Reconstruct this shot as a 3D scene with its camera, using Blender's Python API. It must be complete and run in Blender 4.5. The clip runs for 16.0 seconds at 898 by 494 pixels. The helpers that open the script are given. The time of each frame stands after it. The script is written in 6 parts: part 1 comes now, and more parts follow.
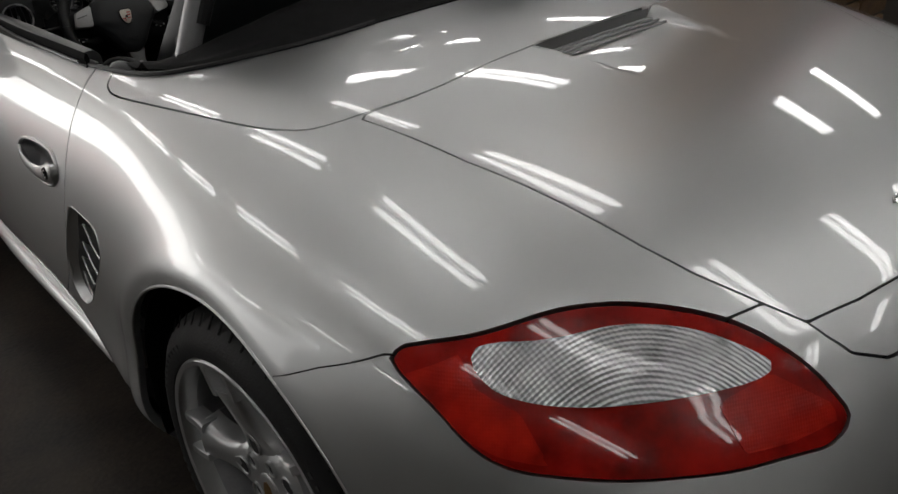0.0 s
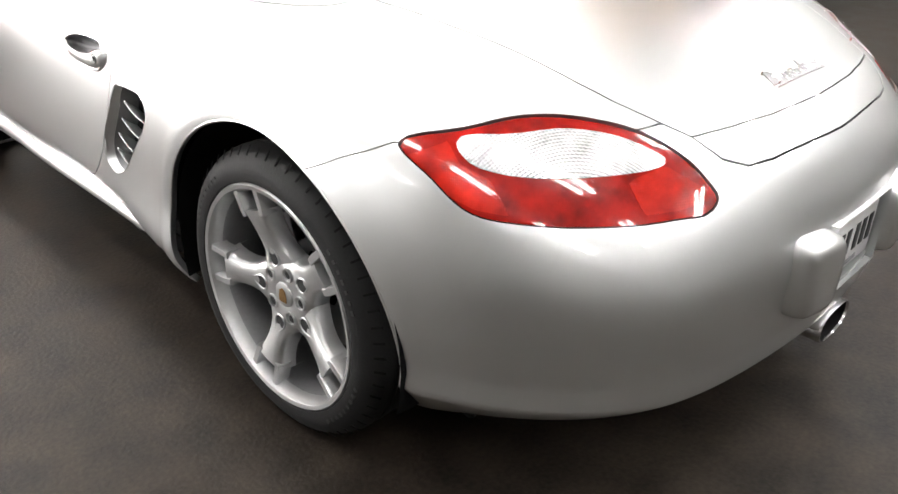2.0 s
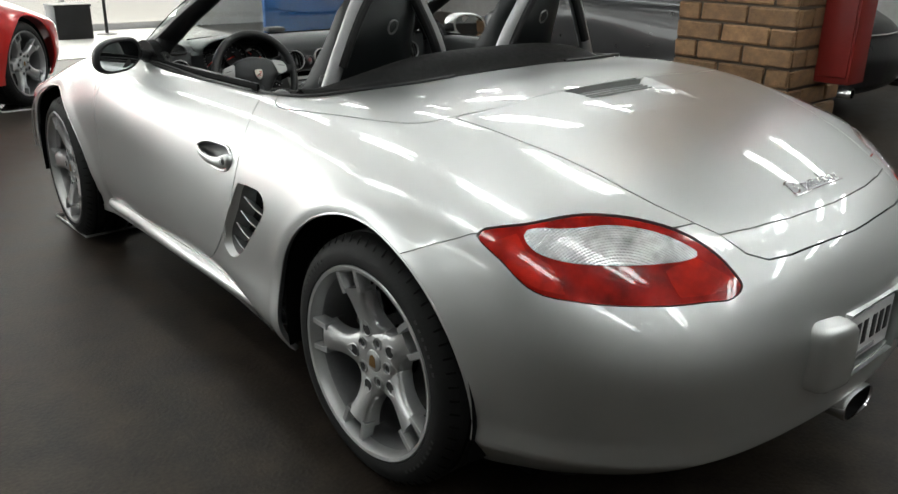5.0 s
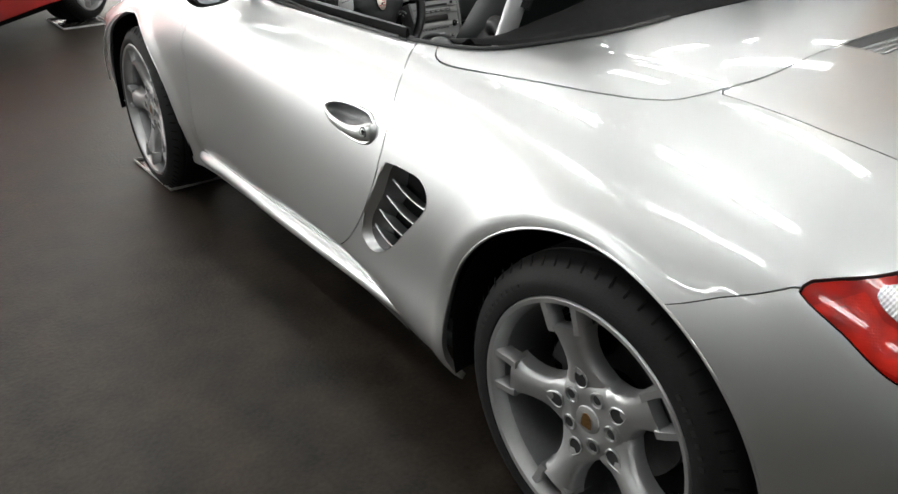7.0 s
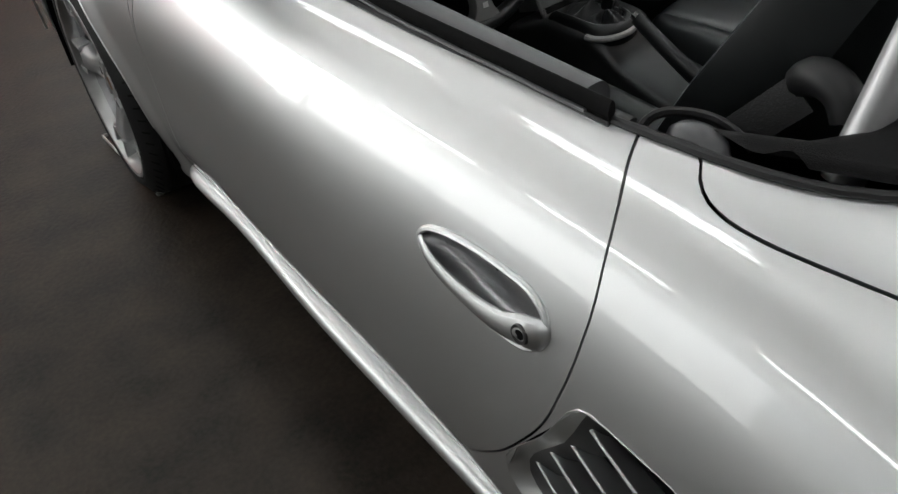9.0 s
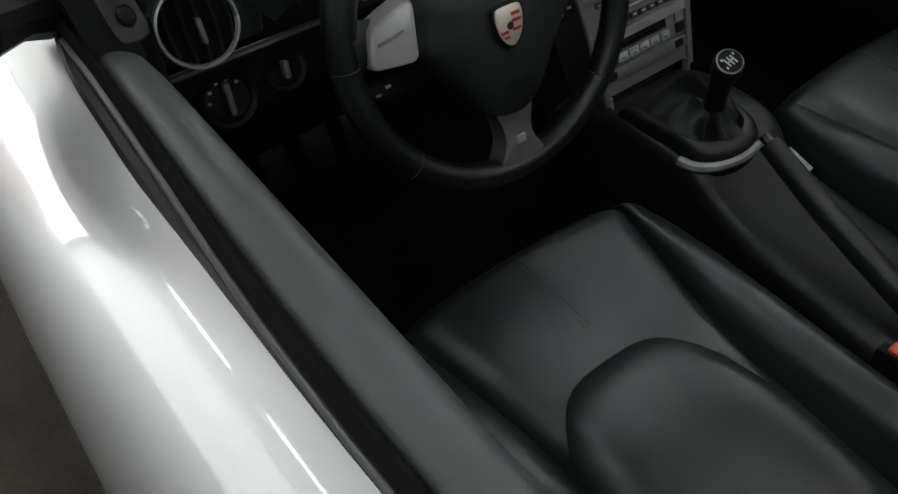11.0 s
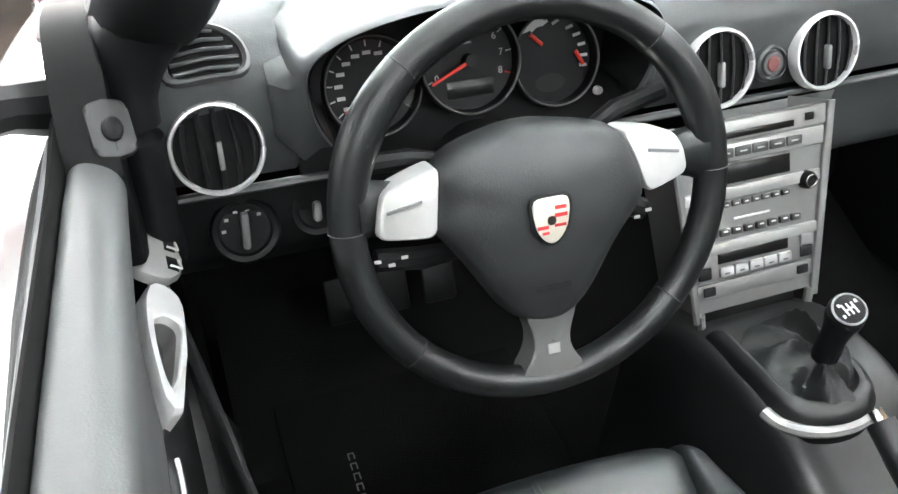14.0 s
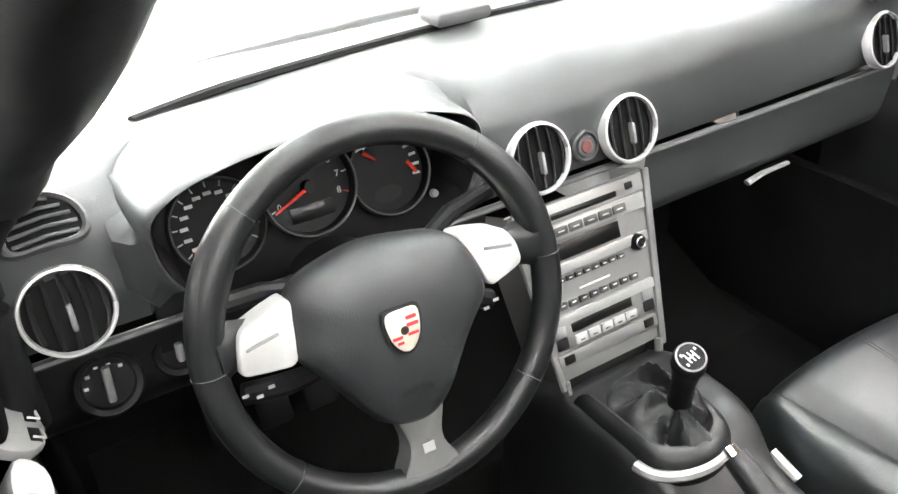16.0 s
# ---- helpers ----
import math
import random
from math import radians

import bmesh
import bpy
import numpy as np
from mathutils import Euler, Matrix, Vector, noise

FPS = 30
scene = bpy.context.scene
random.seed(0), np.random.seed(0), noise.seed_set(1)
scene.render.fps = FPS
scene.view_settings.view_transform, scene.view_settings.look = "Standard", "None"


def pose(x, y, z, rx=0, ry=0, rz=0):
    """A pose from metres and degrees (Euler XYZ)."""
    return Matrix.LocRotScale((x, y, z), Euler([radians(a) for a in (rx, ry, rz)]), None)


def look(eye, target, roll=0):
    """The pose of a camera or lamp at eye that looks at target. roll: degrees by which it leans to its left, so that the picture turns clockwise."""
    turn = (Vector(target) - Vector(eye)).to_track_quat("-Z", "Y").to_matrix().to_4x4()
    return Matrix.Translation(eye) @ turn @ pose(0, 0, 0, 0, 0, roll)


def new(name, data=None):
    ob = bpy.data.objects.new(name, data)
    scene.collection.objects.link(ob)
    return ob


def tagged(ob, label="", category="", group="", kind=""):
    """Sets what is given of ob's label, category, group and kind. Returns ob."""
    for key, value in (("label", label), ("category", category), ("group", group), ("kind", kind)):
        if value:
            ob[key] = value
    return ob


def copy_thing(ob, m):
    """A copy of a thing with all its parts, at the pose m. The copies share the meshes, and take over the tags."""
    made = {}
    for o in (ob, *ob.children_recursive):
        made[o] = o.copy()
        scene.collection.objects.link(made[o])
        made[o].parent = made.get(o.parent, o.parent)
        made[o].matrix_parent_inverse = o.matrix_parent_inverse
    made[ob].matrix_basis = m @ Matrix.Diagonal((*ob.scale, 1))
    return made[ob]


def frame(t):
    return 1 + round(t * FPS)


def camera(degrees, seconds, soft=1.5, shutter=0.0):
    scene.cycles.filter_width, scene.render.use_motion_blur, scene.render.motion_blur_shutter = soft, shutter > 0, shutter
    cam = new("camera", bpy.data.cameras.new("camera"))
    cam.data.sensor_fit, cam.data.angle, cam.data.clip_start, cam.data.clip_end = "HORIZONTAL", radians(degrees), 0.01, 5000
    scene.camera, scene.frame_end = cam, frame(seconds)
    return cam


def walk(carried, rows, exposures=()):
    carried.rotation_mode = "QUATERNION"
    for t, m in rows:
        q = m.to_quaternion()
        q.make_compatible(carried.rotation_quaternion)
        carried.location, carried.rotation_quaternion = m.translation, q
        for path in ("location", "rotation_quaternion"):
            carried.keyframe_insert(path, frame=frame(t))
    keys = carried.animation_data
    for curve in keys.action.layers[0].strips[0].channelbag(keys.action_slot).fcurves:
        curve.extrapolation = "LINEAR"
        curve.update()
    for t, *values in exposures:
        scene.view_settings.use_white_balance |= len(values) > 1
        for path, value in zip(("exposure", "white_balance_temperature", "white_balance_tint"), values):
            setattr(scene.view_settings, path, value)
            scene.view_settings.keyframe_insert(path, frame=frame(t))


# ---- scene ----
cam = camera(57.1, 16.0)
PATH = [
    (0, (-1.3164, -0.9896, 1.3642), (-0.4311, -0.0189, 0.6402), -2.64),
    (0.5, (-1.5271, -1.0203, 1.3274), (-0.5418, -0.1593, 0.594), -1.75),
    (1, (-1.6759, -1.0593, 1.2727), (-0.6407, -0.2771, 0.52), -1.68),
    (1.5, (-1.7317, -1.1464, 1.2595), (-0.7218, -0.3402, 0.4977), -0.88),
    (2, (-1.7289, -1.3087, 1.2549), (-0.7584, -0.3966, 0.5648), 1.36),
    (2.5, (-1.745, -1.4165, 1.2903), (-0.7895, -0.4647, 0.6335), 0.96),
    (3, (-1.8286, -1.511, 1.3099), (-0.8666, -0.5316, 0.7054), 1.62),
    (3.2, (-1.854, -1.537, 1.301), (-0.561, -0.216, 0.536), 2.0),
    (5.3, (-1.969, -1.499, 1.366), (-0.736, -0.091, 0.662), 0.9),
    (5.5, (-1.9523, -1.448, 1.3741), (-1.0475, -0.3834, 0.8283), 1.09),
    (6, (-1.9159, -1.2963, 1.3662), (-1.0456, -0.2216, 0.7851), 1.3),
    (6.5, (-1.8973, -1.0631, 1.3495), (-1.0374, -0.0063, 0.722), 2.73),
    (7, (-1.8406, -0.8117, 1.3515), (-1.0107, 0.2304, 0.6622), 0.25),
    (7.5, (-1.7031, -0.5462, 1.3601), (-0.9362, 0.4973, 0.6031), 0.53),
    (8, (-1.5976, -0.2623, 1.3702), (-0.8394, 0.7167, 0.5235), -0.95),
    (8.5, (-1.454, 0.0322, 1.3769), (-0.7289, 0.967, 0.4547), -3.46),
    (9, (-1.2701, 0.2935, 1.3573), (-0.601, 1.2165, 0.3825), -4.87),
    (9.5, (-1.152, 0.5098, 1.3248), (-0.4359, 1.3874, 0.3414), -2.89),
    (10, (-1.0027, 0.7088, 1.3195), (-0.3397, 1.5759, 0.2907), -8.42),
    (12.3, (-0.662, 0.915, 1.176), (-0.074, 2.125, -0.304), 5.1),
    (12.5, (-0.6441, 0.9071, 1.1889), (-0.2334, 1.8532, 0.0997), 3.96),
    (13, (-0.6237, 0.9176, 1.202), (-0.2232, 1.9378, 0.1779), 1.95),
    (13.5, (-0.6129, 0.9256, 1.2062), (-0.2056, 2.0141, 0.258), 0.82),
    (14, (-0.6069, 0.9337, 1.2121), (-0.1922, 2.0621, 0.315), 0.2),
    (14.5, (-0.6013, 0.9332, 1.2198), (-0.1693, 2.0784, 0.3527), 0.12),
    (15, (-0.5892, 0.9245, 1.2261), (-0.1091, 2.0749, 0.3919), 0.87),
    (15.5, (-0.5739, 0.9171, 1.2371), (-0.0348, 2.0639, 0.4345), -0.82),
    (16, (-0.5884, 0.9096, 1.2632), (0.0528, 2.0105, 0.4714), -3.26),
]
EXPOSURES = ((0,-2.05,6500,11),(.5,-1.75,6500,11),(1,-.8,6500,12),(1.5,.25,6500,13),(2,.55,6500,12),(2.5,.4,6500,11),(3,.15,6450,8),(5.5,-.8,6300,4),(6.5,-.4,6300,6),(8,-.5,6400,8),(8.5,-.6,6300,8),(9,-1.0,6300,8),(9.5,-1.6,6200,7),(10.2,-2.0,6300,7),(12.3,1.0,6000,4),(13.5,1.55,6150,6),(14.5,1.72,6250,7),(16,1.95,6500,10))
walk(cam, [(t, look(e, g, r)) for t, e, g, r in PATH], EXPOSURES)

# ---- light: rows of twin fluorescent tubes, daylight through the glazed front ----
world = bpy.data.worlds.new("world")
scene.world = world
world.use_nodes = True
_n, _l = world.node_tree.nodes, world.node_tree.links
_sky = _n.new("ShaderNodeTexSky")
_sky.sky_type, _sky.sun_disc = "NISHITA", False
_sky.sun_elevation, _sky.sun_rotation = radians(40), radians(10.6)
_sky.dust_density, _sky.ozone_density = 7.0, .4
_l.new(_sky.outputs[0], _n["Background"].inputs[0])
_n["Background"].inputs[1].default_value = 0.15
sun = new("sun", bpy.data.lights.new("sun", "SUN"))
sun.data.energy, sun.data.angle, sun.data.color = 5.0, radians(0.5), (1, .95, .88)
sun.matrix_world = look((0, 0, 20), (1.5, -8, 13))
TUBE_POWER = 24.0
# daylight in the two glazed openings, strongest by the corner
for _at, _to, _size, _watts in (((-8.9, 7.4, 1.65), (0, 7.4, 1.65), (6.8, 3.0), 260), ((-5.9, 10.9, 1.65), (-5.9, 0, 1.65), (5.8, 3.0), 660), ((.35, 10.9, 1.65), (.35, 0, 1.65), (6.5, 3.0), 360)):
    _day = new("window_daylight", bpy.data.lights.new("window_daylight", "AREA"))
    _day.data.shape, _day.data.size, _day.data.size_y = "RECTANGLE", _size[0], _size[1]
    _day.data.energy, _day.data.color = _watts, (1, .985, .96)
    _day.matrix_world = look(_at, _to)


# ---- materials ----
def mat(name, color, rough=.5, metal=0.0, coat=0.0, vary=.12, scale=8.0, bump=0.0, grain=120.0, island=0.0, sheen=0.0, dirt=0.0, spec=.5, coat_rough=.03):
    """A surface with its colour varied at a broad and a fine scale, and a fine relief."""
    m = bpy.data.materials.new(name)
    m.use_nodes = True
    nodes, link = m.node_tree.nodes, m.node_tree.links.new
    b = nodes["Principled BSDF"]
    b.inputs["Metallic"].default_value = metal
    b.inputs["Coat Weight"].default_value, b.inputs["Coat Roughness"].default_value = coat, coat_rough
    b.inputs["Specular IOR Level"].default_value = spec
    b.inputs["Sheen Weight"].default_value = sheen
    at = nodes.new("ShaderNodeTexCoord").outputs["Object"]
    broad, fine = nodes.new("ShaderNodeTexNoise"), nodes.new("ShaderNodeTexNoise")
    for n, s, d in ((broad, scale, 4), (fine, grain, 3)):
        n.inputs["Scale"].default_value, n.inputs["Detail"].default_value = s, d
        link(at, n.inputs["Vector"])
    mixed = nodes.new("ShaderNodeMath")
    mixed.operation = "MULTIPLY_ADD"
    mixed.inputs[1].default_value = .45
    link(fine.outputs["Fac"], mixed.inputs[0])
    link(broad.outputs["Fac"], mixed.inputs[2])
    ramp = nodes.new("ShaderNodeMapRange")
    ramp.inputs["From Min"].default_value, ramp.inputs["From Max"].default_value = .4, 1.05
    ramp.inputs["To Min"].default_value, ramp.inputs["To Max"].default_value = 1 - vary, 1 + vary
    link(mixed.outputs[0], ramp.inputs["Value"])
    tone = nodes.new("ShaderNodeVectorMath")
    tone.operation = "SCALE"
    tone.inputs[0].default_value = color
    out = ramp.outputs[0]
    if island:
        info, step, mul = nodes.new("ShaderNodeObjectInfo"), nodes.new("ShaderNodeMapRange"), nodes.new("ShaderNodeMath")
        step.inputs["To Min"].default_value, step.inputs["To Max"].default_value = 1 - island, 1 + island
        mul.operation = "MULTIPLY"
        link(info.outputs["Random"], step.inputs["Value"])
        link(step.outputs[0], mul.inputs[0])
        link(out, mul.inputs[1])
        out = mul.outputs[0]
    link(out, tone.inputs["Scale"])
    link(tone.outputs[0], b.inputs["Base Color"])
    rr = nodes.new("ShaderNodeMapRange")
    rr.inputs["To Min"].default_value, rr.inputs["To Max"].default_value = max(.02, rough * (1 - .25)), min(1, rough * 1.25)
    link(broad.outputs["Fac"], rr.inputs["Value"])
    link(rr.outputs[0], b.inputs["Roughness"])
    if bump:
        bp = nodes.new("ShaderNodeBump")
        bp.inputs["Strength"].default_value, bp.inputs["Distance"].default_value = bump, .002
        link(fine.outputs["Fac"], bp.inputs["Height"])
        link(bp.outputs[0], b.inputs["Normal"])
    return m


def glow(name, color, strength):
    m = bpy.data.materials.new(name)
    m.use_nodes = True
    b = m.node_tree.nodes["Principled BSDF"]
    b.inputs["Base Color"].default_value = (*color, 1)
    b.inputs["Emission Color"].default_value, b.inputs["Emission Strength"].default_value = (*color, 1), strength
    return m


def glass(name, color, rough=.0, ior=1.45):
    m = bpy.data.materials.new(name)
    m.use_nodes = True
    b = m.node_tree.nodes["Principled BSDF"]
    b.inputs["Base Color"].default_value = (*color, 1)
    b.inputs["Transmission Weight"].default_value, b.inputs["Roughness"].default_value, b.inputs["IOR"].default_value = 1, rough, ior
    return m


def lens_mat(name, color, ribs, rough=.2, depth=.5, metal=0.0, turn=0.0, spec=.5, arcs=False):
    """Moulded lamp plastic: fine prisms, straight or in arcs, under a clear gloss."""
    m = mat(name, color, rough, metal=metal, coat=1.0, vary=.6, scale=16, grain=40, spec=spec)
    nodes, link = m.node_tree.nodes, m.node_tree.links.new
    b = nodes["Principled BSDF"]
    at, place = nodes.new("ShaderNodeTexCoord"), nodes.new("ShaderNodeMapping")
    place.inputs["Rotation"].default_value = (0, 0, turn)
    if arcs:
        place.inputs["Location"].default_value = (.62, .54, -.50)
        place.inputs["Rotation"].default_value = (0, 0, 0)
    link(at.outputs["Object"], place.inputs["Vector"])
    wave, other, add, bp = nodes.new("ShaderNodeTexWave"), nodes.new("ShaderNodeTexWave"), nodes.new("ShaderNodeMath"), nodes.new("ShaderNodeBump")
    for w, d, k in ((wave, "X", 1), (other, "Z", 1.6 if arcs else 1)):
        w.bands_direction = d
        w.inputs["Scale"].default_value, w.inputs["Distortion"].default_value = ribs * k, .6
        link(place.outputs[0], w.inputs["Vector"])
    if arcs:
        other.wave_type, other.rings_direction = "RINGS", "SPHERICAL"
        add.operation = "MULTIPLY_ADD"
        add.inputs[1].default_value = .35
        link(wave.outputs["Fac"], add.inputs[0])
        link(other.outputs["Fac"], add.inputs[2])
    else:
        link(wave.outputs["Fac"], add.inputs[0])
        link(other.outputs["Fac"], add.inputs[1])
    bp.inputs["Strength"].default_value, bp.inputs["Distance"].default_value = depth, .003
    link(add.outputs[0], bp.inputs["Height"])
    link(bp.outputs[0], b.inputs["Normal"])
    return m


def paint(name, color, metal=.90, rough=.43):
    m = mat(name, color, rough, metal=metal, coat=1.0, vary=.035, scale=1.2, grain=900, spec=.5)
    m.node_tree.nodes["Principled BSDF"].inputs["Coat IOR"].default_value = 1.65
    return m


SILVER = paint("silver_paint", (.64, .652, .649))
RED_PAINT = paint("red_paint", (.55, .012, .01), metal=.1, rough=.35)
BLACK_PAINT = mat("black_paint", (.006, .006, .007), .3, coat=.25, vary=.05, spec=.3)
# darker copy of the wheel silver, the barrel's shade mixed into it
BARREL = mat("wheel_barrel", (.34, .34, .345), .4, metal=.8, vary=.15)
# near-black that holds the shade of cavities in its colour; liners use it too
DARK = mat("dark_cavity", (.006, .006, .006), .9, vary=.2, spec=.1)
RUBBER = mat("rubber_trim", (.008, .008, .0085), .5, vary=.2, bump=.1, spec=.35)
TYRE = mat("tyre_rubber", (.0105, .0105, .0105), .66, vary=.3, scale=14, bump=.35, grain=200, spec=.25)
# darker than the tyre: the shadows of the raised lettering are in this colour
TYRE_MARK = mat("raised_tyre_mark", (.006, .006, .006), .6)
ALLOY = mat("wheel_silver", (.50, .505, .505), .40, metal=.84, coat=.2, vary=.08, scale=20, bump=.01)
CHROME = mat("chrome", (.75, .75, .75), .1, metal=1.0, vary=.06)
STEEL = mat("brake_steel", (.10, .10, .10), .42, metal=1.0, vary=.2, scale=30)
GOLD = mat("badge_gold", (.30, .17, .06), .35, metal=.8, vary=.3, scale=300)
RED_LENS = lens_mat("red_lens", (.29, .006, .003), 55, depth=.02, turn=.8, spec=.15)
AMBER_RED = lens_mat("bright_red_lens", (.42, .012, .005), 90, depth=.05, turn=.8, spec=.2)
CLEAR_LENS = lens_mat("clear_lens", (.62, .62, .63), 48, rough=.2, depth=.55, metal=.5, arcs=True)
FLOOR = mat("showroom_floor", (.0270, .0209, .0158), .50, vary=.95, scale=6.5, bump=.6, grain=80, spec=.20)
CEIL = mat("ceiling_board", (.50, .50, .49), .9, vary=.1)
WALL = mat("grey_wall", (.30, .295, .285), .8, vary=.15)
LIGHT_WALL = mat("pale_wall", (.62, .60, .57), .8, vary=.1)
BLUE = mat("blue_panel", (.02, .10, .30), .35, vary=.15)
BRICK = mat("face_brick", (.20, .112, .052), .85, vary=.4, scale=30, bump=.9, grain=140, island=.3)
MORTAR = mat("mortar", (.075, .055, .038), .95, vary=.3, bump=.6)
RED_METAL = mat("red_sheet_metal", (.20, .014, .011), .45, coat=.3, vary=.15)
WHITE = mat("white_plastic", (.7, .7, .7), .4, vary=.08)
TUBE = glow("lit_tube", (1.0, .99, .97), TUBE_POWER)
# grey that puts the sheen of the rubber seal into the colour
SEAL_SHEEN = mat("seal_sheen_grey", (.075, .076, .078), .30, vary=.1)
SOFT_TOP = mat("black_canvas", (.0042, .0042, .0044), .7, vary=.3, scale=60, bump=.4, grain=700, spec=.2)


# ---- building helpers ----
def mesh_of(name, verts, faces, normals=None, smooth=True):
    me = bpy.data.meshes.new(name)
    me.from_pydata([tuple(map(float, v)) for v in verts], [], [tuple(map(int, f)) for f in faces])
    me.validate()
    if smooth:
        me.polygons.foreach_set("use_smooth", [True] * len(me.polygons))
    if normals is not None and len(normals) == len(me.vertices):
        me.normals_split_custom_set_from_vertices([tuple(map(float, n)) for n in normals])
    return me


def put(name, me, material, parent=None, label=""):
    """Links a mesh as one object, under its thing where one is given."""
    ob = new(name, me)
    for m in (material if isinstance(material, (list, tuple)) else (material,)):
        me.materials.append(m)
    if parent is not None:
        ob.parent = parent
        ob.matrix_parent_inverse = parent.matrix_world.inverted() if parent.type == "EMPTY" and parent.parent is None else Matrix()
    if label:
        tagged(ob, label)
    return ob


def part(name, bm, material, parent, label="", smooth=True, angle=35):
    bmesh.ops.recalc_face_normals(bm, faces=bm.faces)
    me = bpy.data.meshes.new(name)
    bm.to_mesh(me)
    bm.free()
    if smooth:
        me.polygons.foreach_set("use_smooth", [True] * len(me.polygons))
        me.set_sharp_from_angle(angle=radians(angle))
    return put(name, me, material, parent, label)


def box(size, at=(0, 0, 0), bevel=.004, turn=None, steps=2, bm=None):
    bm = bm or bmesh.new()
    m = Matrix.Translation(at) @ (turn.to_4x4() if turn else Matrix()) @ Matrix.Diagonal((*size, 1))
    made = bmesh.ops.create_cube(bm, size=1, matrix=m)["verts"]
    if bevel:
        edges = list({e for v in made for e in v.link_edges})
        bmesh.ops.bevel(bm, geom=edges, offset=min(bevel, min(size) * .45), segments=steps, affect="EDGES", profile=.5)
    return bm


def lathe(profile, m=Matrix(), steps=48, start=0.0, end=360.0, bm=None):
    """Turns a profile of (radius, height) about the local z axis."""
    bm = bm or bmesh.new()
    full = abs(end - start) >= 359.9
    n = steps if full else steps + 1
    rings = []
    for i in range(n):
        a = radians(start + (end - start) * i / steps)
        rings.append([bm.verts.new(m @ Vector((r * math.cos(a), r * math.sin(a), h))) for r, h in profile])
    for i in range(steps):
        a, b = rings[i], rings[(i + 1) % n]
        for k in range(len(profile) - 1):
            vs = []
            for v in (a[k], b[k], b[k + 1], a[k + 1]):
                if not any((v.co - w.co).length < 1e-7 for w in vs):
                    vs.append(v)
            if len(vs) > 2:
                bm.faces.new(vs)
    bmesh.ops.remove_doubles(bm, verts=bm.verts, dist=1e-6)
    return bm


def smooth_path(points, steps=8, closed=False):
    """A soft curve through a few points."""
    p = np.array(points, float)
    if closed:
        p = np.concatenate((p[-3:], p, p[:3]))
    chord = np.r_[0, np.cumsum(np.maximum(np.linalg.norm(np.diff(p, axis=0), axis=1), 1e-6))]
    lo, hi = (3, len(p) - 3) if closed else (0, len(p) - 1)
    at = np.concatenate([np.linspace(chord[i], chord[i + 1], steps, endpoint=False) for i in range(lo, hi)] + ([] if closed else [chord[-1:]]))
    return spline_matrix(chord, at) @ p


def loft(rows, closed=False, caps=False, bm=None):
    """Skins a list of rows of points; closed: each row is a ring."""
    bm = bm or bmesh.new()
    vs = [[bm.verts.new(tuple(map(float, q))) for q in row] for row in rows]
    n = len(vs[0])
    for a, b in zip(vs, vs[1:]):
        for k in range(n if closed else n - 1):
            try:
                bm.faces.new((a[k], a[(k + 1) % n], b[(k + 1) % n], b[k]))
            except ValueError:
                pass
    if caps:
        bm.faces.new(vs[0])
        bm.faces.new(vs[-1][::-1])
    return bm


def tube(path, radius, sides=10, closed=False, caps=True, flat=1.0, up=None, bm=None):
    """A rod along a path; radius: one number or one for each point; flat: its height against its width."""
    p = np.array(path, float)
    n = len(p)
    rad = np.full(n, radius, float) if np.isscalar(radius) else np.asarray(radius, float)
    if closed:
        t = np.roll(p, -1, 0) - np.roll(p, 1, 0)
    else:
        t = np.gradient(p, axis=0)
    t /= np.linalg.norm(t, axis=1)[:, None] + 1e-12
    ref = np.array(up if up is not None else (0, 0, 1), float)
    rows = []
    for i in range(n):
        s = np.cross(t[i], ref)
        if np.linalg.norm(s) < .05:
            s = np.cross(t[i], (0, 1, 0.1))
        s /= np.linalg.norm(s)
        w = np.cross(s, t[i])
        a = np.linspace(0, 2 * np.pi, sides, endpoint=False)
        rows.append(p[i] + rad[i] * (np.cos(a)[:, None] * s + flat * np.sin(a)[:, None] * w))
    if closed:
        rows.append(rows[0])
        bm = loft(rows, closed=True, bm=bm)
        bmesh.ops.remove_doubles(bm, verts=bm.verts, dist=1e-6)
        return bm
    return loft(rows, closed=True, caps=caps, bm=bm)


def prism(outline, depth, m=Matrix(), bevel=0.0, bm=None, steps=2):
    """A flat outline (x, y) made depth thick along the local z axis."""
    fresh = bm is None
    bm = bm or bmesh.new()
    low = [bm.verts.new(m @ Vector((x, y, 0))) for x, y in outline]
    high = [bm.verts.new(m @ Vector((x, y, depth))) for x, y in outline]
    n = len(outline)
    bm.faces.new(low[::-1])
    top = bm.faces.new(high)
    for k in range(n):
        bm.faces.new((low[k], low[(k + 1) % n], high[(k + 1) % n], high[k]))
    if bevel:
        bmesh.ops.bevel(bm, geom=list(top.edges), offset=bevel, segments=steps, affect="EDGES", profile=.5)
    return bm


def axes(origin, x, z):
    """A frame at origin whose x and z axes point along the given ways."""
    z = Vector(z).normalized()
    x = Vector(x)
    x = (x - z * x.dot(z)).normalized()
    y = z.cross(x)
    return Matrix(((x.x, y.x, z.x, origin[0]), (x.y, y.y, z.y, origin[1]), (x.z, y.z, z.z, origin[2]), (0, 0, 0, 1)))


RIGHT = (1.065, .02)


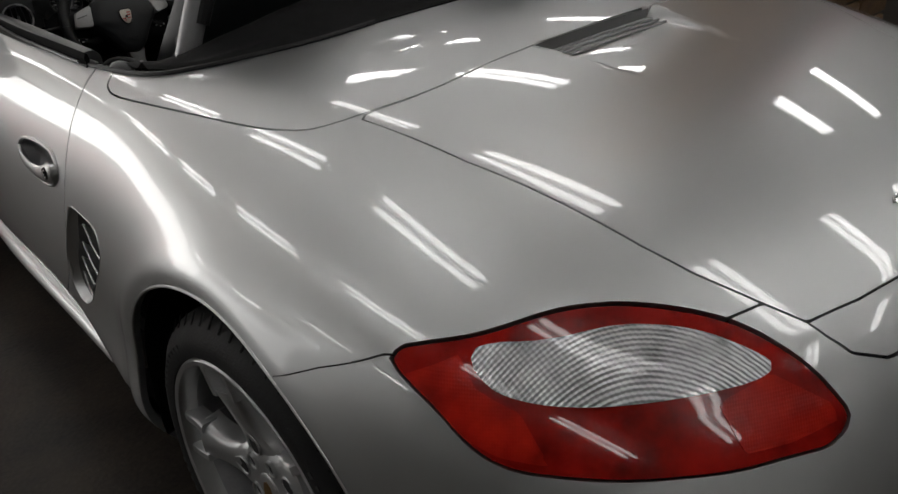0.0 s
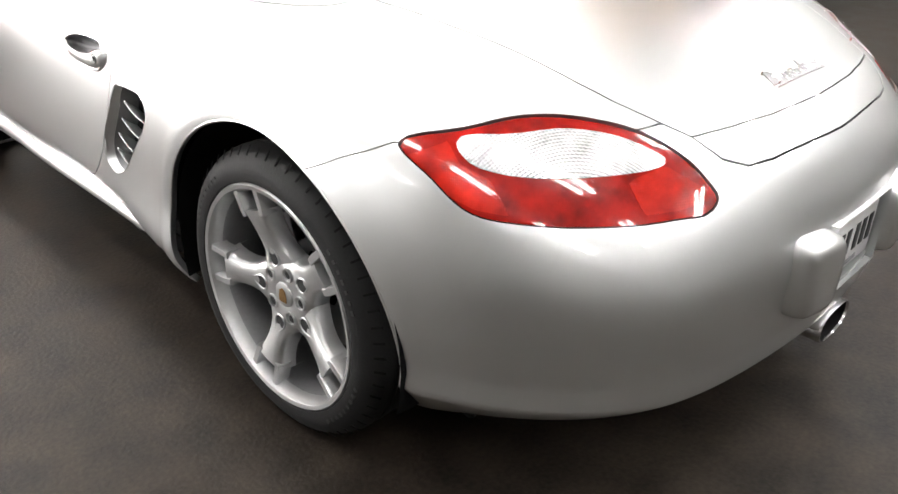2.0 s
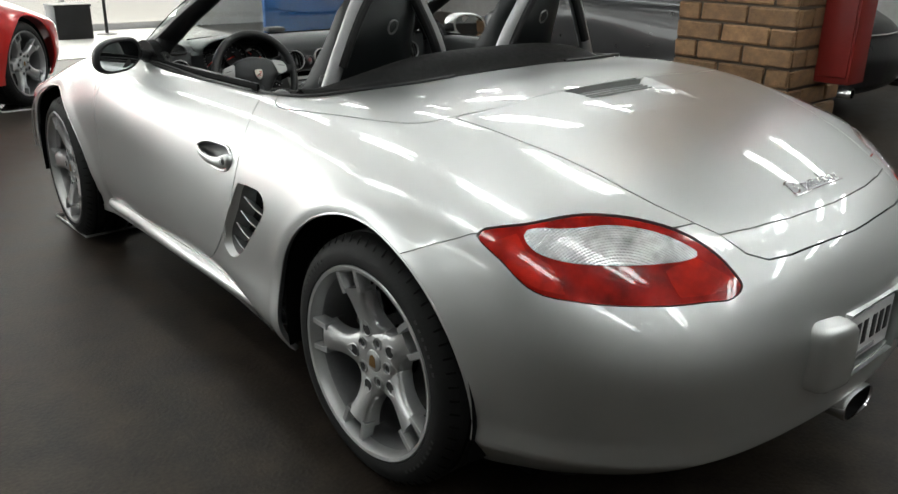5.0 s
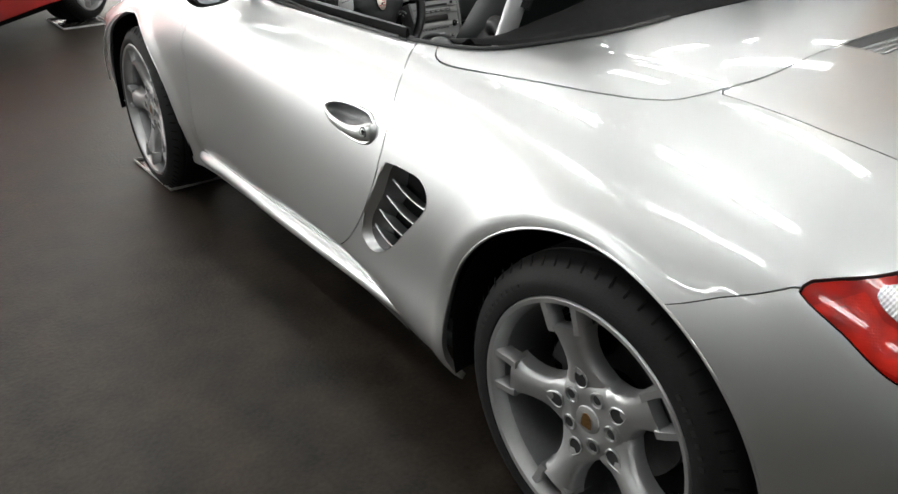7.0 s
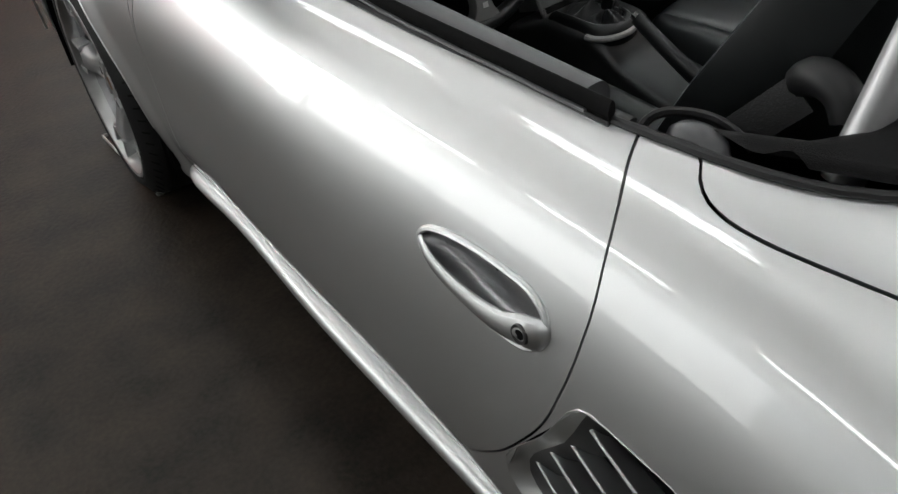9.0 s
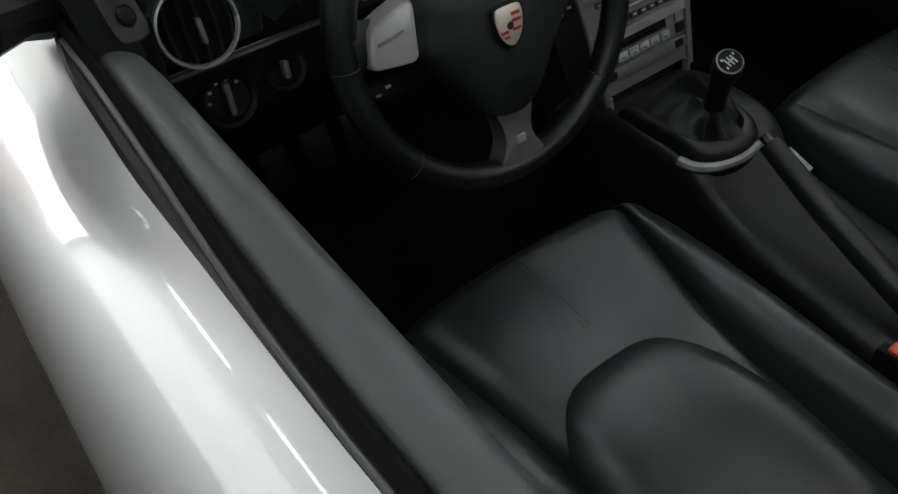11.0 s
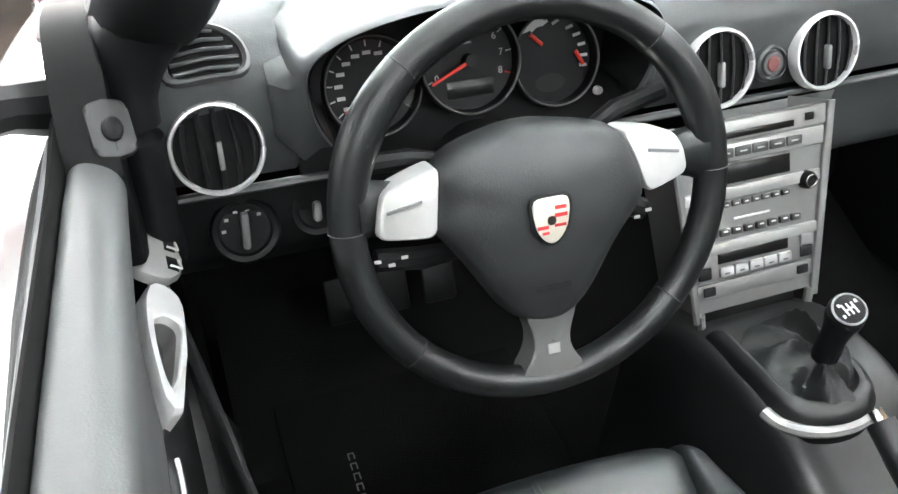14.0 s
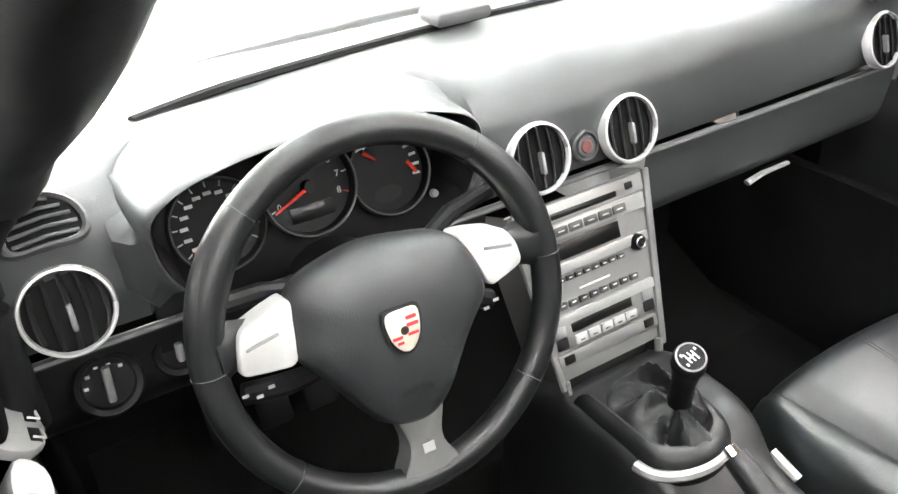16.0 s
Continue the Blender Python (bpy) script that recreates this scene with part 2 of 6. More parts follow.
def flip_x(bm):
    """To the car's right side, which sits a touch wider and higher."""
    for v in bm.verts:
        v.co.z += RIGHT[1] * max(0, -v.co.x)
        v.co.x = -v.co.x * RIGHT[0]
    return bm


# Half of the body's skin: nine lines from sill to spine, each through fourteen stations from nose to tail (half width, along, up).
LINES = [
    [(0, 3.25, .18), (.45, 3.17, .18), (.71, 2.9, .18), (.765, 2.415, .18), (.762, 1.95, .205), (.772, 1.4, .205), (.792, .85, .208),
     (.838, .45, .212), (.845, .05, .215), (.815, -.25, .225), (.745, -.47, .235), (.56, -.665, .24), (.30, -.755, .25), (0, -.78, .255)],
    [(0, 3.31, .28), (.47, 3.22, .28), (.74, 2.93, .28), (.80, 2.415, .28), (.778, 1.95, .285), (.800, 1.4, .292), (.826, .85, .298),
     (.878, .45, .285), (.88, .05, .29), (.850, -.27, .295), (.778, -.513, .295), (.588, -.72, .295), (.313, -.81, .30), (0, -.835, .30)],
    [(0, 3.33, .42), (.48, 3.24, .42), (.755, 2.95, .42), (.822, 2.415, .42), (.803, 1.95, .38), (.820, 1.4, .385), (.842, .85, .39),
     (.873, .45, .41), (.892, .05, .42), (.868, -.285, .42), (.797, -.53, .42), (.605, -.745, .42), (.325, -.835, .42), (0, -.86, .42)],
    [(0, 3.31, .52), (.49, 3.20, .52), (.75, 2.95, .54), (.828, 2.415, .55), (.82, 1.95, .55), (.832, 1.4, .55), (.845, .85, .54),
     (.872, .45, .55), (.899, .05, .56), (.874, -.29, .56), (.80, -.535, .55), (.60, -.745, .55), (.32, -.835, .55), (0, -.86, .55)],
    [(0, 3.2, .60), (.48, 3.10, .60), (.74, 2.9, .62), (.80, 2.415, .67), (.825, 1.95, .68), (.833, 1.4, .69), (.829, .85, .69),
     (.852, .45, .69), (.887, .05, .69), (.852, -.30, .70), (.765, -.51, .675), (.56, -.68, .67), (.30, -.775, .675), (0, -.805, .675)],
    [(0, 3.0, .655), (.42, 2.92, .67), (.66, 2.8, .69), (.71, 2.415, .765), (.79, 1.95, .79), (.795, 1.4, .80), (.785, .85, .805),
     (.80, .45, .81), (.82, .05, .815), (.765, -.30, .80), (.66, -.49, .765), (.47, -.635, .742), (.26, -.715, .74), (0, -.745, .74)],
    [(0, 2.75, .71), (.36, 2.72, .72), (.58, 2.65, .74), (.62, 2.415, .81), (.70, 1.95, .86), (.70, 1.4, .885), (.69, .80, .892),
     (.70, .45, .895), (.66, .05, .905), (.60, -.28, .865), (.50, -.45, .83), (.36, -.57, .805), (.20, -.635, .797), (0, -.655, .796)],
    [(0, 2.4, .76), (.22, 2.4, .765), (.35, 2.35, .78), (.36, 2.2, .80), (.42, 1.95, .83), (.42, 1.4, .88), (.42, .8, .91),
     (.42, .45, .935), (.38, .05, .943), (.34, -.2, .915), (.28, -.32, .892), (.2, -.42, .868), (.11, -.47, .857), (0, -.48, .855)],
    [(0, 2.25, .79), (0, 2.22, .79), (0, 2.15, .80), (0, 2.05, .81), (0, 1.9, .82), (0, 1.4, .88), (0, .8, .92),
     (0, .45, .95), (0, .05, .955), (0, -.1, .943), (0, -.18, .932), (0, -.24, .924), (0, -.27, .92), (0, -.28, .918)],
]
CROWN = (.89854, .0998, -.03956, .00193, -.00168, -.02423, .01433, -.02146, .00851, -.00574, .00918)
HUBS = ((0.0, .334, .374, .008), (2.415, .322, .362, .007))


def spline_matrix(knots, at):
    """Rows that weigh control values at the knots into a smooth (natural cubic) curve."""
    n, h = len(knots), np.diff(knots)
    a, b = np.zeros((n, n)), np.zeros((n, n))
    a[0, 0] = a[-1, -1] = 1
    for i in range(1, n - 1):
        a[i, i - 1:i + 2] = h[i - 1], 2 * (h[i - 1] + h[i]), h[i]
        b[i, i - 1:i + 2] = 6 / h[i - 1], -6 / h[i - 1] - 6 / h[i], 6 / h[i]
    bend, at = np.linalg.solve(a, b), np.asarray(at, float)
    k = np.clip(np.searchsorted(knots, at) - 1, 0, n - 2)
    s, eye, hk = (at - knots[k])[:, None], np.eye(n), h[k][:, None]
    slope = (eye[k + 1] - eye[k]) / hk - hk * (2 * bend[k] + bend[k + 1]) / 6
    return eye[k] + s * slope + s ** 2 * bend[k] / 2 + s ** 3 * (bend[k + 1] - bend[k]) / (6 * hk)


WIDE = 1.013
NET = np.array(LINES) * (WIDE, 1, 1.004)
_turn = np.array((-1, 1, 1))
NET = np.concatenate((NET[:, 2:0:-1] * _turn, NET, NET[:, -2:-4:-1] * _turn), axis=1)
NET = np.concatenate((NET, NET[-2:-4:-1] * _turn), axis=0)
U_KNOTS = np.arange(NET.shape[1]) - 2.0
V_KNOTS = np.array([0, .09, .22, .35, .49, .64, .80, 1.10, 1.45, 1.80, 2.10])


def skin(u, v):
    """Points of the half skin: u 0 (nose) to 13 (tail), v 0 (sill) to 1.45 (spine)."""
    mu, mv = spline_matrix(U_KNOTS, u), spline_matrix(V_KNOTS, v)
    p = np.einsum("nl,lsk,ns->nk", mv, NET, mu)
    for y, z, r, lift in HUBS:
        d = np.hypot(p[:, 1] - y, p[:, 2] - z)
        k = np.clip((r + .090 - d) / .070, 0, 1)
        # a flat rolled lip, set in behind a crease, runs round each opening
        e = np.hypot(p[:, 1] - y - .008, p[:, 2] - z - .002) - r - .012
        fade = np.clip((p[:, 1] - y + .19) / .24, 0, 1) ** 2 * (3 - 2 * np.clip((p[:, 1] - y + .19) / .24, 0, 1))
        t = np.clip(.044 - e, 0, .06)
        out = np.clip((.11 - e) / .066, 0, 1)
        inward = .32 * np.where(t < .024, t * t / .048, t - .012) - .004 * out * out * (3 - 2 * out)
        p[:, 0] += (lift * k * k * (3 - 2 * k) - inward * fade) * np.clip((p[:, 0] - .5) / .2, 0, 1)
    # the rear deck is drawn out to one even crown
    ease = lambda s: np.clip(s, 0, 1) ** 2 * (3 - 2 * np.clip(s, 0, 1))
    w = ease((.66 - p[:, 0]) / .18) * ease((.42 - p[:, 1]) / .25) * ease((p[:, 1] + .77) / .10) * ease((p[:, 2] - .70) / .05)
    x, y = np.minimum(p[:, 0], .7) / .5, (np.clip(p[:, 1], -.8, .45) + .35) / .4
    powers = [(2 * i, j) for i in range(3) for j in range(5) if 2 * i + j <= 5]
    p[:, 2] += w * (sum(c * x ** i * y ** j for c, (i, j) in zip(CROWN, powers)) - p[:, 2])
    # the rear bumper flares a little above its crease
    d = .018 * np.clip((.362 - p[:, 2]) / .064, 0, 1) ** 1.6 * ease((-.20 - p[:, 1]) / .18)
    p[:, 0] += d * .8 * np.minimum(1, p[:, 0] / .5)
    p[:, 1] -= d * .8
    # below a crease the rear bumper tucks in towards the floor
    d = np.maximum(0, .298 - p[:, 2]) * ease((-.20 - p[:, 1]) / .18)
    p[:, 0] -= d * .40 * np.minimum(1, p[:, 0] / .5)
    p[:, 1] += d * .42
    p[:, 2] -= d * .45
    # the lid dips towards its front edge, between two side walls
    run = np.clip((p[:, 1] + .235) / .225, 0, 1) ** 1.3 * (p[:, 1] < .0025)
    p[:, 2] -= .022 * run * ease((.150 + .03 * run - p[:, 0]) / .016) * (p[:, 2] > .8)
    return p


def skin_normal(u, v):
    """Outward normals of the half skin (half width counted outward)."""
    h = 1e-3
    a, b, c, d = (np.clip(u + h, 0, 13), np.clip(u - h, 0, 13), np.clip(v + h, 0, 1.45), np.clip(v - h, 0, 1.45))
    n = np.cross(skin(a, v) - skin(b, v), skin(u, c) - skin(u, d))
    return -n / (np.linalg.norm(n, axis=1)[:, None] + 1e-12)


def outline_distance(points, poly):
    """Signed distance of 2D points from a closed outline: negative inside."""
    p, q = np.asarray(points, float), np.asarray(poly, float)
    best, inside = np.full(len(p), 1e9), np.zeros(len(p), bool)
    for a, b in zip(q, np.roll(q, -1, 0)):
        e, w = b - a, p - a
        k = np.clip((w @ e) / (e @ e + 1e-12), 0, 1)
        best = np.minimum(best, np.hypot(*(w - k[:, None] * e).T))
        cross = ((a[1] > p[:, 1]) != (b[1] > p[:, 1])) & (p[:, 0] < (b[0] - a[0]) * (p[:, 1] - a[1]) / (b[1] - a[1] + 1e-12) + a[0])
        inside ^= cross
    return np.where(inside, -best, best)


class Piece:
    """A piece of the half skin: places (u, v) and faces; cut() parts it along the zero line of a function of the points."""

    def __init__(self, uv, faces):
        self.uv, self.faces = uv, faces

    def cut(self, function, gap=0.0):
        """The piece where the function is below -gap, and the piece where it is above gap."""
        return self.side(lambda p: function(p) + gap, -1), self.side(lambda p: function(p) - gap, 1)

    def side(self, function, sign):
        if not self.faces:
            return Piece(self.uv, [])
        f = sign * function(skin(self.uv[:, 0], self.uv[:, 1]))
        uv, made, faces = [tuple(r) for r in self.uv], {}, []
        keep = f > 0
        for face in self.faces:
            k = [keep[i] for i in face]
            if all(k):
                faces.append(face)
                continue
            if not any(k):
                continue
            ring = []
            for i, j in zip(face, face[1:] + face[:1]):
                if keep[i]:
                    ring.append(i)
                if keep[i] != keep[j]:
                    key = (min(i, j), max(i, j))
                    if key not in made:
                        a, b = key
                        made[key] = len(uv)
                        s = f[a] / (f[a] - f[b])
                        uv.append(tuple(self.uv[a] * (1 - s) + self.uv[b] * s))
                    ring.append(made[key])
            if len(ring) > 2:
                faces.append(tuple(ring))
        uv = np.array(uv)
        used = sorted({i for q in faces for i in q})
        back = {o: n for n, o in enumerate(used)}
        return Piece(uv[used] if used else uv, [tuple(back[i] for i in q) for q in faces])

    def build(self, name, material, parent, side="left", lip=.012, push=0.0, label="", extra=0.0):
        """Makes the mesh on the left, the right or both halves, its rims turned in by lip."""
        if not self.faces:
            return None
        base = skin(self.uv[:, 0], self.uv[:, 1])
        nrm = skin_normal(self.uv[:, 0], self.uv[:, 1])
        pts = base + nrm * push
        faces, normals = [tuple(q) for q in self.faces], nrm.copy()
        count = {}
        for q in faces:
            for i, j in zip(q, q[1:] + q[:1]):
                count[(min(i, j), max(i, j))] = count.get((min(i, j), max(i, j)), 0) + 1
        if lip:
            rim = [(i, j) for q in faces for i, j in zip(q, q[1:] + q[:1]) if count[(min(i, j), max(i, j))] == 1]
            rim = [(i, j) for i, j in rim if not (base[i][0] < 1e-4 and base[j][0] < 1e-4)]
            ends = sorted({i for e in rim for i in e})
            n0 = len(pts)
            a = {o: n0 + n for n, o in enumerate(ends)}
            b = {o: n0 + len(ends) + n for n, o in enumerate(ends)}
            side_n = np.zeros((len(pts), 3))
            for i, j in rim:
                s = np.cross(nrm[i], base[j] - base[i])
                side_n[i] += s
                side_n[j] += s
            side_n /= np.linalg.norm(side_n, axis=1)[:, None] + 1e-12
            pts = np.concatenate((pts, pts[ends], pts[ends] - nrm[ends] * lip))
            normals = np.concatenate((normals, side_n[ends], side_n[ends]))
            faces += [(j_, i_, b_, c_) for j_, i_, b_, c_ in ((a[j], a[i], b[i], b[j]) for i, j in rim)]
        halves = []
        if side in ("left", "both"):
            halves.append((pts * (-1, 1, 1), normals * (-1, 1, 1), faces))
        if side in ("right", "both"):
            halves.append((pts * (RIGHT[0], 1, 1) + pts[:, :1] * (0, 0, RIGHT[1]), normals, [q[::-1] for q in faces]))
        vs, ns, fs = [], [], []
        for p_, n_, f_ in halves:
            k = sum(len(q) for q in vs)
            vs.append(p_)
            ns.append(n_)
            fs += [tuple(i + k for i in q) for q in f_]
        return put(name, mesh_of(name, np.concatenate(vs), fs, np.concatenate(ns)), material, parent, label)


def grid_piece(nu=330, nv=110):
    u, v = np.meshgrid(np.linspace(0, 13, nu + 1), np.linspace(0, 1.45, nv + 1))
    idx = np.arange((nu + 1) * (nv + 1)).reshape(nv + 1, nu + 1)
    faces = np.stack((idx[:-1, :-1], idx[:-1, 1:], idx[1:, 1:], idx[1:, :-1]), -1).reshape(-1, 4)
    return Piece(np.stack((u.ravel(), v.ravel()), 1), [tuple(q) for q in faces.tolist()])


def side_view(poly, low=.45, rounded=0):
    """Distance from an outline drawn on the car's side (along, up)."""
    q = smooth_path(poly, rounded, closed=True) if rounded else np.array(poly)
    return lambda p: np.where(p[:, 0] > low, outline_distance(p[:, 1:], q), 1.0)


def top_view(poly, low=.6, rounded=0):
    """Distance from an outline drawn on the car's top (half width, along)."""
    q = smooth_path(poly, rounded, closed=True) if rounded else np.array(poly)
    return lambda p: np.where(p[:, 2] > low, outline_distance(p[:, :2] / (WIDE, 1), q), 1.0)


def corner_view(poly, rounded=0):
    """Distance from an outline drawn on the rear corner (round the corner, up)."""
    q = smooth_path(poly, rounded, closed=True) if rounded else np.array(poly)
    return lambda p: np.where(p[:, 1] < -.1, outline_distance(np.stack((corner(p), p[:, 2]), 1), q), 1.0)


def corner(p):
    return (.386 * (.81 - p[:, 0] / WIDE) + .417 * (-.32 - p[:, 1])) / .568




# ---- the showroom ----
def slab(name, size, at, material, label, category, bevel=0.0):
    ob = part(name, box(size, at, bevel), material, None)
    return tagged(ob, label, category, kind="structure")


X0, X1, Y0, Y1, HIGH = -9.0, 9.0, -8.0, 11.0, 3.25
slab("floor", (18.4, 19.4, .2), (0, 1.5, -.1), FLOOR, "dark grey-brown matt showroom floor with a fine worn texture", "floor")
slab("ceiling", (X1 - X0 + .4, Y1 - Y0 + .4, .2), ((X0 + X1) / 2, (Y0 + Y1) / 2, HIGH + .1), CEIL, "dim grey showroom ceiling above the rows of tubes", "ceiling")
slab("wall_south", (X1 - X0 + .4, .2, HIGH), ((X0 + X1) / 2, Y0 - .1, HIGH / 2), WALL, "plain grey wall closing the rear of the showroom", "wall")
slab("wall_east", (.2, Y1 - Y0, HIGH), (X1 + .1, (Y0 + Y1) / 2, HIGH / 2), WALL, "plain grey side wall of the showroom", "wall")
slab("wall_west", (.2, 10.0, HIGH), (X0 - .1, Y0 + 5.0, HIGH / 2), WALL, "plain grey side wall beside the glazing", "wall")
slab("wall_north", (5.2, .2, HIGH), (6.4, Y1 + .1, HIGH / 2), LIGHT_WALL, "pale grey front wall beyond the windscreen", "wall")
slab("blue_wall_panel", (1.75, .08, 1.3), (5.15, 9.50, .65), BLUE, "blue painted board standing on the floor before the pale front wall", "wall panel", .01)
PANE = glass("window_glass", (.98, .99, .98))
FRAME = mat("window_frame", (.35, .35, .35), .5, vary=.1)


def glazing(name, start, end, bays):
    """Floor-to-ceiling shop glazing between two ground points."""
    a, b = Vector((*start, 0)), Vector((*end, 0))
    way = (b - a).normalized()
    turn = Matrix.Rotation(math.atan2(way.y, way.x), 3, "Z")
    root = tagged(new(name), "tall bright shop window with slim grey frames", "window", kind="structure")
    long = (b - a).length / bays
    for i in range(bays + 1):
        p = a + way * long * i
        part("mullion", box((.06, .08, HIGH), (p.x, p.y, HIGH / 2), .005, turn), FRAME, root)
    for z in (.05, HIGH - .05):
        m = (a + b) / 2
        part("rail", box(((b - a).length, .07, .1), (m.x, m.y, z), .005, turn), FRAME, root)
    for i in range(bays):
        p = a + way * long * (i + .5)
        ob = part("pane", box((long - .06, .008, HIGH - .2), (p.x, p.y, HIGH / 2), 0, turn), PANE, root)
        ob.visible_shadow = False


# added pale slab: the daylight pool on the floor is put into its colour
slab("sun_patch_floor", (12.6, 2.7, .008), (-2.5, 9.64, .004), mat("sun_patch_white", (.60, .59, .57), .25, vary=.12, scale=3, spec=.5), "pale slab laid as the sunlit patch of floor along the shop window", "floor", .002)
glazing("window_1", (X0, Y1), (3.8, Y1), 7)
glazing("window_2", (X0, 2.0), (X0, Y1), 6)
ground = slab("ground", (160, 160, .1), (0, 0, -.26), mat("pale_paving", (.62, .61, .59), .9, vary=.2), "pale paving outside the shop windows", "ground")


def tube_light(at):
    """A batten with two bare fluorescent tubes."""
    x, y, z = at
    root = tagged(new("ceiling_light"), "white batten with two lit fluorescent tubes", "ceiling light", "rows of tube lights")
    root.location = at
    put_at = Matrix.Translation(at)
    housing = part("housing", box((.27, 1.24, .05), (x, y, z - .03), .008), WHITE, root)
    for dx in (-.078, .078):
        m = put_at @ Matrix.Translation((dx, -.59, -.085)) @ Matrix.Rotation(radians(-90), 4, "X")
        part("lit_tube", lathe([(0, 0), (.032, 0), (.032, 1.18), (0, 1.18)], m, 10), TUBE, root)
    return root


first_light = None
for x in (-6.0, -2.1, -.5, 1.05, 2.6, 4.15, 5.7):
    for y in (-3.55, -1.6, .45, 2.4, 4.4, 6.3, 8.2):
        if x < -5 and y < 0 or (x, y) == (2.6, .45):
            continue
        if first_light is None:
            first_light = tube_light((0, 0, 0))
            first_light.location = (x, y, HIGH)
        else:
            copy_thing(first_light, Matrix.Translation((x, y, HIGH)))


def brick_pillar(x0, x1, y0, y1, high):
    """A square pier of face bricks in stretcher bond."""
    root = tagged(new("brick_pillar"), "pier of brown face bricks beside the car", "pillar", kind="structure")
    root.location = (x0, y0, 0)
    bpy.context.view_layer.update()
    part("mortar_core", box((x1 - x0 - .012, y1 - y0 - .012, high), ((x0 + x1) / 2, (y0 + y1) / 2, high / 2), 0), MORTAR, root)
    rng = random.Random(4)
    course, long = .0845, .232
    shapes = {}
    for k in range(int(high / course)):
        z = (k + .5) * course
        for face in ("x", "y"):
            a, b = (y0, y1) if face == "x" else (x0, x1)
            s = a - (long / 2 if (k + (face == "y")) % 2 else 0)
            while s < b - .02:
                lo, hi = max(a, s) + .005, min(b, s + long) - .005
                s += long
                if hi - lo < .03:
                    continue
                key = (face, round(hi - lo, 3), rng.randrange(3))
                if key not in shapes:
                    size = (.03, hi - lo, course - .012) if face == "x" else (hi - lo, .03, course - .012)
                    bm = box(size, (0, 0, 0), .006, steps=1)
                    for v in bm.verts:
                        v.co += Vector([rng.uniform(-.0025, .0025) for _ in range(3)])
                    me = bpy.data.meshes.new("brick")
                    bm.to_mesh(me)
                    bm.free()
                    me.materials.append(BRICK)
                    shapes[key] = me
                ob = new("brick", shapes[key])
                ob.parent, ob.matrix_parent_inverse = root, root.matrix_world.inverted()
                off = rng.uniform(-.003, .003)
                ob.location = (x0 + .008 + off, (lo + hi) / 2, z) if face == "x" else ((lo + hi) / 2, y0 + .008 + off, z)
    return root


def red_cabinet():
    """A red sheet-metal cabinet hung on the pier."""
    root = tagged(new("red_cabinet"), "red sheet-metal cabinet hung on the brick pier", "cabinet")
    root.location = (1.68, .0, .78)
    bpy.context.view_layer.update()
    part("body", box((.16, .155, 1.3), (1.765, .078, 1.43), .008), RED_METAL, root)
    part("door", box((.012, .135, 1.24), (1.681, .078, 1.43), .005), RED_METAL, root)
    return root


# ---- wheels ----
# near-black that paints the shade in the hub's hollows; the bolts share it
HOLLOW = mat("hub_shade_grey", (.012, .012, .012), .6)


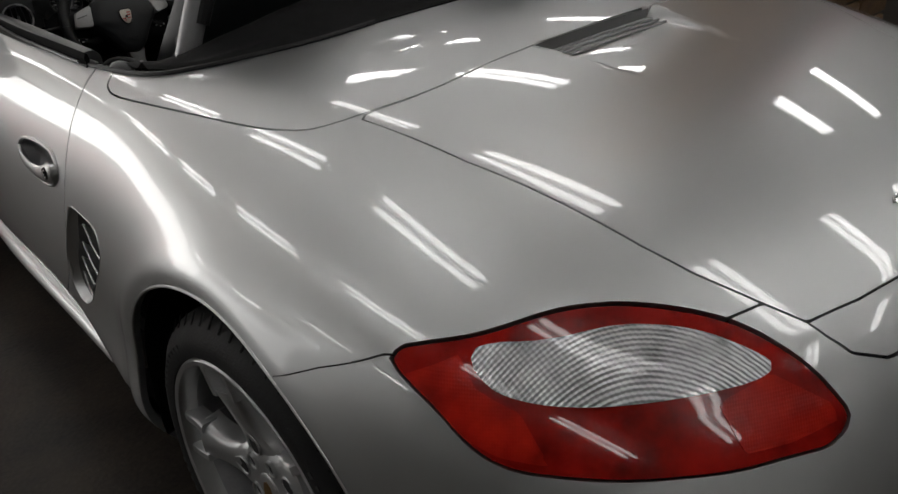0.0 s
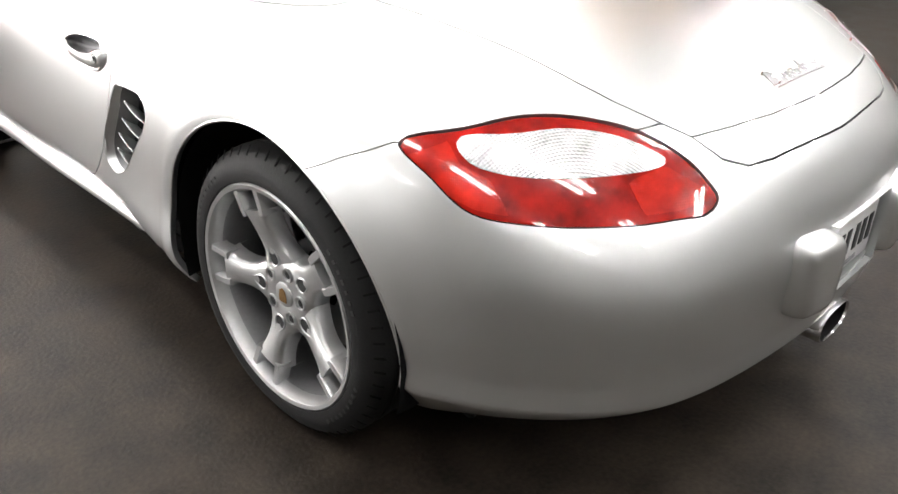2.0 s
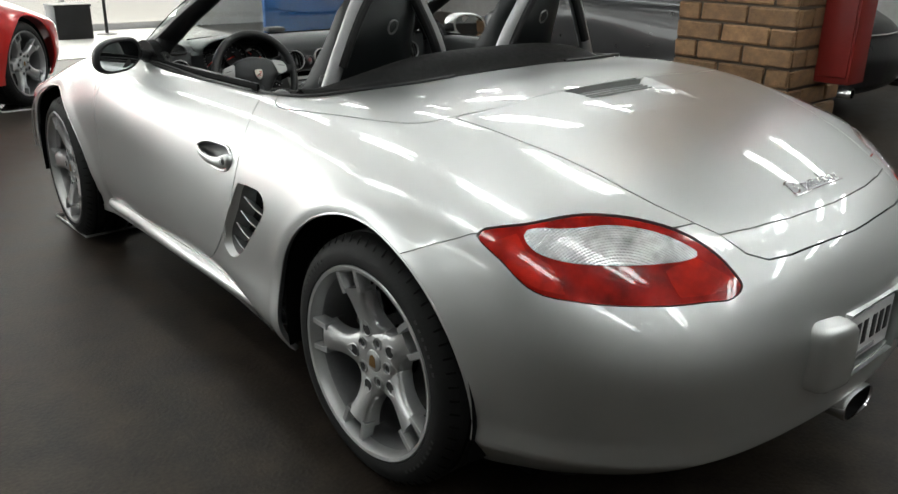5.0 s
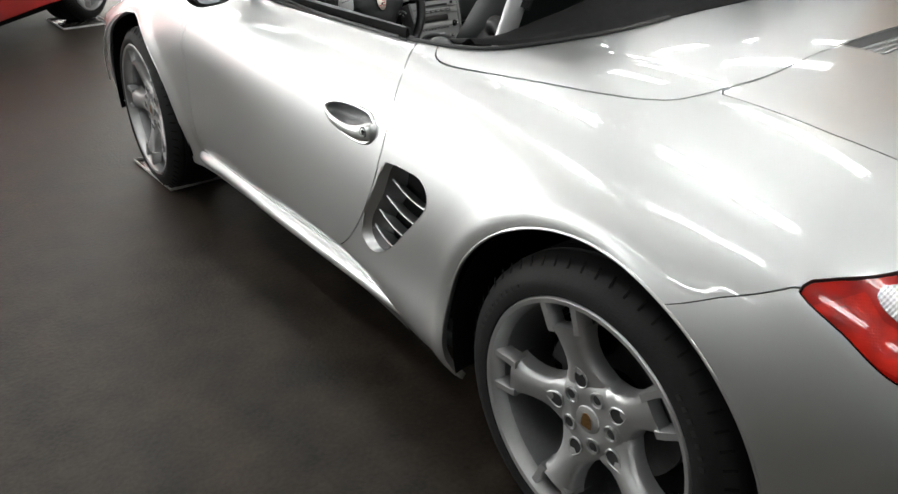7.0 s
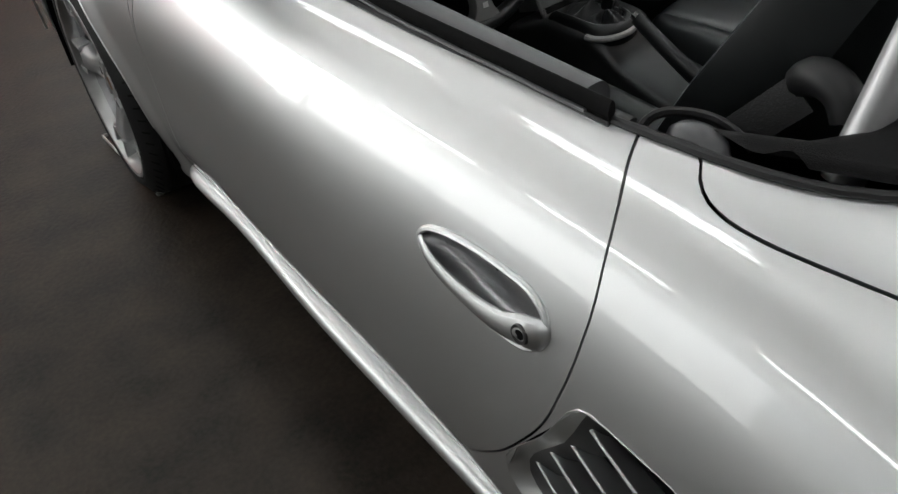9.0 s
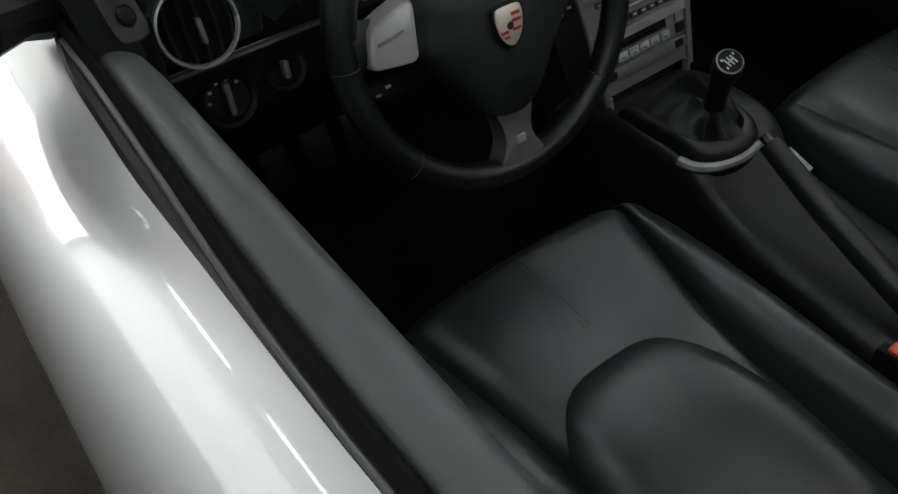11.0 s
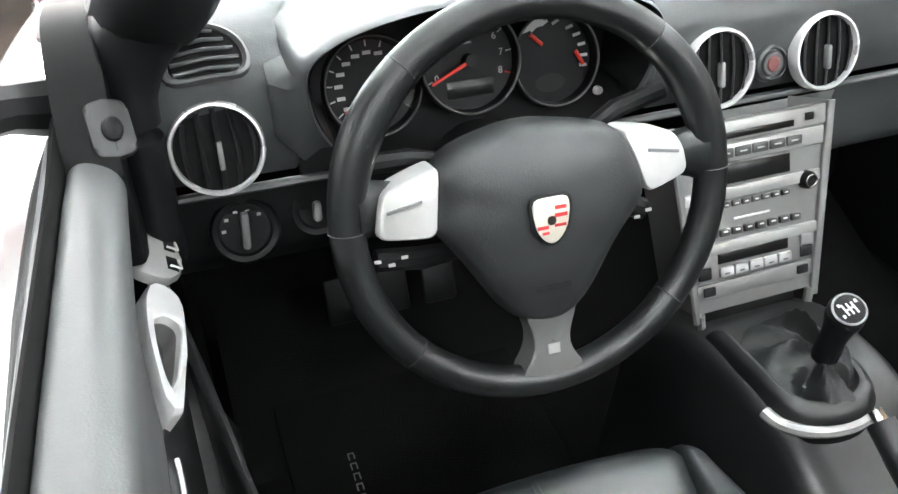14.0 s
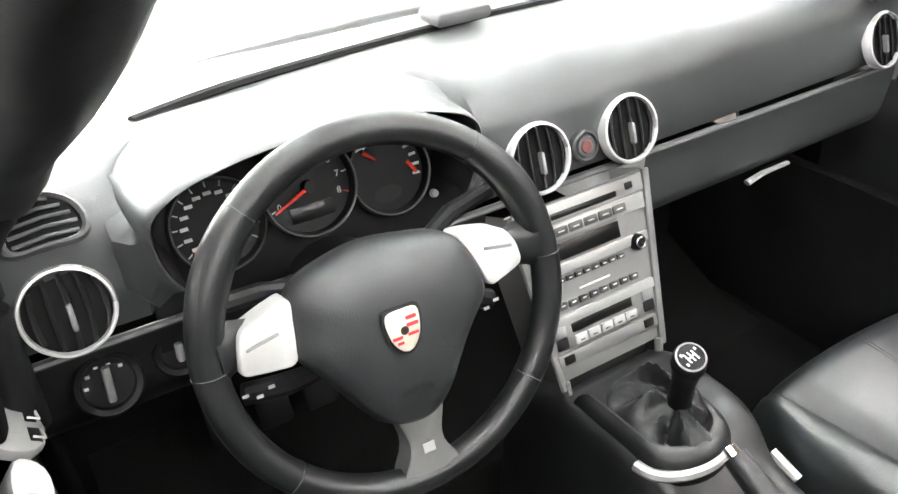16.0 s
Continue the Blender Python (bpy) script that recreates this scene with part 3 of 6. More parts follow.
def wheel(parent, tyre_r, tyre_w, y, w):
    """An alloy wheel with five forked spokes; its outer face looks to the left."""
    root = put("wheel", bpy.data.meshes.new("wheel"), ALLOY, parent)
    R = Matrix.Rotation(radians(-90), 4, "Y")     # local z points to the car's left
    bm = lathe([(.2575, -.004), (.2600, .004), (.2560, .010), (.2470, .008), (.2415, -.004), (.2385, -.016), (.2370, -.024)], R, 64)
    bmesh.ops.recalc_face_normals(bm, faces=bm.faces)
    bm.to_mesh(root.data)
    bm.free()
    root.data.polygons.foreach_set("use_smooth", [True] * len(root.data.polygons))
    root.data.set_sharp_from_angle(angle=radians(38))
    part("barrel", lathe([(.2370, -.024), (.2330, -.05), (.2300, -.10), (.2340, -.17), (.2450, -.20), (.2500, -.205)], R, 56), BARREL, root, "inner barrel of the wheel, its silver darkened for shade")
    for k in range(5):
        turn = R @ Matrix.Rotation(radians(72 * k + 19), 4, "Z")
        bm = bmesh.new()
        rows = []
        for r, half, top in ((.040, .046, -.0265), (.062, .0500, -.0262), (.078, .0520, -.0255), (.090, .0440, -.0240), (.103, .0365, -.0215), (.122, .0310, -.0170), (.145, .0300, -.0115), (.168, .0335, -.0070), (.184, .0390, -.0040), (.196, .0450, -.0020)):
            rows.append([turn @ Vector((r, s * half, top - c)) for s, c in
                         ((-1.10, .045), (-1.02, .017), (-.92, .0075), (-.66, .0016), (0, 0), (.66, .0016), (.92, .0075), (1.02, .017), (1.10, .045))])
        loft(rows, bm=bm)
        loft([[rows[-1][i] for i in range(9)], [q - turn.to_3x3() @ Vector((0, 0, .03)) for q in rows[-1]]], bm=bm)
        for s in (-1, 1):
            prong = []
            for r, mid, half, top in ((.184, .0335, .0100, -.0015), (.200, .0362, .0096, -.0005), (.224, .0378, .0092, .001), (.248, .0400, .0105, .002)):
                prong.append([turn @ Vector((r, s * mid + q * half, top - c)) for q, c in ((-1, .035), (-1, .006), (-.7, .0008), (.7, .0008), (1, .006), (1, .035))])
            loft(prong, bm=bm, caps=True)
        part("spoke", bm, ALLOY, root, "forked silver spoke", angle=40)
    part("hub", lathe([(0, -.025), (.030, -.025), (.034, -.0235), (.060, -.0255), (.078, -.0275), (.088, -.036), (.088, -.065), (0, -.065)], R, 40), ALLOY, root)
    h = tyre_w / 2
    inner = .252
    prof = [(inner, -.19 - .01), (inner + .02, -2 * h + .015), (tyre_r - .05, -2 * h + .0), (tyre_r - .018, -2 * h + .012), (tyre_r - .004, -2 * h + .03)]
    for g in (-.068, -.024, .024, .068):
        prof += [(tyre_r, g - h - .006 + .0), (tyre_r - .008, g - h - .004), (tyre_r - .008, g - h + .004), (tyre_r, g - h + .006)]
    prof += [(tyre_r - .004, -.03), (tyre_r - .016, -.011), (tyre_r - .040, .004), (inner + .025, .008), (inner + .010, .005), (inner + .006, -.004)]
    lift = Matrix.Translation((0, 0, .004))
    bm = lathe(prof, R @ lift, 96)
    part("tyre", bm, TYRE, root, "black low-profile tyre", angle=50)
    # shoulder blocks and raised marks on the side wall
    bm = bmesh.new()
    for k in range(60):
        turn = R @ lift @ Matrix.Rotation(radians(6 * k), 4, "Z")
        box((.024, .0045, .0016), (0, 0, 0), 0, bm=bm)
        for v in list(bm.verts)[-8:]:
            q = v.co.copy()
            t = (q.x + .012) / .024
            v.co = turn @ Vector((tyre_r - .019 + .018 * t, q.y, -.0085 - .013 * t + q.z))
    tagged(part("tread", bm, DARK, root, "moulded shoulder grooves of the tyre"), kind="stuff")
    for start, count in ((38, 9), (108, 7), (218, 9), (288, 7)):
        for k in range(count):
            turn = R @ lift @ Matrix.Rotation(radians(start + 4.2 * k), 4, "Z")
            bm = box((.020, .0085 if k % 3 else .011, .0016), (0, 0, 0), 0)
            bm.transform(turn @ Matrix.Translation((tyre_r - .052, 0, .0063)) @ Matrix.Diagonal((.8, 1, 1, 1)))
            part("raised_mark", bm, TYRE_MARK, root)
    for k in range(5):
        turn = R @ Matrix.Rotation(radians(72 * k + 55), 4, "Z")
        part("bolt_recess", lathe([(.0, -.008), (.0125, -.008), (.0135, .0035), (.0165, .0038), (.0175, -.004)], turn @ Matrix.Translation((.056, 0, -.0245)), 14), ALLOY, root)
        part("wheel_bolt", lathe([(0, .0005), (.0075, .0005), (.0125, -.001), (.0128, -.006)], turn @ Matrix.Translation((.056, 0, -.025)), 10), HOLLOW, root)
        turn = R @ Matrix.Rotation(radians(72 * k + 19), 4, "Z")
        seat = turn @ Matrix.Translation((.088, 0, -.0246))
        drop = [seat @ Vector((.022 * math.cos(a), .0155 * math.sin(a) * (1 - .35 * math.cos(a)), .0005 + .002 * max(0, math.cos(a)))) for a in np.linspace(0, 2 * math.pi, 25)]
        # flat patch, not sunk in: only its dark colour gives the hollow's shade
        part("hollow_shade", loft([drop[:-1], [seat @ Vector((0, 0, .0006))] * 24], closed=True), HOLLOW, root, "flat dark drop painting the shade of a hollow at the foot of a spoke")
        part("hollow_rim", tube(drop, .0022, 6), ALLOY, root)
    cap = part("centre_cap", lathe([(0, -.0195), (.024, -.0205), (.0285, -.022), (.030, -.026)], R, 28), ALLOY, root)
    m = R @ Matrix.Translation((0, 0, -.0198)) @ Matrix.Rotation(radians(180), 4, "Z")
    shield = [(.0, -.018), (.009, -.012), (.0125, .002), (.0125, .016), (-.0125, .016), (-.0125, .002), (-.009, -.012)]
    part("cap_badge", prism([(y_, -x_) for x_, y_ in shield], .0012, m), GOLD, cap, "small gold shield badge")
    part("valve", tube([R @ Vector((.226, .045, -.03)), R @ Vector((.205, .045, -.012))], .0045, 8), RUBBER, root)
    part("brake_disc", lathe([(.07, -.115), (.158, -.115), (.158, -.14), (.07, -.14)], R, 40), STEEL, root)
    part("brake_caliper", lathe([(.10, -.09), (.168, -.09), (.172, -.10), (.172, -.16), (.10, -.16), (.10, -.09)], R, 14, 20, 80), mat("caliper_grey", (.05, .05, .052), .5), root)
    # black disc that closes the wheel where there is only deep shade
    part("hub_shadow", lathe([(.0, -.165), (.232, -.165)], R, 32), DARK, root, "added black disc for the shade on the inner side of the wheel")
    root.matrix_basis = Matrix.Translation((-w, y, tyre_r))
    return root


# ---- the silver convertible: body ----
LAMP = [(.006, .760), (.105, .786), (.20, .799), (.28, .798), (.36, .787), (.428, .771), (.482, .749), (.53, .717), (.557, .690), (.567, .674), (.556, .661), (.508, .655),
        (.43, .654), (.35, .655), (.277, .657), (.20, .663), (.132, .675), (.092, .699), (.06, .724)]
CLEAR = [(.105, .768), (.181, .780), (.275, .783), (.362, .774), (.435, .754), (.474, .734), (.401, .722), (.313, .721), (.214, .726), (.155, .736), (.119, .752)]
DOOR = [(.741, .90), (.70, .846), (.677, .77), (.681, .69), (.705, .588), (.78, .46), (.845, .387), (.905, .340), (.98, .322), (1.09, .315), (1.45, .304), (1.79, .297), (1.91, .297),
        (1.931, .305), (1.920, .393), (1.89, .52), (1.87, .617), (1.85, .72), (1.80, .82), (1.72, .90), (1.70, .95), (.76, .95)]
VENT = [(.662, .655), (.596, .663), (.531, .665), (.492, .652), (.478, .632), (.486, .60), (.548, .533), (.625, .455), (.684, .415), (.72, .405), (.752, .413),
        (.772, .436), (.748, .51), (.692, .60)]
HANDLE = [(.952, .709), (.946, .720), (.928, .730), (.864, .742), (.787, .744), (.737, .733), (.722, .708), (.737, .680), (.774, .668), (.849, .671), (.915, .686), (.942, .697)]
COCKPIT = [(-.4, .37), (0, .37), (.25, .38), (.48, .39), (.60, .44), (.657, .51), (.690, .66), (.697, .75), (.702, .90), (.709, 1.10), (.712, 1.37), (.706, 1.52), (.690, 1.62),
           (.665, 1.78), (.58, 1.93), (.40, 2.01), (0, 2.04), (-.4, 2.04)]
LID = [(-.5, .004), (0, .004), (.30, -.002), (.413, -.012), (.491, -.010), (.575, .000), (.583, -.004), (.575, -.05), (.550, -.20), (.526, -.29), (.507, -.37), (.486, -.46), (.464, -.53), (.428, -.605),
       (.400, -.657), (.311, -.683), (.190, -.706), (.082, -.715), (0, -.718), (-.5, -.718)]
SPOILER = [(-.5, -.60), (0, -.60), (.20, -.60), (.401, -.655), (.394, -.680), (.377, -.711), (.332, -.741), (.264, -.757), (.160, -.769), (.062, -.777), (0, -.779), (-.5, -.779)]
COVER = [(-.5, .004), (0, .004), (.30, -.002), (.413, -.012), (.491, -.008), (.585, .006), (.644, .043), (.675, .11), (.694, .199), (.714, .364), (.725, .49), (.729, .56), (.7275, .602), (.721, .630), (.709, .650), (.690, .662),
         (.60, .8), (0, .8), (-.5, .8)]
HOOD = [(-.5, 1.9), (0, 1.9), (.50, 1.9), (.60, 2.0), (.575, 2.35), (.55, 2.60), (.40, 2.86), (.2, 2.95), (0, 2.97), (-.5, 2.97)]
GAP = .0016


def soften(poly, times=2):
    """Cuts the corners of an outline."""
    q = np.array(poly, float)
    for _ in range(times):
        n = np.roll(q, -1, 0)
        q = np.stack((q * .8 + n * .2, q * .2 + n * .8), 1).reshape(-1, 2)
    return q


def bumper_line(p):
    """Below zero on the rear bumper: under the joint that runs from the arch to the lamp and on to the lid."""
    s = corner(p)
    line = np.interp(s, (-.178, -.09, 0, .05, .42, .47, .53, .7), (.681, .724, .762, .765, .773, .777, .772, .765))
    back = .12 + p[:, 1]
    return np.maximum((p[:, 2] - line) * .8, back)


def body_panels(root, colour, full=True):
    """Parts the skin along its joints into panels."""
    skin_piece = grid_piece() if full else grid_piece(150, 50)
    rest = skin_piece
    for y, z, r, _ in HUBS:
        rest = rest.side(lambda p, y=y, z=z, r=r: np.where(p[:, 0] > .5, np.hypot(p[:, 1] - y - .008, p[:, 2] - z - .002) - r - .012, 1.0), 1)
    rest = rest.side(top_view(COCKPIT, .75), 1)
    made = {}
    if not full:
        made["body"] = rest.build("body", colour, root, "both", .01)
        return made
    rest = rest.side(side_view(VENT), 1)
    lamp_f = corner_view(LAMP, 3)
    lamp, rest = rest.cut(lamp_f, .0013)
    door, rest = rest.cut(side_view(soften(DOOR)), GAP)
    door = door.side(side_view(HANDLE, rounded=3), 1)
    lid, rest = rest.cut(top_view(LID), GAP)
    spoiler, rest = rest.cut(top_view(SPOILER, .65), GAP)
    cover, rest = rest.cut(top_view(soften(COVER), .80), GAP)
    hood, rest = rest.cut(top_view(HOOD, .5), GAP)
    bumper, rest = rest.cut(bumper_line, .0008)
    bumper = bumper.side(lambda p: np.maximum(p[:, 0] - .145, np.abs(p[:, 2] - .475) - .085) - 0.0, 1)
    front, quarter = rest.cut(lambda p: 1.87 - p[:, 1] - np.interp(p[:, 2], (.2, .62, .9), (-.06, 0, .0)), GAP)
    nose, front = front.cut(lambda p: np.maximum(p[:, 2] - .62, 2.76 - p[:, 1]), GAP)
    for side in ("left", "right"):
        made["door_" + side] = door.build("door", colour, root, side, .02, label="silver door with a flush pull handle")
        made["quarter_" + side] = quarter.build("rear_quarter_panel", colour, root, side, .016)
        made["front_" + side] = front.build("front_fender", colour, root, side, .014)
        light = lamp.build("tail_light", RED_LENS, root, side, .03, push=-.003, label="wrap-round red tail light with a clear lens")
        clear, _ = lamp.cut(corner_view(CLEAR, 3))
        clear.build("clear_lens", CLEAR_LENS, light, side, .004, push=-.0005, label="ribbed clear lens")
        bright, _ = lamp.cut(corner_view([(.022, .748), (.092, .772), (.112, .744), (.165, .722), (.20, .672), (.140, .680), (.10, .695)]))
        bright.build("side_reflector", AMBER_RED, light, side, .002, push=-.0018, label="brighter orange-red side section")
        low, _ = lamp.cut(corner_view([(.40, .712), (.47, .728), (.545, .690), (.553, .674), (.49, .667), (.43, .666)]))
        low.build("fog_section", AMBER_RED, light, side, .002, push=-.0020)
    made["cover"] = cover.build("soft_top_lid", colour, root, "both", .014, label="silver lid over the folded soft top")
    made["lid"] = lid.build("engine_lid", colour, root, "both", .014, label="silver rear lid with a recessed grille")
    made["spoiler"] = spoiler.build("spoiler", colour, root, "both", .014)
    made["hood"] = hood.build("bonnet", colour, root, "both", .014)
    made["bumper"] = bumper.build("rear_bumper", colour, root, "both", .025)
    made["nose"] = nose.build("front_bumper", colour, root, "both", .014)
    liner = grid_piece(170, 56)
    for y, z, r, _ in HUBS:
        liner = liner.side(lambda p, y=y, z=z, r=r: np.where(p[:, 0] > .5, np.hypot(p[:, 1] - y - .008, p[:, 2] - z) - r - .03, 1.0), 1)
    liner = liner.side(top_view(COCKPIT, .75), 1)
    liner = liner.side(lambda p: side_view(VENT)(p) - .012, 1).side(lambda p: side_view(HANDLE)(p) - .01, 1)
    liner.build("inner_shell", DARK, root, "both", 0, push=-.022, label="dark structure seen in the panel joints")
    return made


def wheel_arches(root):
    for y, z, r, _ in HUBS:
        for s in (-1, 1):
            m = Matrix.Translation((s * (.862 if y < 1 else .788), y, z)) @ Matrix.Rotation(radians(90 * s), 4, "Y")
            bm = lathe([(r + .016, .012), (r + .022, -.02), (r + .02, -.34), (.0, -.34)], m, 40, 0, 360)
            bmesh.ops.bisect_plane(bm, geom=bm.verts[:] + bm.edges[:] + bm.faces[:], plane_co=(0, 0, .235), plane_no=(0, 0, 1), clear_inner=True)
            part("wheel_arch_liner", bm, DARK, root, "black wheel-arch liner")


def make_car():
    root = tagged(new("convertible_car"), "silver two-seat convertible with its roof folded, parked on the showroom floor", "car")
    made = body_panels(root, SILVER)
    wheel_arches(root)
    part("floor_pan", box((1.36, 3.2, .06), (0, 1.2, .150), .01), DARK, root)
    rear = wheel(root, .334, .25, 0, .877)
    right = copy_thing(rear, Matrix.Translation((.92, 0, .334)) @ Matrix.Rotation(math.pi, 4, "Z"))
    steer = Matrix.Rotation(radians(-4), 4, "Z")
    front = wheel(root, .322, .225, 2.415, .815)
    front.matrix_basis = Matrix.Translation((-.815, 2.415, .322)) @ steer
    copy_thing(front, Matrix.Translation((.815, 2.415, .322)) @ steer @ Matrix.Rotation(math.pi, 4, "Z"))
    return root, made


CAR, PANEL = make_car()
brick_pillar(1.48, 1.96, .160, .744, HIGH)
red_cabinet()




# ---- the silver convertible: outer fittings ----
_u, _v = np.meshgrid(np.linspace(3, 13, 420), np.linspace(0, 1.45, 140))
_U, _V = _u.ravel(), _v.ravel()
_P, _N = skin(_U, _V), skin_normal(_U, _V)


def on_side(y, z, out=0.0):
    """The place on the left flank at this length and height, moved outward."""
    d = (_P[:, 1] - y) ** 2 + (_P[:, 2] - z) ** 2 + (_P[:, 0] < .45) * 9
    i = np.argsort(d)[:3]
    k = 1 / (d[i] + 1e-8)
    p, n = (_P[i] * k[:, None]).sum(0) / k.sum(), _N[i[0]]
    return Vector((-p[0] - n[0] * out, y + n[1] * out, z + n[2] * out))


def on_top(x, y, out=0.0):
    """The place on the upper side at this width and length, moved outward."""
    w = abs(x)
    d = (_P[:, 0] - w) ** 2 + (_P[:, 1] - y) ** 2 + (_P[:, 2] < .66) * 9
    i = np.argsort(d)[:3]
    k = 1 / (d[i] + 1e-8)
    p, n = (_P[i] * k[:, None]).sum(0) / k.sum(), _N[i[0]]
    return Vector((math.copysign(w + n[0] * out, x), y + n[1] * out, p[2] + n[2] * out))


def mirrored(bm, side):
    return flip_x(bm) if side > 0 else bm


def side_vent(side, quarter):
    """The air intake behind the door: a flared pocket with body-coloured blades."""
    edge = smooth_path(VENT, 3, closed=True)
    mid = edge.mean(0)
    rows = []
    front = np.clip((edge[:, 0] - mid[0]) / .08, 0, 1)
    for k, depth, ramp in ((1.0, .0005, 0), (.992, .0015, 0), (.975, -.004, .004), (.95, -.016, .018), (.93, -.034, .045), (.92, -.050, .060)):
        row = []
        for q, w in zip(edge, front):
            low = np.clip((mid[1] - q[1]) / .09, 0, 1)
            y, z = mid + (q - mid) * (k - .25 * low * (1 - k))
            row.append(on_side(y - ramp * w, z, depth))
        rows.append(row)
    vent = part("side_vent", mirrored(loft(rows[:4], closed=True), side), SILVER, CAR, "deep air intake with silver blades")
    # the lining is a darkened silver: the pocket's shade is in the colour
    part("shaded_lining", mirrored(loft(rows[3:], closed=True), side), mat("shaded_lining", (.16, .16, .162), .4, metal=.75), vent, "inner wall of the intake, its silver darkened for the shade inside")
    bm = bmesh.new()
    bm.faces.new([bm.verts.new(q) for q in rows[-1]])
    # black sheet in place of the unlit depth of the pocket
    part("backing", mirrored(bm, side), DARK, vent, "black sheet painting the deep shade behind the blades")
    for k in range(4):
        z = .613 - .049 * k
        ys = [a[0] + (b[0] - a[0]) * (z - a[1]) / (b[1] - a[1]) for a, b in zip(edge, np.roll(edge, -1, 0)) if (a[1] > z) != (b[1] > z)]
        lo, hi = min(ys) + .003, max(ys) - .030
        rail, lip = [], []
        for s in np.linspace(0, 1, 11):
            y = lo + (hi - lo) * s
            drop = .010 * (1 - s) ** 2 + .008 * math.sin(s * 3.1)
            a, b = on_side(y, z - drop, -.003 - .020 * s ** 1.3), on_side(y, z - drop - .016, -.042 - .010 * s)
            t = Vector((0, 0, .0016))
            rail.append([a + t * .3, a - t * .5, b - t, b + t])
            lip.append(a)
        blade = part("blade", mirrored(loft(rail, closed=True, caps=True), side), SILVER, vent, "curved silver blade")
        part("blade_lip", mirrored(tube(lip, .0024, 8), side), SILVER, blade)


def arch_lip(side):
    """The rolled edge round each wheel opening."""
    for y, z, r, _ in HUBS:
        path = []
        for a in np.linspace(radians(-12), radians(192), 60):
            q = (y + .008 + (r + .0135) * math.cos(a), z + .002 + (r + .0135) * math.sin(a))
            if q[1] > .34:
                path.append(on_side(*q, -.0015))
        part("wheel_arch_lip", mirrored(tube(path, .0034, 8), side), SILVER, CAR, "rolled silver edge of the wheel arch")


def side_sill(side):
    """The rounded bar below the door that runs into the rear quarter."""
    pts = ((1.985, .762, .258, .008), (1.955, .779, .263, .018), (1.85, .788, .266, .023), (1.4, .809, .271, .025), (.85, .832, .280, .024), (.6, .843, .283, .023), (.47, .845, .285, .019), (.40, .842, .285, .010))
    path = smooth_path([(-x, y, z) for y, x, z, r in pts], 6)
    rad = np.interp(np.linspace(0, 1, len(path)), np.linspace(0, 1, len(pts)), [q[3] for q in pts])
    part("side_sill", mirrored(tube(path, rad, 16), side), SILVER, CAR, "rounded silver sill below the door")


def door_handle(side, door):
    """A flush oval bezel, a scooped cup, the pull bar and the key lock."""
    edge = smooth_path(HANDLE, 4, closed=True)
    mid = edge.mean(0)
    path = [on_side(*(mid + (q - mid) * .985), .001) for q in edge]
    bezel = part("handle_bezel", mirrored(tube(path, .0055, 8, closed=True, flat=.8), side), SILVER, door, "silver oval bezel of the door handle")
    rows = [[on_side(*(mid + (q - mid) * k), d) for q in edge] for k, d in ((.98, 0), (.93, -.010), (.82, -.024), (.6, -.031), (.25, -.034), (.02, -.034))]
    # the cup's shade is put into this darker silver
    part("handle_cup", mirrored(loft(rows, closed=True), side), mat("shaded_cup", (.36, .36, .365), .35, metal=.8), bezel, "shaded grey hollow behind the pull")
    pts = ((.948, .709, .002, .006), (.930, .699, .006, .0085), (.900, .692, .010, .0105), (.860, .688, .012, .012), (.815, .688, .013, .0145), (.775, .692, .011, .018), (.750, .699, .008, .0215), (.732, .704, .003, .022), (.726, .706, -.004, .016))
    path = smooth_path([on_side(y, z, o) for y, z, o, r in pts], 3)
    rad = np.interp(np.linspace(0, 1, len(path)), np.linspace(0, 1, len(pts)), [q[3] for q in pts])
    part("pull_bar", mirrored(tube(path, rad, 12, flat=.55, up=(1, 0, 0)), side), SILVER, bezel, "smooth silver pull bar")
    m = axes(on_side(.747, .700, .0195), (0, 1, 0), (-1, 0, .12))
    part("key_lock", mirrored(lathe([(0, -.006), (.0075, -.006), (.0085, 0), (.0120, .0008), (.0135, -.003)], m, 18), side), STEEL, bezel, "dark round key lock")
    # dark disc laid on the lock to paint the shade of its keyhole
    part("lock_core", mirrored(lathe([(.0072, -.001), (.006, .0002), (0, .0002)], m, 14), side), DARK, bezel)


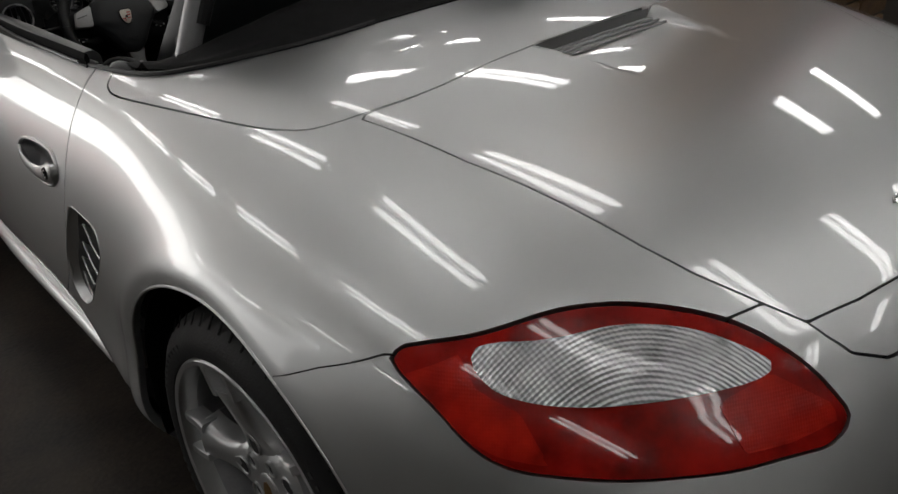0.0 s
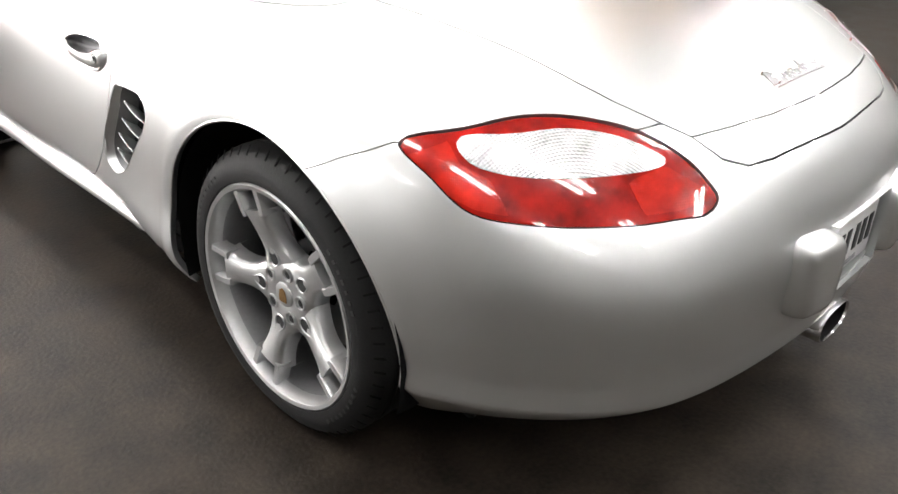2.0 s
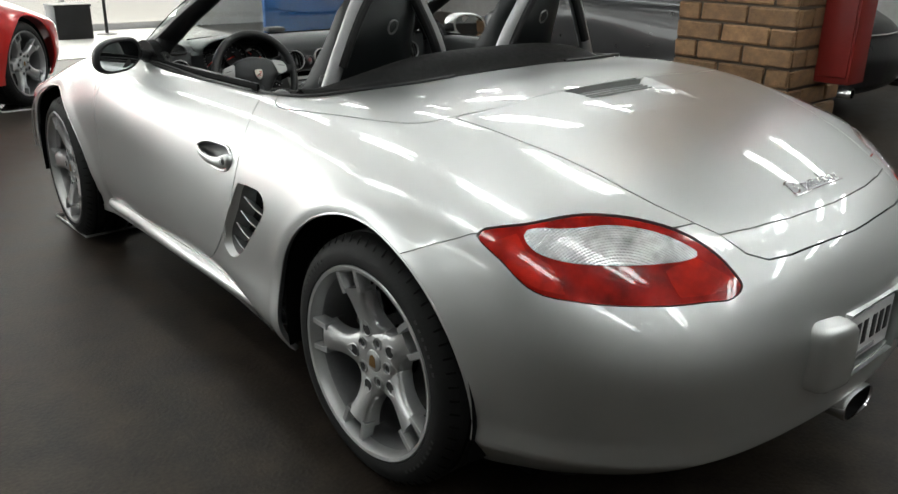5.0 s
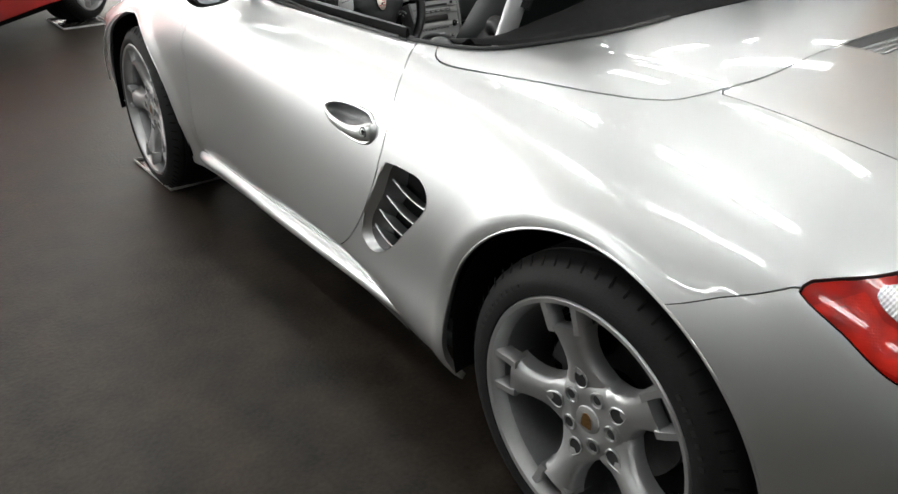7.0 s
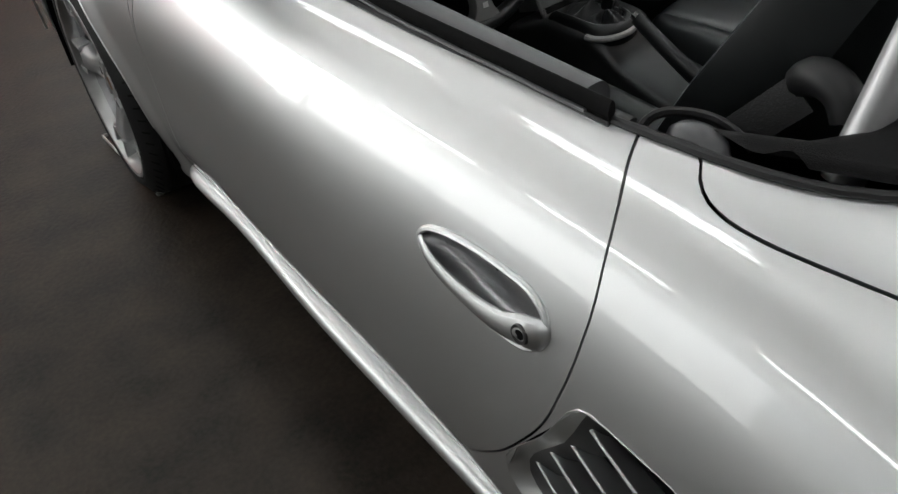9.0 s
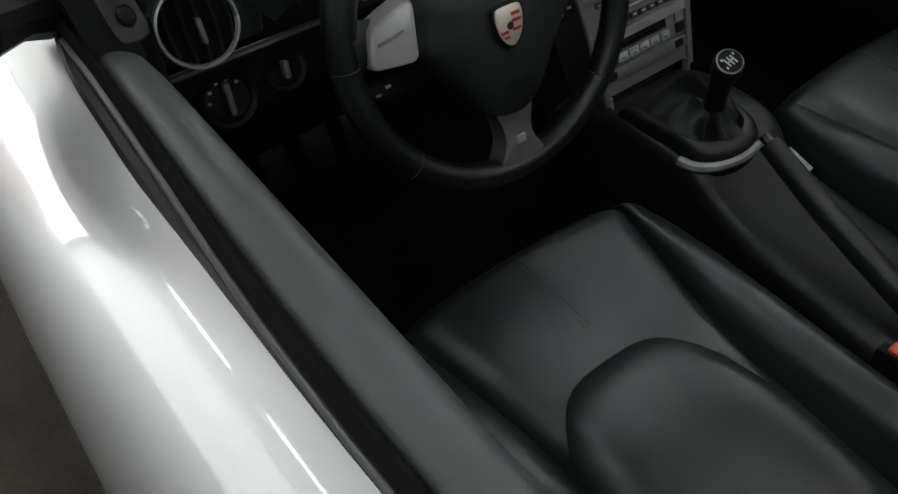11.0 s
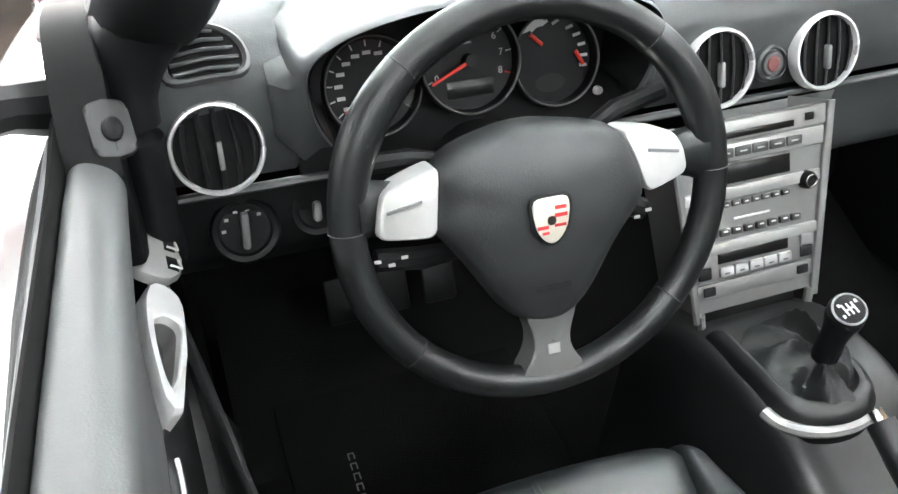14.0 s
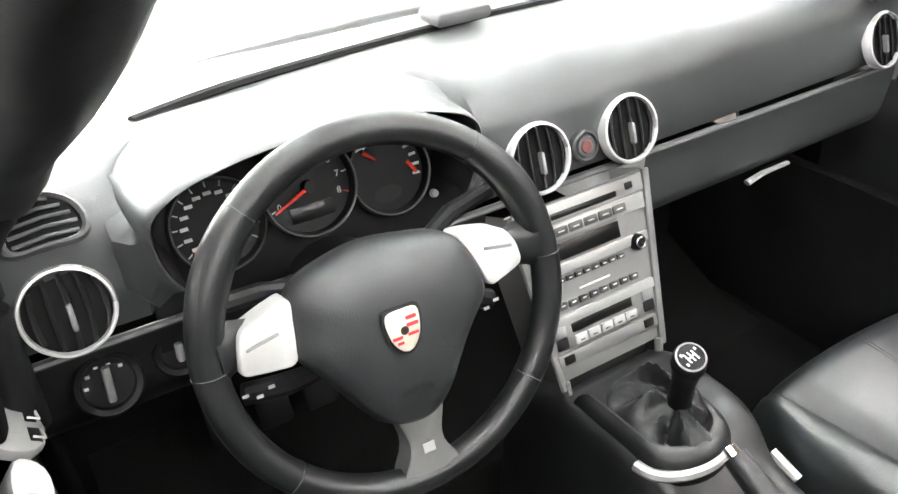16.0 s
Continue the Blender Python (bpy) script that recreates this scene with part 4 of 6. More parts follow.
def mirror(side):
    """A door mirror: rounded shell, glass and foot."""
    rows = []
    c = Vector((-.835, 1.540, .929))
    for s, k in ((-.012, .90), (-.004, .97), (.004, 1.0), (.03, .98), (.06, .86), (.09, .62), (.105, .35), (.11, .05)):
        ring = []
        for a in np.linspace(0, 2 * np.pi, 28, endpoint=False):
            ca, sa = math.cos(a), math.sin(a)
            wide, high = .094 * (1 if ca > 0 else 1.02), .061
            x = wide * math.copysign(abs(ca) ** .8, ca)
            z = high * math.copysign(abs(sa) ** .85, sa) + .014 * ca
            ring.append(c + Vector((x * k, s + .02 * ca * k, z * k)))
        rows.append(ring)
    shell = part("door_mirror", mirrored(loft(rows, closed=True, caps=True), side), RUBBER if side < 0 else SILVER, CAR, "dark oval door mirror" if side < 0 else "bright oval door mirror")
    ring = [c + (q - c) * .90 - Vector((0, .002, 0)) for q in rows[0]]
    bm = bmesh.new()
    bm.faces.new([bm.verts.new(q) for q in ring])
    part("mirror_glass", mirrored(bm, side), mat("mirror_silver", (.5, .52, .52), .02, metal=1.0, vary=.02), shell, "reflecting mirror glass")
    part("foot", mirrored(tube([c + Vector((.075, .02, .0)), c + Vector((.105, .04, -.008)), c + Vector((.128, .06, -.02))], (.024, .020, .024), 10), side), RUBBER, shell)


def windscreen():
    """The raked frame, black on the inside, and its curved glass."""
    pillar = [(-.675, 1.87, .862), (-.632, 1.73, .915), (-.606, 1.60, .982), (-.595, 1.49, 1.045), (-.583, 1.38, 1.102), (-.562, 1.27, 1.168), (-.54, 1.17, 1.235)]
    head = [(-.50, 1.125, 1.262), (-.35, 1.09, 1.278), (-.18, 1.075, 1.287), (0, 1.07, 1.29)]
    half = pillar + head
    path = half + [(-x, y, z) for x, y, z in half[-2::-1]]
    curve = smooth_path(path, 6)
    n = len(curve)
    rad = .036 + .022 * np.abs(np.linspace(-1, 1, n)) ** 3
    frame_ob = part("windscreen_frame", tube(curve, rad, 14, flat=.72, up=(0, .5, 1)), mat("black_trim", (.008, .008, .009), .45, vary=.2, bump=.08, grain=300, spec=.25), CAR, "black padded windscreen frame")
    # padded foot of each pillar with the door seal running down beside the dashboard
    for s in (-1, 1):
        foot = smooth_path([(-.606, 1.614, .985), (-.625, 1.610, .955), (-.637, 1.602, .92), (-.641, 1.598, .87), (-.641, 1.598, .82), (-.641, 1.604, .74)], 4)
        # the black rod stands for the seal and for the shade in its gap
        part("pillar_foot", mirrored(tube(foot, np.interp(np.linspace(0, 1, len(foot)), (0, .2, .45, 1), (.038, .036, .021, .018)), 12), s), mat("black_trim", (.008, .008, .009), .45, vary=.2, bump=.08, grain=300, spec=.25), frame_ob)
    low = [(-.665, 1.80), (-.56, 1.90), (-.40, 1.965), (-.20, 1.995), (0, 2.005)]
    low = [(x, y, .905) for x, y in low] + [(-x, y, .905) for x, y in low[-2::-1]]
    low, high = smooth_path(low, 5), None
    top = [(-.545, 1.20, 1.235), (-.42, 1.12, 1.27), (-.2, 1.09, 1.285), (0, 1.085, 1.29), (.2, 1.09, 1.285), (.42, 1.12, 1.27), (.545, 1.20, 1.235)]
    s = np.linspace(0, 1, len(low))
    high = np.stack([np.interp(s, np.linspace(0, 1, 7), [q[k] for q in top]) for k in range(3)], 1)
    rows = []
    for k in np.linspace(0, 1, 9):
        row = low * (1 - k) + high * k
        row[:, 2] += .03 * math.sin(k * math.pi)
        rows.append(row)
    rows += [r - np.array((0, .003, .003)) for r in rows[::-1]]
    pane = part("windscreen_glass", loft(rows), glass("windscreen_glass", (.93, .96, .96)), frame_ob, "clear curved windscreen")
    pane.visible_shadow = False
    rail = smooth_path([(x, y + .006, z + .004) for x, y, z in low[::5].tolist()], 4)
    part("lower_seal", tube(rail, .009, 8), RUBBER, frame_ob, "black seal under the glass")


def roll_hoop(side):
    """A roll hoop behind a seat, in satin grey with a black base."""
    pts = [(-.60, .572, .87), (-.575, .57, .935), (-.52, .568, 1.06), (-.466, .565, 1.172), (-.42, .562, 1.235), (-.355, .56, 1.258), (-.29, .562, 1.235), (-.245, .565, 1.165), (-.19, .568, 1.08), (-.14, .572, .985), (-.115, .575, .90)]
    root = part("roll_hoop", mirrored(tube(smooth_path(pts, 5), .025, 14, flat=.8, up=(0, 1, 0)), side), mat("satin_grey", (.40, .40, .405), .38, metal=.6, vary=.1), CAR, "satin grey roll hoop behind a seat")
    pts = [(-.545, .555, .98), (-.50, .553, 1.08), (-.452, .55, 1.165), (-.41, .55, 1.212), (-.355, .55, 1.23), (-.30, .55, 1.212), (-.262, .55, 1.16), (-.21, .553, 1.08), (-.165, .555, .99)]
    part("inner_pad", mirrored(tube(smooth_path(pts, 4), .016, 10), side), RUBBER, root, "black padding on the hoop")


def soft_top():
    """The front of the folded roof, behind the seats."""
    rows = []
    for s in np.linspace(-1, 1, 41):
        x = .665 * s
        a = abs(s)
        edge = float(np.interp(a, (0, .37, .71, .89, .97, 1), (.372, .382, .392, .44, .51, .60)))
        peak = .905 + .108 * (1 - a ** 3.0)
        z0 = on_top(x, edge + .004).z
        prof = [(edge - .004, z0 + .002), (edge + .015, z0 + .012), (edge + .04, z0 + (peak - z0) * .55), (edge + .075, z0 + (peak - z0) * .9), (edge + .11, peak), (edge + .15, peak - .03), (edge + .17, .86), (edge + .18, .72)]
        q = smooth_path(prof, 3)
        rows.append([(x, y - .02 * a ** 6, z) for y, z in q])
    part("folded_soft_top", loft(rows), SOFT_TOP, CAR, "black fabric of the folded roof")


def waist_trims(side):
    """Rubber seals along the cockpit edge, and a grey rod that paints the sheen on the rubber outside the window slot.
    """
    path = []
    for y in np.linspace(.80, 1.565, 24):
        x = float(np.interp(y, (.77, 1.1, 1.2, 1.3, 1.47, 1.56), (.713, .717, .7165, .7125, .706, .703)))
        path.append((-x, y, on_top(x, y).z + .0095))
    part("waist_sheen", mirrored(tube(path, .0034, 8, flat=.7), side), SEAL_SHEEN, CAR, "grey rod that paints the sheen on the rubber seal along the window slot")
    for lo, hi, name, rad in ((.752, 1.60, "waist_seal", .011), (.38, .742, "deck_seal", .0062)):
        ys = np.linspace(lo, hi, 26)
        q = np.array([(x * WIDE, y) for x, y in COCKPIT[2:14]])
        path = []
        if name == "waist_seal":
            for y in ys:
                x = np.interp(y, q[4:, 1], q[4:, 0])
                path.append((-(x - .009), y, on_top(x, y).z + .003))
        else:
            chord = smooth_path([(q[i][0], q[i][1]) for i in range(0, 7)], 5)
            path = [(-(x - .004), y, on_top(x, y).z + .004) for x, y in chord]
        part(name, mirrored(tube(path, rad, 8, flat=.55 if name == "waist_seal" else .8), side), RUBBER, CAR, "black rubber seal along the cockpit edge")


def belt_anchor(side):
    """The upper seat-belt guide with its strap."""
    root = part("belt_guide", mirrored(tube(smooth_path([(-.555, .60, .905), (-.552, .615, .925), (-.545, .645, .93), (-.53, .668, .91)], 4), (.02,) * 13, 12), side), RUBBER, CAR, "black rounded seat-belt guide")
    pts = smooth_path([(-.545, .66, .905), (-.57, .72, .83), (-.59, .80, .72), (-.595, .86, .60)], 5)
    part("strap", mirrored(tube(pts, .022, 6, flat=.08, up=(1, 0, 0)), side), mat("belt_webbing", (.02, .02, .021), .7, bump=.4, grain=400), root, "black seat-belt webbing")
    dome = lathe([(0, .030), (.012, .0285), (.022, .024), (.029, .015), (.032, 0), (.032, -.02)], Matrix.Translation((-.672, .688, .884)) @ Matrix.Diagonal((.75, 1.15, .85, 1)), 24)
    part("hinge_dome", mirrored(dome, side), mat("satin_dark_grey", (.06, .06, .063), .3, metal=.3), root, "dark grey rounded cover at the cockpit corner")
    flap = smooth_path([(-.690, .750, .880), (-.676, .746, .896), (-.652, .722, .903), (-.638, .685, .900), (-.643, .645, .890)], 5)
    part("corner_seal", mirrored(tube(flap, .0045, 8, flat=1.3), side), RUBBER, root, "thin black seal lip round the cockpit corner")


GRILLE = mat("grille_grey", (.24, .24, .24), .4, metal=.6)


def rear_fittings():
    bumper = PANEL["bumper"]
    # number-plate recess
    bm = bmesh.new()
    rows = [[Vector((sx * .150, y, .475 + sz * .088)) for sx, sz in ((-1, -1), (1, -1), (1, 1), (-1, 1))] for y in (-.868, -.80)]
    bm = loft(rows, closed=True)
    bm.faces.new([v for v in list(bm.verts)[-4:]])
    part("plate_recess", bm, SILVER, CAR, "recess in the bumper behind the plate")
    plate = part("number_plate", box((.262, .006, .125), (0, -.851, .475), .002), WHITE, CAR, "white number plate with dark bars")
    for k in range(6):
        part("mark", box((.024, .002, .062), (-.10 + .038 * k + (.012 if k > 2 else 0), -.8550, .482), .001), mat("plate_ink", (.02, .02, .022), .5), plate)
    part("plate_foot", box((.10, .002, .012), (0, -.8550, .428), .001), mat("plate_grey", (.25, .25, .26), .5), plate)
    for s in (-1, 1):
        rows = []
        for d, k in ((.02, 1.0), (-.022, .99), (-.038, .94), (-.047, .84), (-.051, .68), (-.052, .3), (-.052, .02)):
            ring = []
            for a in np.linspace(0, 2 * np.pi, 32, endpoint=False):
                ca, sa = math.cos(a), math.sin(a)
                x = .072 * math.copysign(abs(ca) ** .42, ca)
                z = .086 * math.copysign(abs(sa) ** .42, sa)
                ring.append((s * (.222 + x * k - .012 * (1 - k)), -.845 + d + .10 * (x * k) * (1 if x > 0 else .3), .486 + z * k + .006 * (x / .07)))
            rows.append(ring)
        part("bumper_block", loft(rows, closed=True, caps=True), SILVER, CAR, "rounded silver bumper block beside the plate")
    for s in (-1, 1):
        part("plate_lamp", box((.05, .02, .012), (s * .07, -.845, .556), .003), WHITE, CAR)
    # exhaust: one flat oval tip
    def oval(y, k, w=.085, h=.038):
        return [(.035 + w * k * math.copysign(abs(math.cos(a)) ** .7, math.cos(a)), y, .262 + h * k * math.copysign(abs(math.sin(a)) ** .8, math.sin(a))) for a in np.linspace(0, 2 * np.pi, 36, endpoint=False)]
    tip = part("exhaust_tip", loft([oval(-.68, .92), oval(-.835, .97), oval(-.850, 1.0), oval(-.857, .985), oval(-.857, .92), oval(-.852, .89)], closed=True), CHROME, CAR, "flat oval chrome exhaust tip")
    # bore and lining are coloured black to give the shade of the open pipe
    bm = bmesh.new()
    bm.faces.new([bm.verts.new(q) for q in oval(-.78, .86)])
    part("exhaust_bore", bm, DARK, tip)
    part("exhaust_lining", loft([oval(-.852, .89), oval(-.845, .86), oval(-.77, .85)], closed=True), DARK, tip, "inside of the tip, coloured black for the shade in the hole")
    rows = []
    for s in np.linspace(-1, 1, 33):
        w = abs(s)
        y = float(np.interp(w, (0, .4, .7, .9, 1), (-.745, -.72, -.64, -.50, -.33)))
        x = s * .77
        rows.append([(x, y, .235), (x * .99, y + .03, .17), (x * .96, y + .12, .155), (x * .9, y + .35, .15)])
    part("lower_diffuser", loft(rows), RUBBER, CAR, "black underside valance of the bumper")
    # slats in the dip of the lid, and the script
    lid = PANEL["lid"]
    for k in range(3):
        path = []
        for q in np.linspace(-1, 1, 19):
            p = on_top(.160 * q, -.022 - .017 * k)
            path.append((p.x, p.y, p.z + .0075 - .002 * k))
        part("grille_bar", tube(path, .0042, 6, flat=.6), GRILLE, lid, "dark grey slat in the dip of the lid")
    # slat grey on this wall puts the dip's shade into its colour
    wall = [[(x, y, on_top(x, .014).z + h) for y, h in ((-.0015, -.001), (-.0005, -.030))] for x in np.linspace(-.178, .178, 21)]
    part("dip_wall", loft(wall), GRILLE, lid, "shaded front wall of the dip")

    def stroke(points, rad=.0021):
        path = smooth_path([on_top(px, py, .0022) for px, py in points], 4)
        part("script_stroke", tube(path, rad, 6, flat=.7), CHROME, lid, "chrome stroke of the slanted script")
    base = -.664
    stroke([(-.098, base), (-.088, base + .034)])
    stroke([(-.100, base + .031), (-.070, base + .035), (-.062, base + .026), (-.074, base + .018), (-.064, base + .010), (-.078, base), (-.104, base + .001)])
    for x in (-.046, .000, .062, .092):
        stroke([(x, base + .009), (x + .012, base + .020), (x + .022, base + .012), (x + .010, base), (x, base + .009)])
    for x in (-.018, .034, .118):
        stroke([(x, base + .001), (x + .020, base + .020)])
        stroke([(x + .001, base + .019), (x + .017, base + .001), (x + .024, base + .004)])
    stroke([(.052, base + .002), (.062, base + .034)])
    stroke([(-.106, base - .006), (.02, base - .0065), (.142, base - .004)], .0013)


for side in (-1, 1):
    key = "left" if side < 0 else "right"
    arch_lip(side)
    side_sill(side)
    side_vent(side, PANEL["quarter_" + key])
    door_handle(side, PANEL["door_" + key])
    mirror(side)
    roll_hoop(side)
    waist_trims(side)
    belt_anchor(side)
windscreen()
soft_top()
rear_fittings()


def drip_tray(x, y):
    root = tagged(new("drip_tray"), "thin pale drip tray lying under a car wheel", "tray")
    root.location = (x, y, 0)
    bpy.context.view_layer.update()
    plate = part("tray_plate", box((.34, .42, .003), (x, y, .0025), .001), mat("clear_tray", (.035, .033, .030), .25, vary=.2), root)
    for dx, dy, w, d in ((-.168, 0, .004, .42), (.168, 0, .004, .42), (0, -.208, .34, .004), (0, .208, .34, .004)):
        part("tray_rim", box((w, d, .012), (x + dx, y + dy, .007), .001), mat("pale_rim", (.62, .62, .6), .3), root)


drip_tray(-.632, 2.525)
drip_tray(.65, 2.53)
drip_tray(-.12, 5.80)




# ---- the silver convertible: cabin ----
SOFT = mat("dark_grey_dash", (.045, .048, .049), .36, vary=.12, scale=6, bump=.12, grain=600)
PLASTIC = mat("black_plastic", (.0065, .0065, .007), .45, vary=.15, bump=.1, grain=500, spec=.22)
TUNNEL = mat("tunnel_plastic", (.0095, .0099, .0102), .38, vary=.15, bump=.08, grain=500, spec=.45)
GAITER = mat("gaiter_leather", (.011, .0115, .012), .42, vary=.2, bump=.15, grain=420, spec=.3)
PALE_KEY = mat("pale_key", (.30, .30, .30), .45, vary=.1)
LEATHER = mat("black_leather", (.0130, .0148, .0153), .32, vary=.12, scale=9, bump=.10, grain=420, spec=.56)
CARPET = mat("black_carpet", (.004, .004, .004), .95, vary=.4, scale=40, bump=.8, grain=500, spec=.1)
STRIP = mat("console_strip", (.29, .29, .285), .34, metal=.4, vary=.06, scale=30)
ALU = mat("satin_aluminium", (.48, .48, .47), .34, metal=.35, vary=.06, scale=30)
RING = mat("vent_ring_silver", (.58, .58, .58), .28, metal=.45, vary=.04)
CONSOLE = mat("console_grey", (.165, .165, .162), .4, metal=.4, vary=.08, scale=20)
DOOR_GREY = mat("door_top_grey", (.056, .058, .059), .42, vary=.1, bump=.12, grain=600)
RIM_LEATHER = mat("rim_leather", (.0085, .0092, .0095), .33, vary=.12, scale=9, bump=.08, grain=420, spec=.5)
MATTE = mat("matte_black", (.0035, .0035, .0037), .6, vary=.2, spec=.12)
DIAL = mat("dial_black", (.005, .005, .0055), .5, coat=.08, vary=.15, spec=.2)
NEEDLE = mat("needle_red", (.75, .03, .01), .45, vary=.05)
DARK_KEY = mat("dark_key", (.045, .045, .045), .45, vary=.1)
PRINT = mat("pale_print", (.55, .55, .54), .5, vary=.05)
STITCH = mat("grey_stitch", (.06, .06, .06), .7)
SCREEN = mat("dark_display", (.004, .004, .004), .3, coat=.1, vary=.1, spec=.3)
BUTTON_RED = mat("hazard_red", (.10, .03, .028), .4)
GREY_BUTTON = mat("grey_button", (.16, .16, .16), .45, vary=.1)


def line_mesh(name, text, size, m, material, parent):
    """A few printed characters as a flat mesh."""
    curve = bpy.data.curves.new(name, "FONT")
    curve.body, curve.size, curve.align_x, curve.align_y, curve.extrude = text, size, "CENTER", "CENTER", .0002
    tmp = bpy.data.objects.new(name, curve)
    scene.collection.objects.link(tmp)
    me = bpy.data.meshes.new_from_object(tmp.evaluated_get(bpy.context.evaluated_depsgraph_get()))
    bpy.data.objects.remove(tmp)
    me.transform(m)
    return put(name, me, material, parent)


def dash_y(x):
    return 2.0 - .36 * x * x


def face_y(x):
    return 1.603 + .02 * abs(x) ** 2


def dashboard():
    rows = []
    spans = np.r_[np.linspace(-.645, -.512, 9), np.linspace(-.505, -.145, 19), np.linspace(-.138, .665, 37)]
    for x in spans:
        f, b = face_y(x), dash_y(x)
        if -.51 < x < -.14:
            u = abs(x + .325)
            e = float(np.interp(u, (0, .11, .14, .16, .178, .188), (1.712, 1.712, 1.695, 1.672, 1.642, 1.616)))
            top = float(np.interp(e, (1.600, 1.628, 1.665, 1.72), (.880, .9215, .9365, .9405)))
            prof = [(b, .900), (b - .06, .918), (1.80, .935), (1.745, .940), (e, top), (e - .010, top - .014), (e - .014, .880), (e - .014, .86), (e - .014, .83), (e - .014, .805)]
            rows.append([(x, y, z) for y, z in smooth_path(prof, 3)])
            continue
        swell = .010 * math.exp(-((x) / .14) ** 2)
        prof = [(b, .900), (b - .06, .918), (1.80, .935), (1.72, .941), (1.665, .937 + swell * .4), (1.628, .922 + swell * .3), (f + .004 - swell * .4, .897), (f - swell * .5, .865), (f - .001 - swell * .3, .83), (f + .004, .805)]
        rows.append([(x, y, z) for y, z in smooth_path(prof, 3)])
    dash = part("dashboard", loft(rows), SOFT, CAR, "dark grey soft-touch dashboard")
    rail = [(x, face_y(x) - .0080, .801 - .004 * abs(x)) for x in np.linspace(-.655, .655, 40)]
    part("trim_strip", tube(rail, .0052, 8, flat=.8), DOOR_GREY, dash, "slim grey strip along the dashboard")
    # lower left knee panel and glovebox
    for lo, hi, name, label in ((-.655, -.13, "knee_panel", "dark lower panel under the instruments"), (.118, .655, "glovebox", "dark grey glovebox lid")):
        rows = []
        for x in np.linspace(lo, hi, 24):
            f = face_y(x)
            if name == "glovebox":
                prof = [(f + .003, .797), (f + .004, .77), (f + .010, .72), (f + .02, .69), (f + .04, .675), (f + .10, .665), (f + .2, .66)]
            else:
                prof = [(f + .003, .797), (f + .006, .77), (f + .012, .72), (f + .03, .69), (f + .07, .66), (f + .14, .62), (f + .2, .60)]
            rows.append([(x, y, z) for y, z in smooth_path(prof, 3)])
        part(name, loft(rows), SOFT if name == "glovebox" else TUNNEL, dash, label)
    part("glovebox_latch", tube([(.33, 1.608, .682), (.36, 1.606, .690), (.415, 1.606, .691)], (.006, .005, .004), 8, flat=.7), STRIP, dash, "silver glovebox latch")
    # defroster slot and sensor block on the top, small grille by the pillar
    slot = [(x, y, .9385 - .12 * max(0, y - 1.80)) for x, y in smooth_path([(-.46, 1.765), (-.376, 1.793), (-.28, 1.815), (-.18, 1.832), (-.06, 1.846), (.10, 1.852), (.28, 1.84), (.44, 1.80)], 6)]
    part("defroster_slot", tube(slot, .010, 6, flat=.5), DARK, dash, "dark defroster slot")
    part("sensor_block", box((.085, .055, .02), (-.02, 1.835, .952), .008), DOOR_GREY, dash, "small grey sensor block on the dashboard")
    for s in (-1, 1):
        rows, c = [], Vector((s * .575, 1.624, .924))
        m = axes(c, (1, 0, 0), (0, -.55, .83))
        edge = smooth_path([(-.036, -.024), (.0, -.026), (.032, -.022), (.036, -.004), (.018, .024), (-.006, .030), (-.03, .012)], 4, closed=True)
        part("speaker_surround", loft([[m @ Vector((x * k, y * k, h)) for x, y in edge] for k, h in ((1, -.004), (1, .003), (.93, .0045), (.84, .002), (.82, -.006), (.01, -.006))], closed=True), DOOR_GREY, dash)
        part("grille_backing", loft([[m @ Vector((x * k, y * k, .0005)) for x, y in edge] for k in (.85, .4, .001)], closed=True), DARK, dash, "dark opening behind the grille bars")
        for k in range(5):
            v = -.018 + .0095 * k
            half = (.029, .030, .027, .021, .013)[k]
            part("grille_bar", tube([m @ Vector((-half, v, .001)), m @ Vector((0, v + .002, .0025)), m @ Vector((half - .003, v + .001, .001))], .0019, 6), SOFT, dash)
    return dash


VANE = mat("vane_black", (.014, .014, .015), .3, vary=.1)


def air_vent(dash, c, lean=0.0):
    """A round air vent: bright ring, dark throat, upright vanes and a tab."""
    m = axes(c, (1, lean, 0), (lean, -.95, .30))
    ring = part("air_vent", lathe([(.0375, -.004), (.0378, .006), (.0388, .0085), (.0412, .0080), (.0425, .003), (.0425, -.006)], m, 48), RING, dash, "round air vent with a silver ring")
    part("throat", lathe([(.0385, .004), (.0375, .0012), (.0, .0008)], m, 32), DARK, ring, "black throat of the vent")
    for k in range(-2, 3):
        x = k * .0135
        half = math.sqrt(.0365 ** 2 - x * x)
        rows = []
        for s in np.linspace(-1, 1, 9):
            bow = .0035 * (1 - s * s) * (k / 2 + .3)
            rows.append([m @ Vector((x + bow + a, half * s, h)) for a, h in ((-.0012, .0058), (0, .0066), (.0012, .0058), (.0035, .001), (.0020, .001))])
        part("vane", loft(rows, closed=True, caps=True), VANE, ring, "black upright vane")
    part("tab", box((.005, .026, .012), (0, 0, 0), .002, bm=None), GREY_BUTTON, ring, "small grey adjusting tab").data.transform(m @ Matrix.Translation((.002, -.006, .003)))
    return ring


